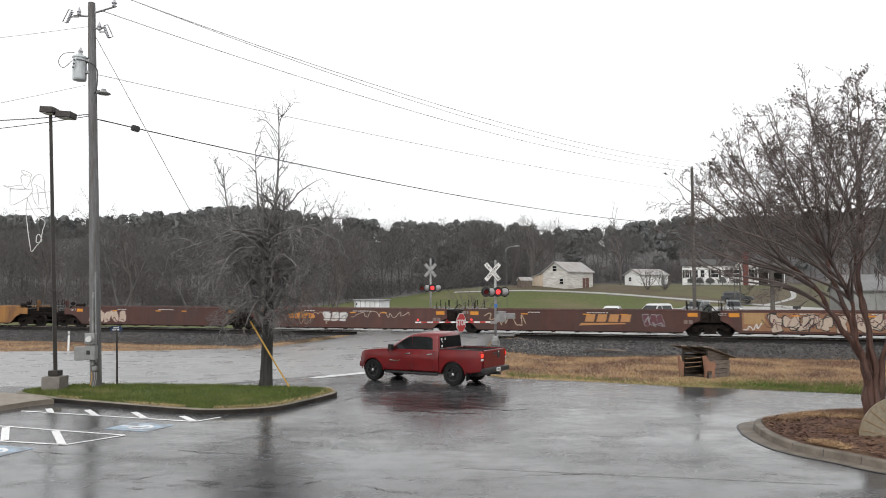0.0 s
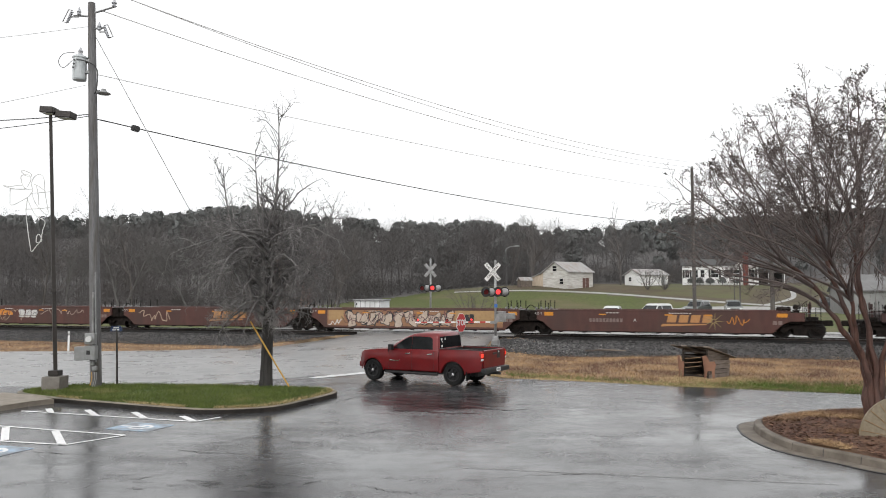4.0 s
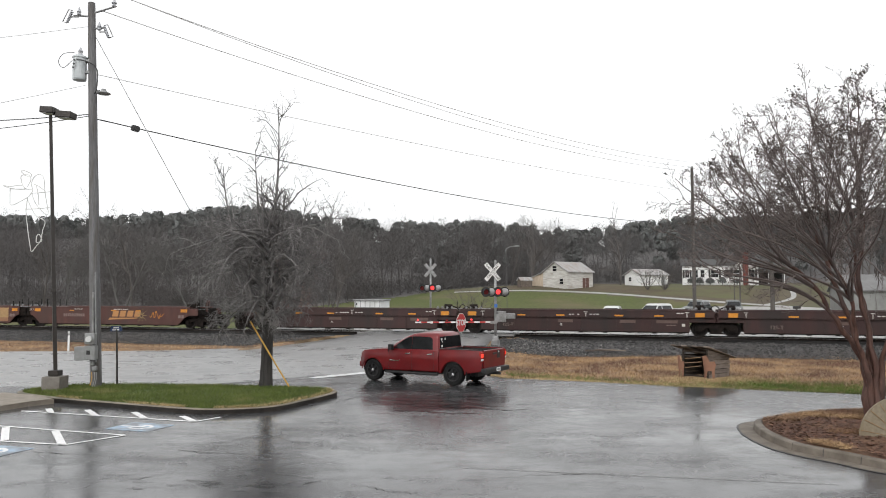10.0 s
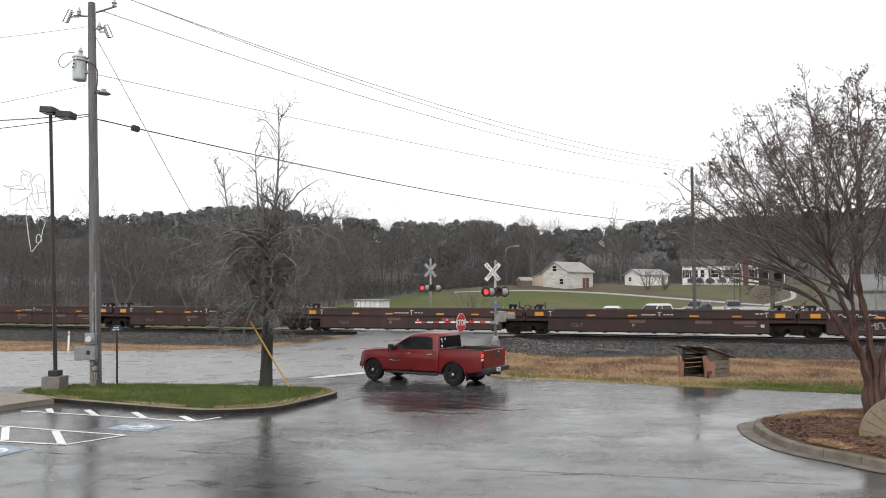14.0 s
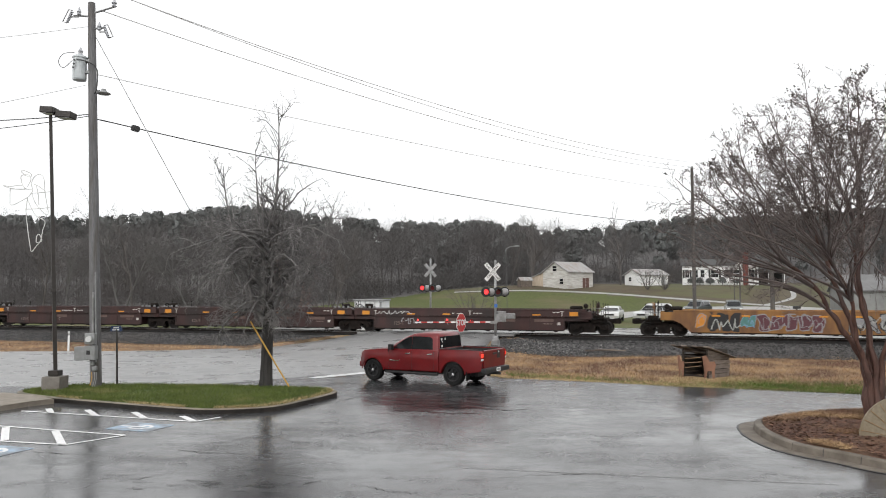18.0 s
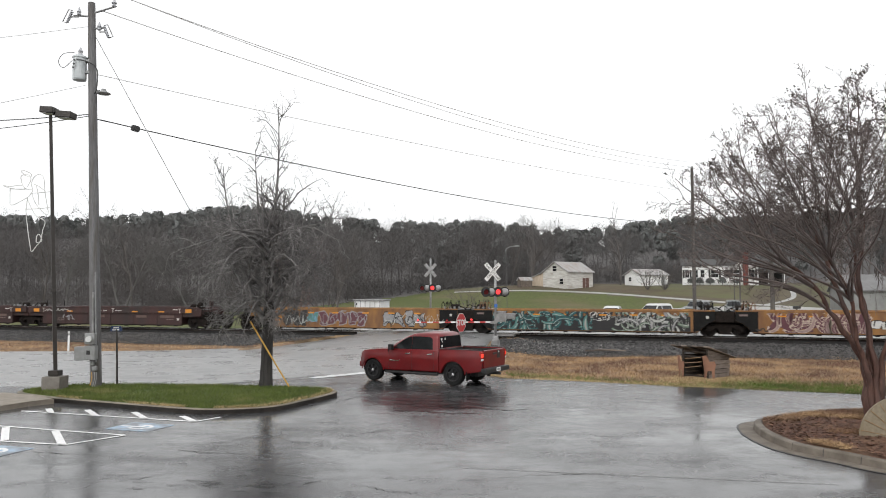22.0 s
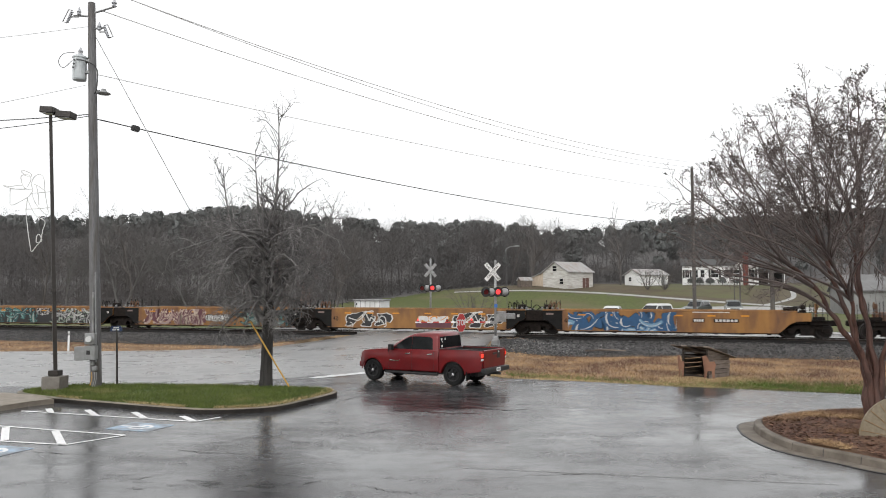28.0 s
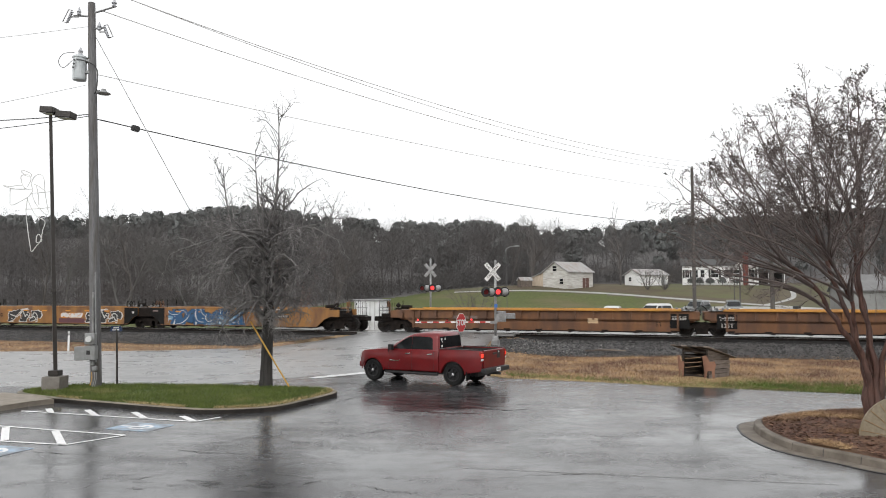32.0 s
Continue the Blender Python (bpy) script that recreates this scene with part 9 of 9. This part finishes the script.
# ---- poles and wires beyond ----


def far_pole(name, x, y, h, r, label):
    t = empty(name, pose(x, y, land(x, y) - 0.1), label, "utility pole")
    bm = B()
    lean_tube(bm, (0, 0, 0), (0, 0, h), r, r * 0.7, 10, 6, 0.05)
    part("pole", bm, mat("brown_pole_wood", (0.06, 0.054, 0.05), (0.115, 0.105, 0.097), 0.85, scale=5, stretch=(6, 6, 0.5)), t)
    for dz in (0.15, 0.7):
        bm = B()
        lathe(bm, [(0.03, 0), (0.07, 0.06), (0.04, 0.14), (0.06, 0.2), (0.02, 0.28)], 8, at=(0.1 if dz > 0.5 else 0.0, -0.05, h - dz))
        part("insulator", bm, M_PORC, t)
    return t


far_pole("utility_pole", 20.5, 60.0, 13.35, 0.17, "brown wooden utility pole beyond the track")
far_pole("utility_pole", 43.6, 108.0, 6.2, 0.12, "thin grey wooden service pole by the lane")
far_pole("utility_pole", 39.6, 100.0, 5.0, 0.09, "thin wooden post beside the parked vehicles")
far_pole("utility_pole", 32.0, 71.5, 6.0, 0.24, "short thick wooden pole beyond the track")


def mailbox():
    t = empty("mailbox", pose(30.0, 62.5, land(30, 62.5), 0, 0, -16), "black mailbox on a post beyond the track", "mailbox")
    bm = B()
    box(bm, -0.05, 0.05, -0.05, 0.05, 0, 1.5)
    part("post", bm, M_BLACKT, t)
    bm = B()
    lathe(bm, [(0.12, -0.3), (0.12, 0.3)], 14, "X", (0, 0, 1.62))
    part("box", bm, M_BLACKT, t, smooth=False)
    bm = B()
    box(bm, -0.3, 0.3, -0.12, 0.12, 1.5, 1.6, 0.01)
    part("tray", bm, M_BLACKT, t)


mailbox()


def street_lamp_far():
    t = empty("street_lamp", pose(6.3, 72.0, land(6.3, 72.0) - 1.2), "thin grey street lamp with a curved arm, beyond the track", "street lamp")
    bm = B()
    lean_tube(bm, (0, 0, 0), (-0.1, 0, 8.0), 0.032, 0.025, 6, 4)
    part("post", bm, mat("dull_lamp_grey", (0.075, 0.073, 0.072), (0.1, 0.098, 0.096), 0.8, scale=4), t)
    bm = B()
    pipe(bm, curve_pts([(-0.1, 0, 7.9), (-0.1, 0, 8.3), (0.3, 0, 8.55), (0.8, 0, 8.6)], 4), 0.035, 6)
    part("arm", bm, M_GREY, t)
    bm = B()
    box(bm, 0.7, 1.2, -0.12, 0.12, 8.55, 8.68, 0.03)
    part("lamp_head", bm, M_GREY, t)


street_lamp_far()

M_WIREP = mat("weathered_line", (0.5, 0.5, 0.5), (0.6, 0.6, 0.6), 0.7, scale=5)
GREY_LINE = "thin grey power line between the poles"
wire("power_line", (-11.74, 25.75, 14.07), (20.5, 60.0, 14.18), 0.94, 0.02, M_WIREP, GREY_LINE)
wire("power_line", (-11.69, 26.25, 14.18), (20.6, 60.0, 13.74), 1.03, 0.018, M_WIREP, GREY_LINE)
wire("power_line", (-12.18, 25.74, 13.45), (20.5, 60.0, 13.4), 0.92, 0.02, M_WIREP, GREY_LINE)
wire("power_line", pole_at(11.17), (20.5, 60.0, 11.74), 0.36, 0.018, M_WIREP, "thin grey neutral wire between the poles")
wire("phone_cable", pole_at(9.55), (20.5, 62.0, 9.2), 0.67, 0.026, M_WIRE, "thick black telephone cable between the poles")
wire("phone_cable", pole_at(9.7), Vector((-34, 28.0, 10.5)), 0.5, 0.02, M_WIRE, "black cable leading off from the pole")
wire("phone_cable", pole_at(9.65), Vector((-30, 26.0, 9.2)), 0.6, 0.015, M_WIRE, "thin black cable leading off from the pole")
wire("power_line", pole_at(10.8), Vector((-20, 22.0, 8.0)), 0.1, 0.01, M_WIREG, "thin grey wire leading off from the pole")
wire("power_line", pole_at(12.9), Vector((-26, 30.0, 13.3)), 0.1, 0.01, M_WIREG, "thin grey wire leading off from the pole")


def splice():
    a = pole_at(9.55) + Vector((1.05, 1.1, -0.12))
    bm = B()
    box(bm, -0.14, 0.14, -0.09, 0.09, -0.1, 0.1, 0.04, 2)
    tagged(part("splice_case", bm, M_WIRE, m=Matrix.Translation(a) @ pose(0, 0, 0, 0, 10, 45)), "black splice case on the telephone cable", "splice case")


splice()

# ---- what moves ----


def gone(t):
    """Metres that the train has travelled to the left after t seconds; it slowly gathers speed."""
    return 6.47546746 * t + 0.00470783 * t * t + 0.000155743 * t ** 3


def motions():
    turn = pose(0, 0, 0, 0, 0, -math.degrees(TH))
    for car in CARS:
        s = car["s"]
        del car["s"]
        rows = []
        for k in range(33):
            rows.append((k, Matrix.Translation(track(s - gone(k), 0, RAIL_Z)) @ turn))
        walk(car, rows)
    # a wheel turns once in 2.9 m
    n = int(gone(32) / WHEEL_R / radians(80)) + 1
    rows = []
    for k in range(n + 1):
        lo, hi = 0.0, 32.0
        for _ in range(30):
            mid = (lo + hi) / 2
            lo, hi = (mid, hi) if gone(mid) < gone(32) * k / n else (lo, mid)
        rows.append((round(hi * FPS) / FPS if k < n else 32.0, k))
    rows = [r for i, r in enumerate(rows) if i == 0 or frame(r[0]) > frame(rows[i - 1][0])]
    for wheel, dx in SPIN:
        walk(wheel, [(t, pose(dx, 0, WHEEL_R, 0, -math.degrees(gone(t) / WHEEL_R) % 360 - 360, 0)) for t, _ in rows])

    # the signal lamps swap sides every 0.731 s: a glowing disc comes forward through its lens, and goes back
    H, T0 = 0.731, 0.3
    for glow, ph, *ends in LAMP_HEADS:
        front, back = ends if ends else ((0, -0.012, 0), (0, 0.06, 0))
        rows = []
        on = lambda i: ph == 2 or (i % 2 == 0) == (ph == 0)
        rows.append((0.0, pose(*(front if on(-1) else back))))
        for i in range(44):
            t = T0 + i * H
            if t > 31.9:
                break
            rows.append((t - 0.017, pose(*(front if on(i - 1) else back))))
            rows.append((t + 0.034, pose(*(front if on(i) else back))))
        rows.append((32.0, pose(*(front if on(43) else back))))
        walk(glow, rows)
    # the dark car rolls down the lane and out of sight
    way = [(0, 45.0, 112.4, -30), (0.5, 47.2, 110.6, -31), (1, 48.6, 109.8, -30), (1.5, 49.5, 109.3, -28), (2, 50.4, 108.8, -26), (2.5, 51.5, 108.2, -26), (3, 52.6, 107.5, -27), (3.5, 54.2, 106.3, -28), (5.5, 62.5, 102.4, -25), (7, 70.0, 99.4, -20), (9, 82, 96.0, -14), (11, 96, 93.5, -10), (32, 112, 91.0, -8)]
    walk(DRIVER_CAR, [(t, pose(x, y, land(x, y) + 0.07, 0, 0, a)) for t, x, y, a in way])


motions()
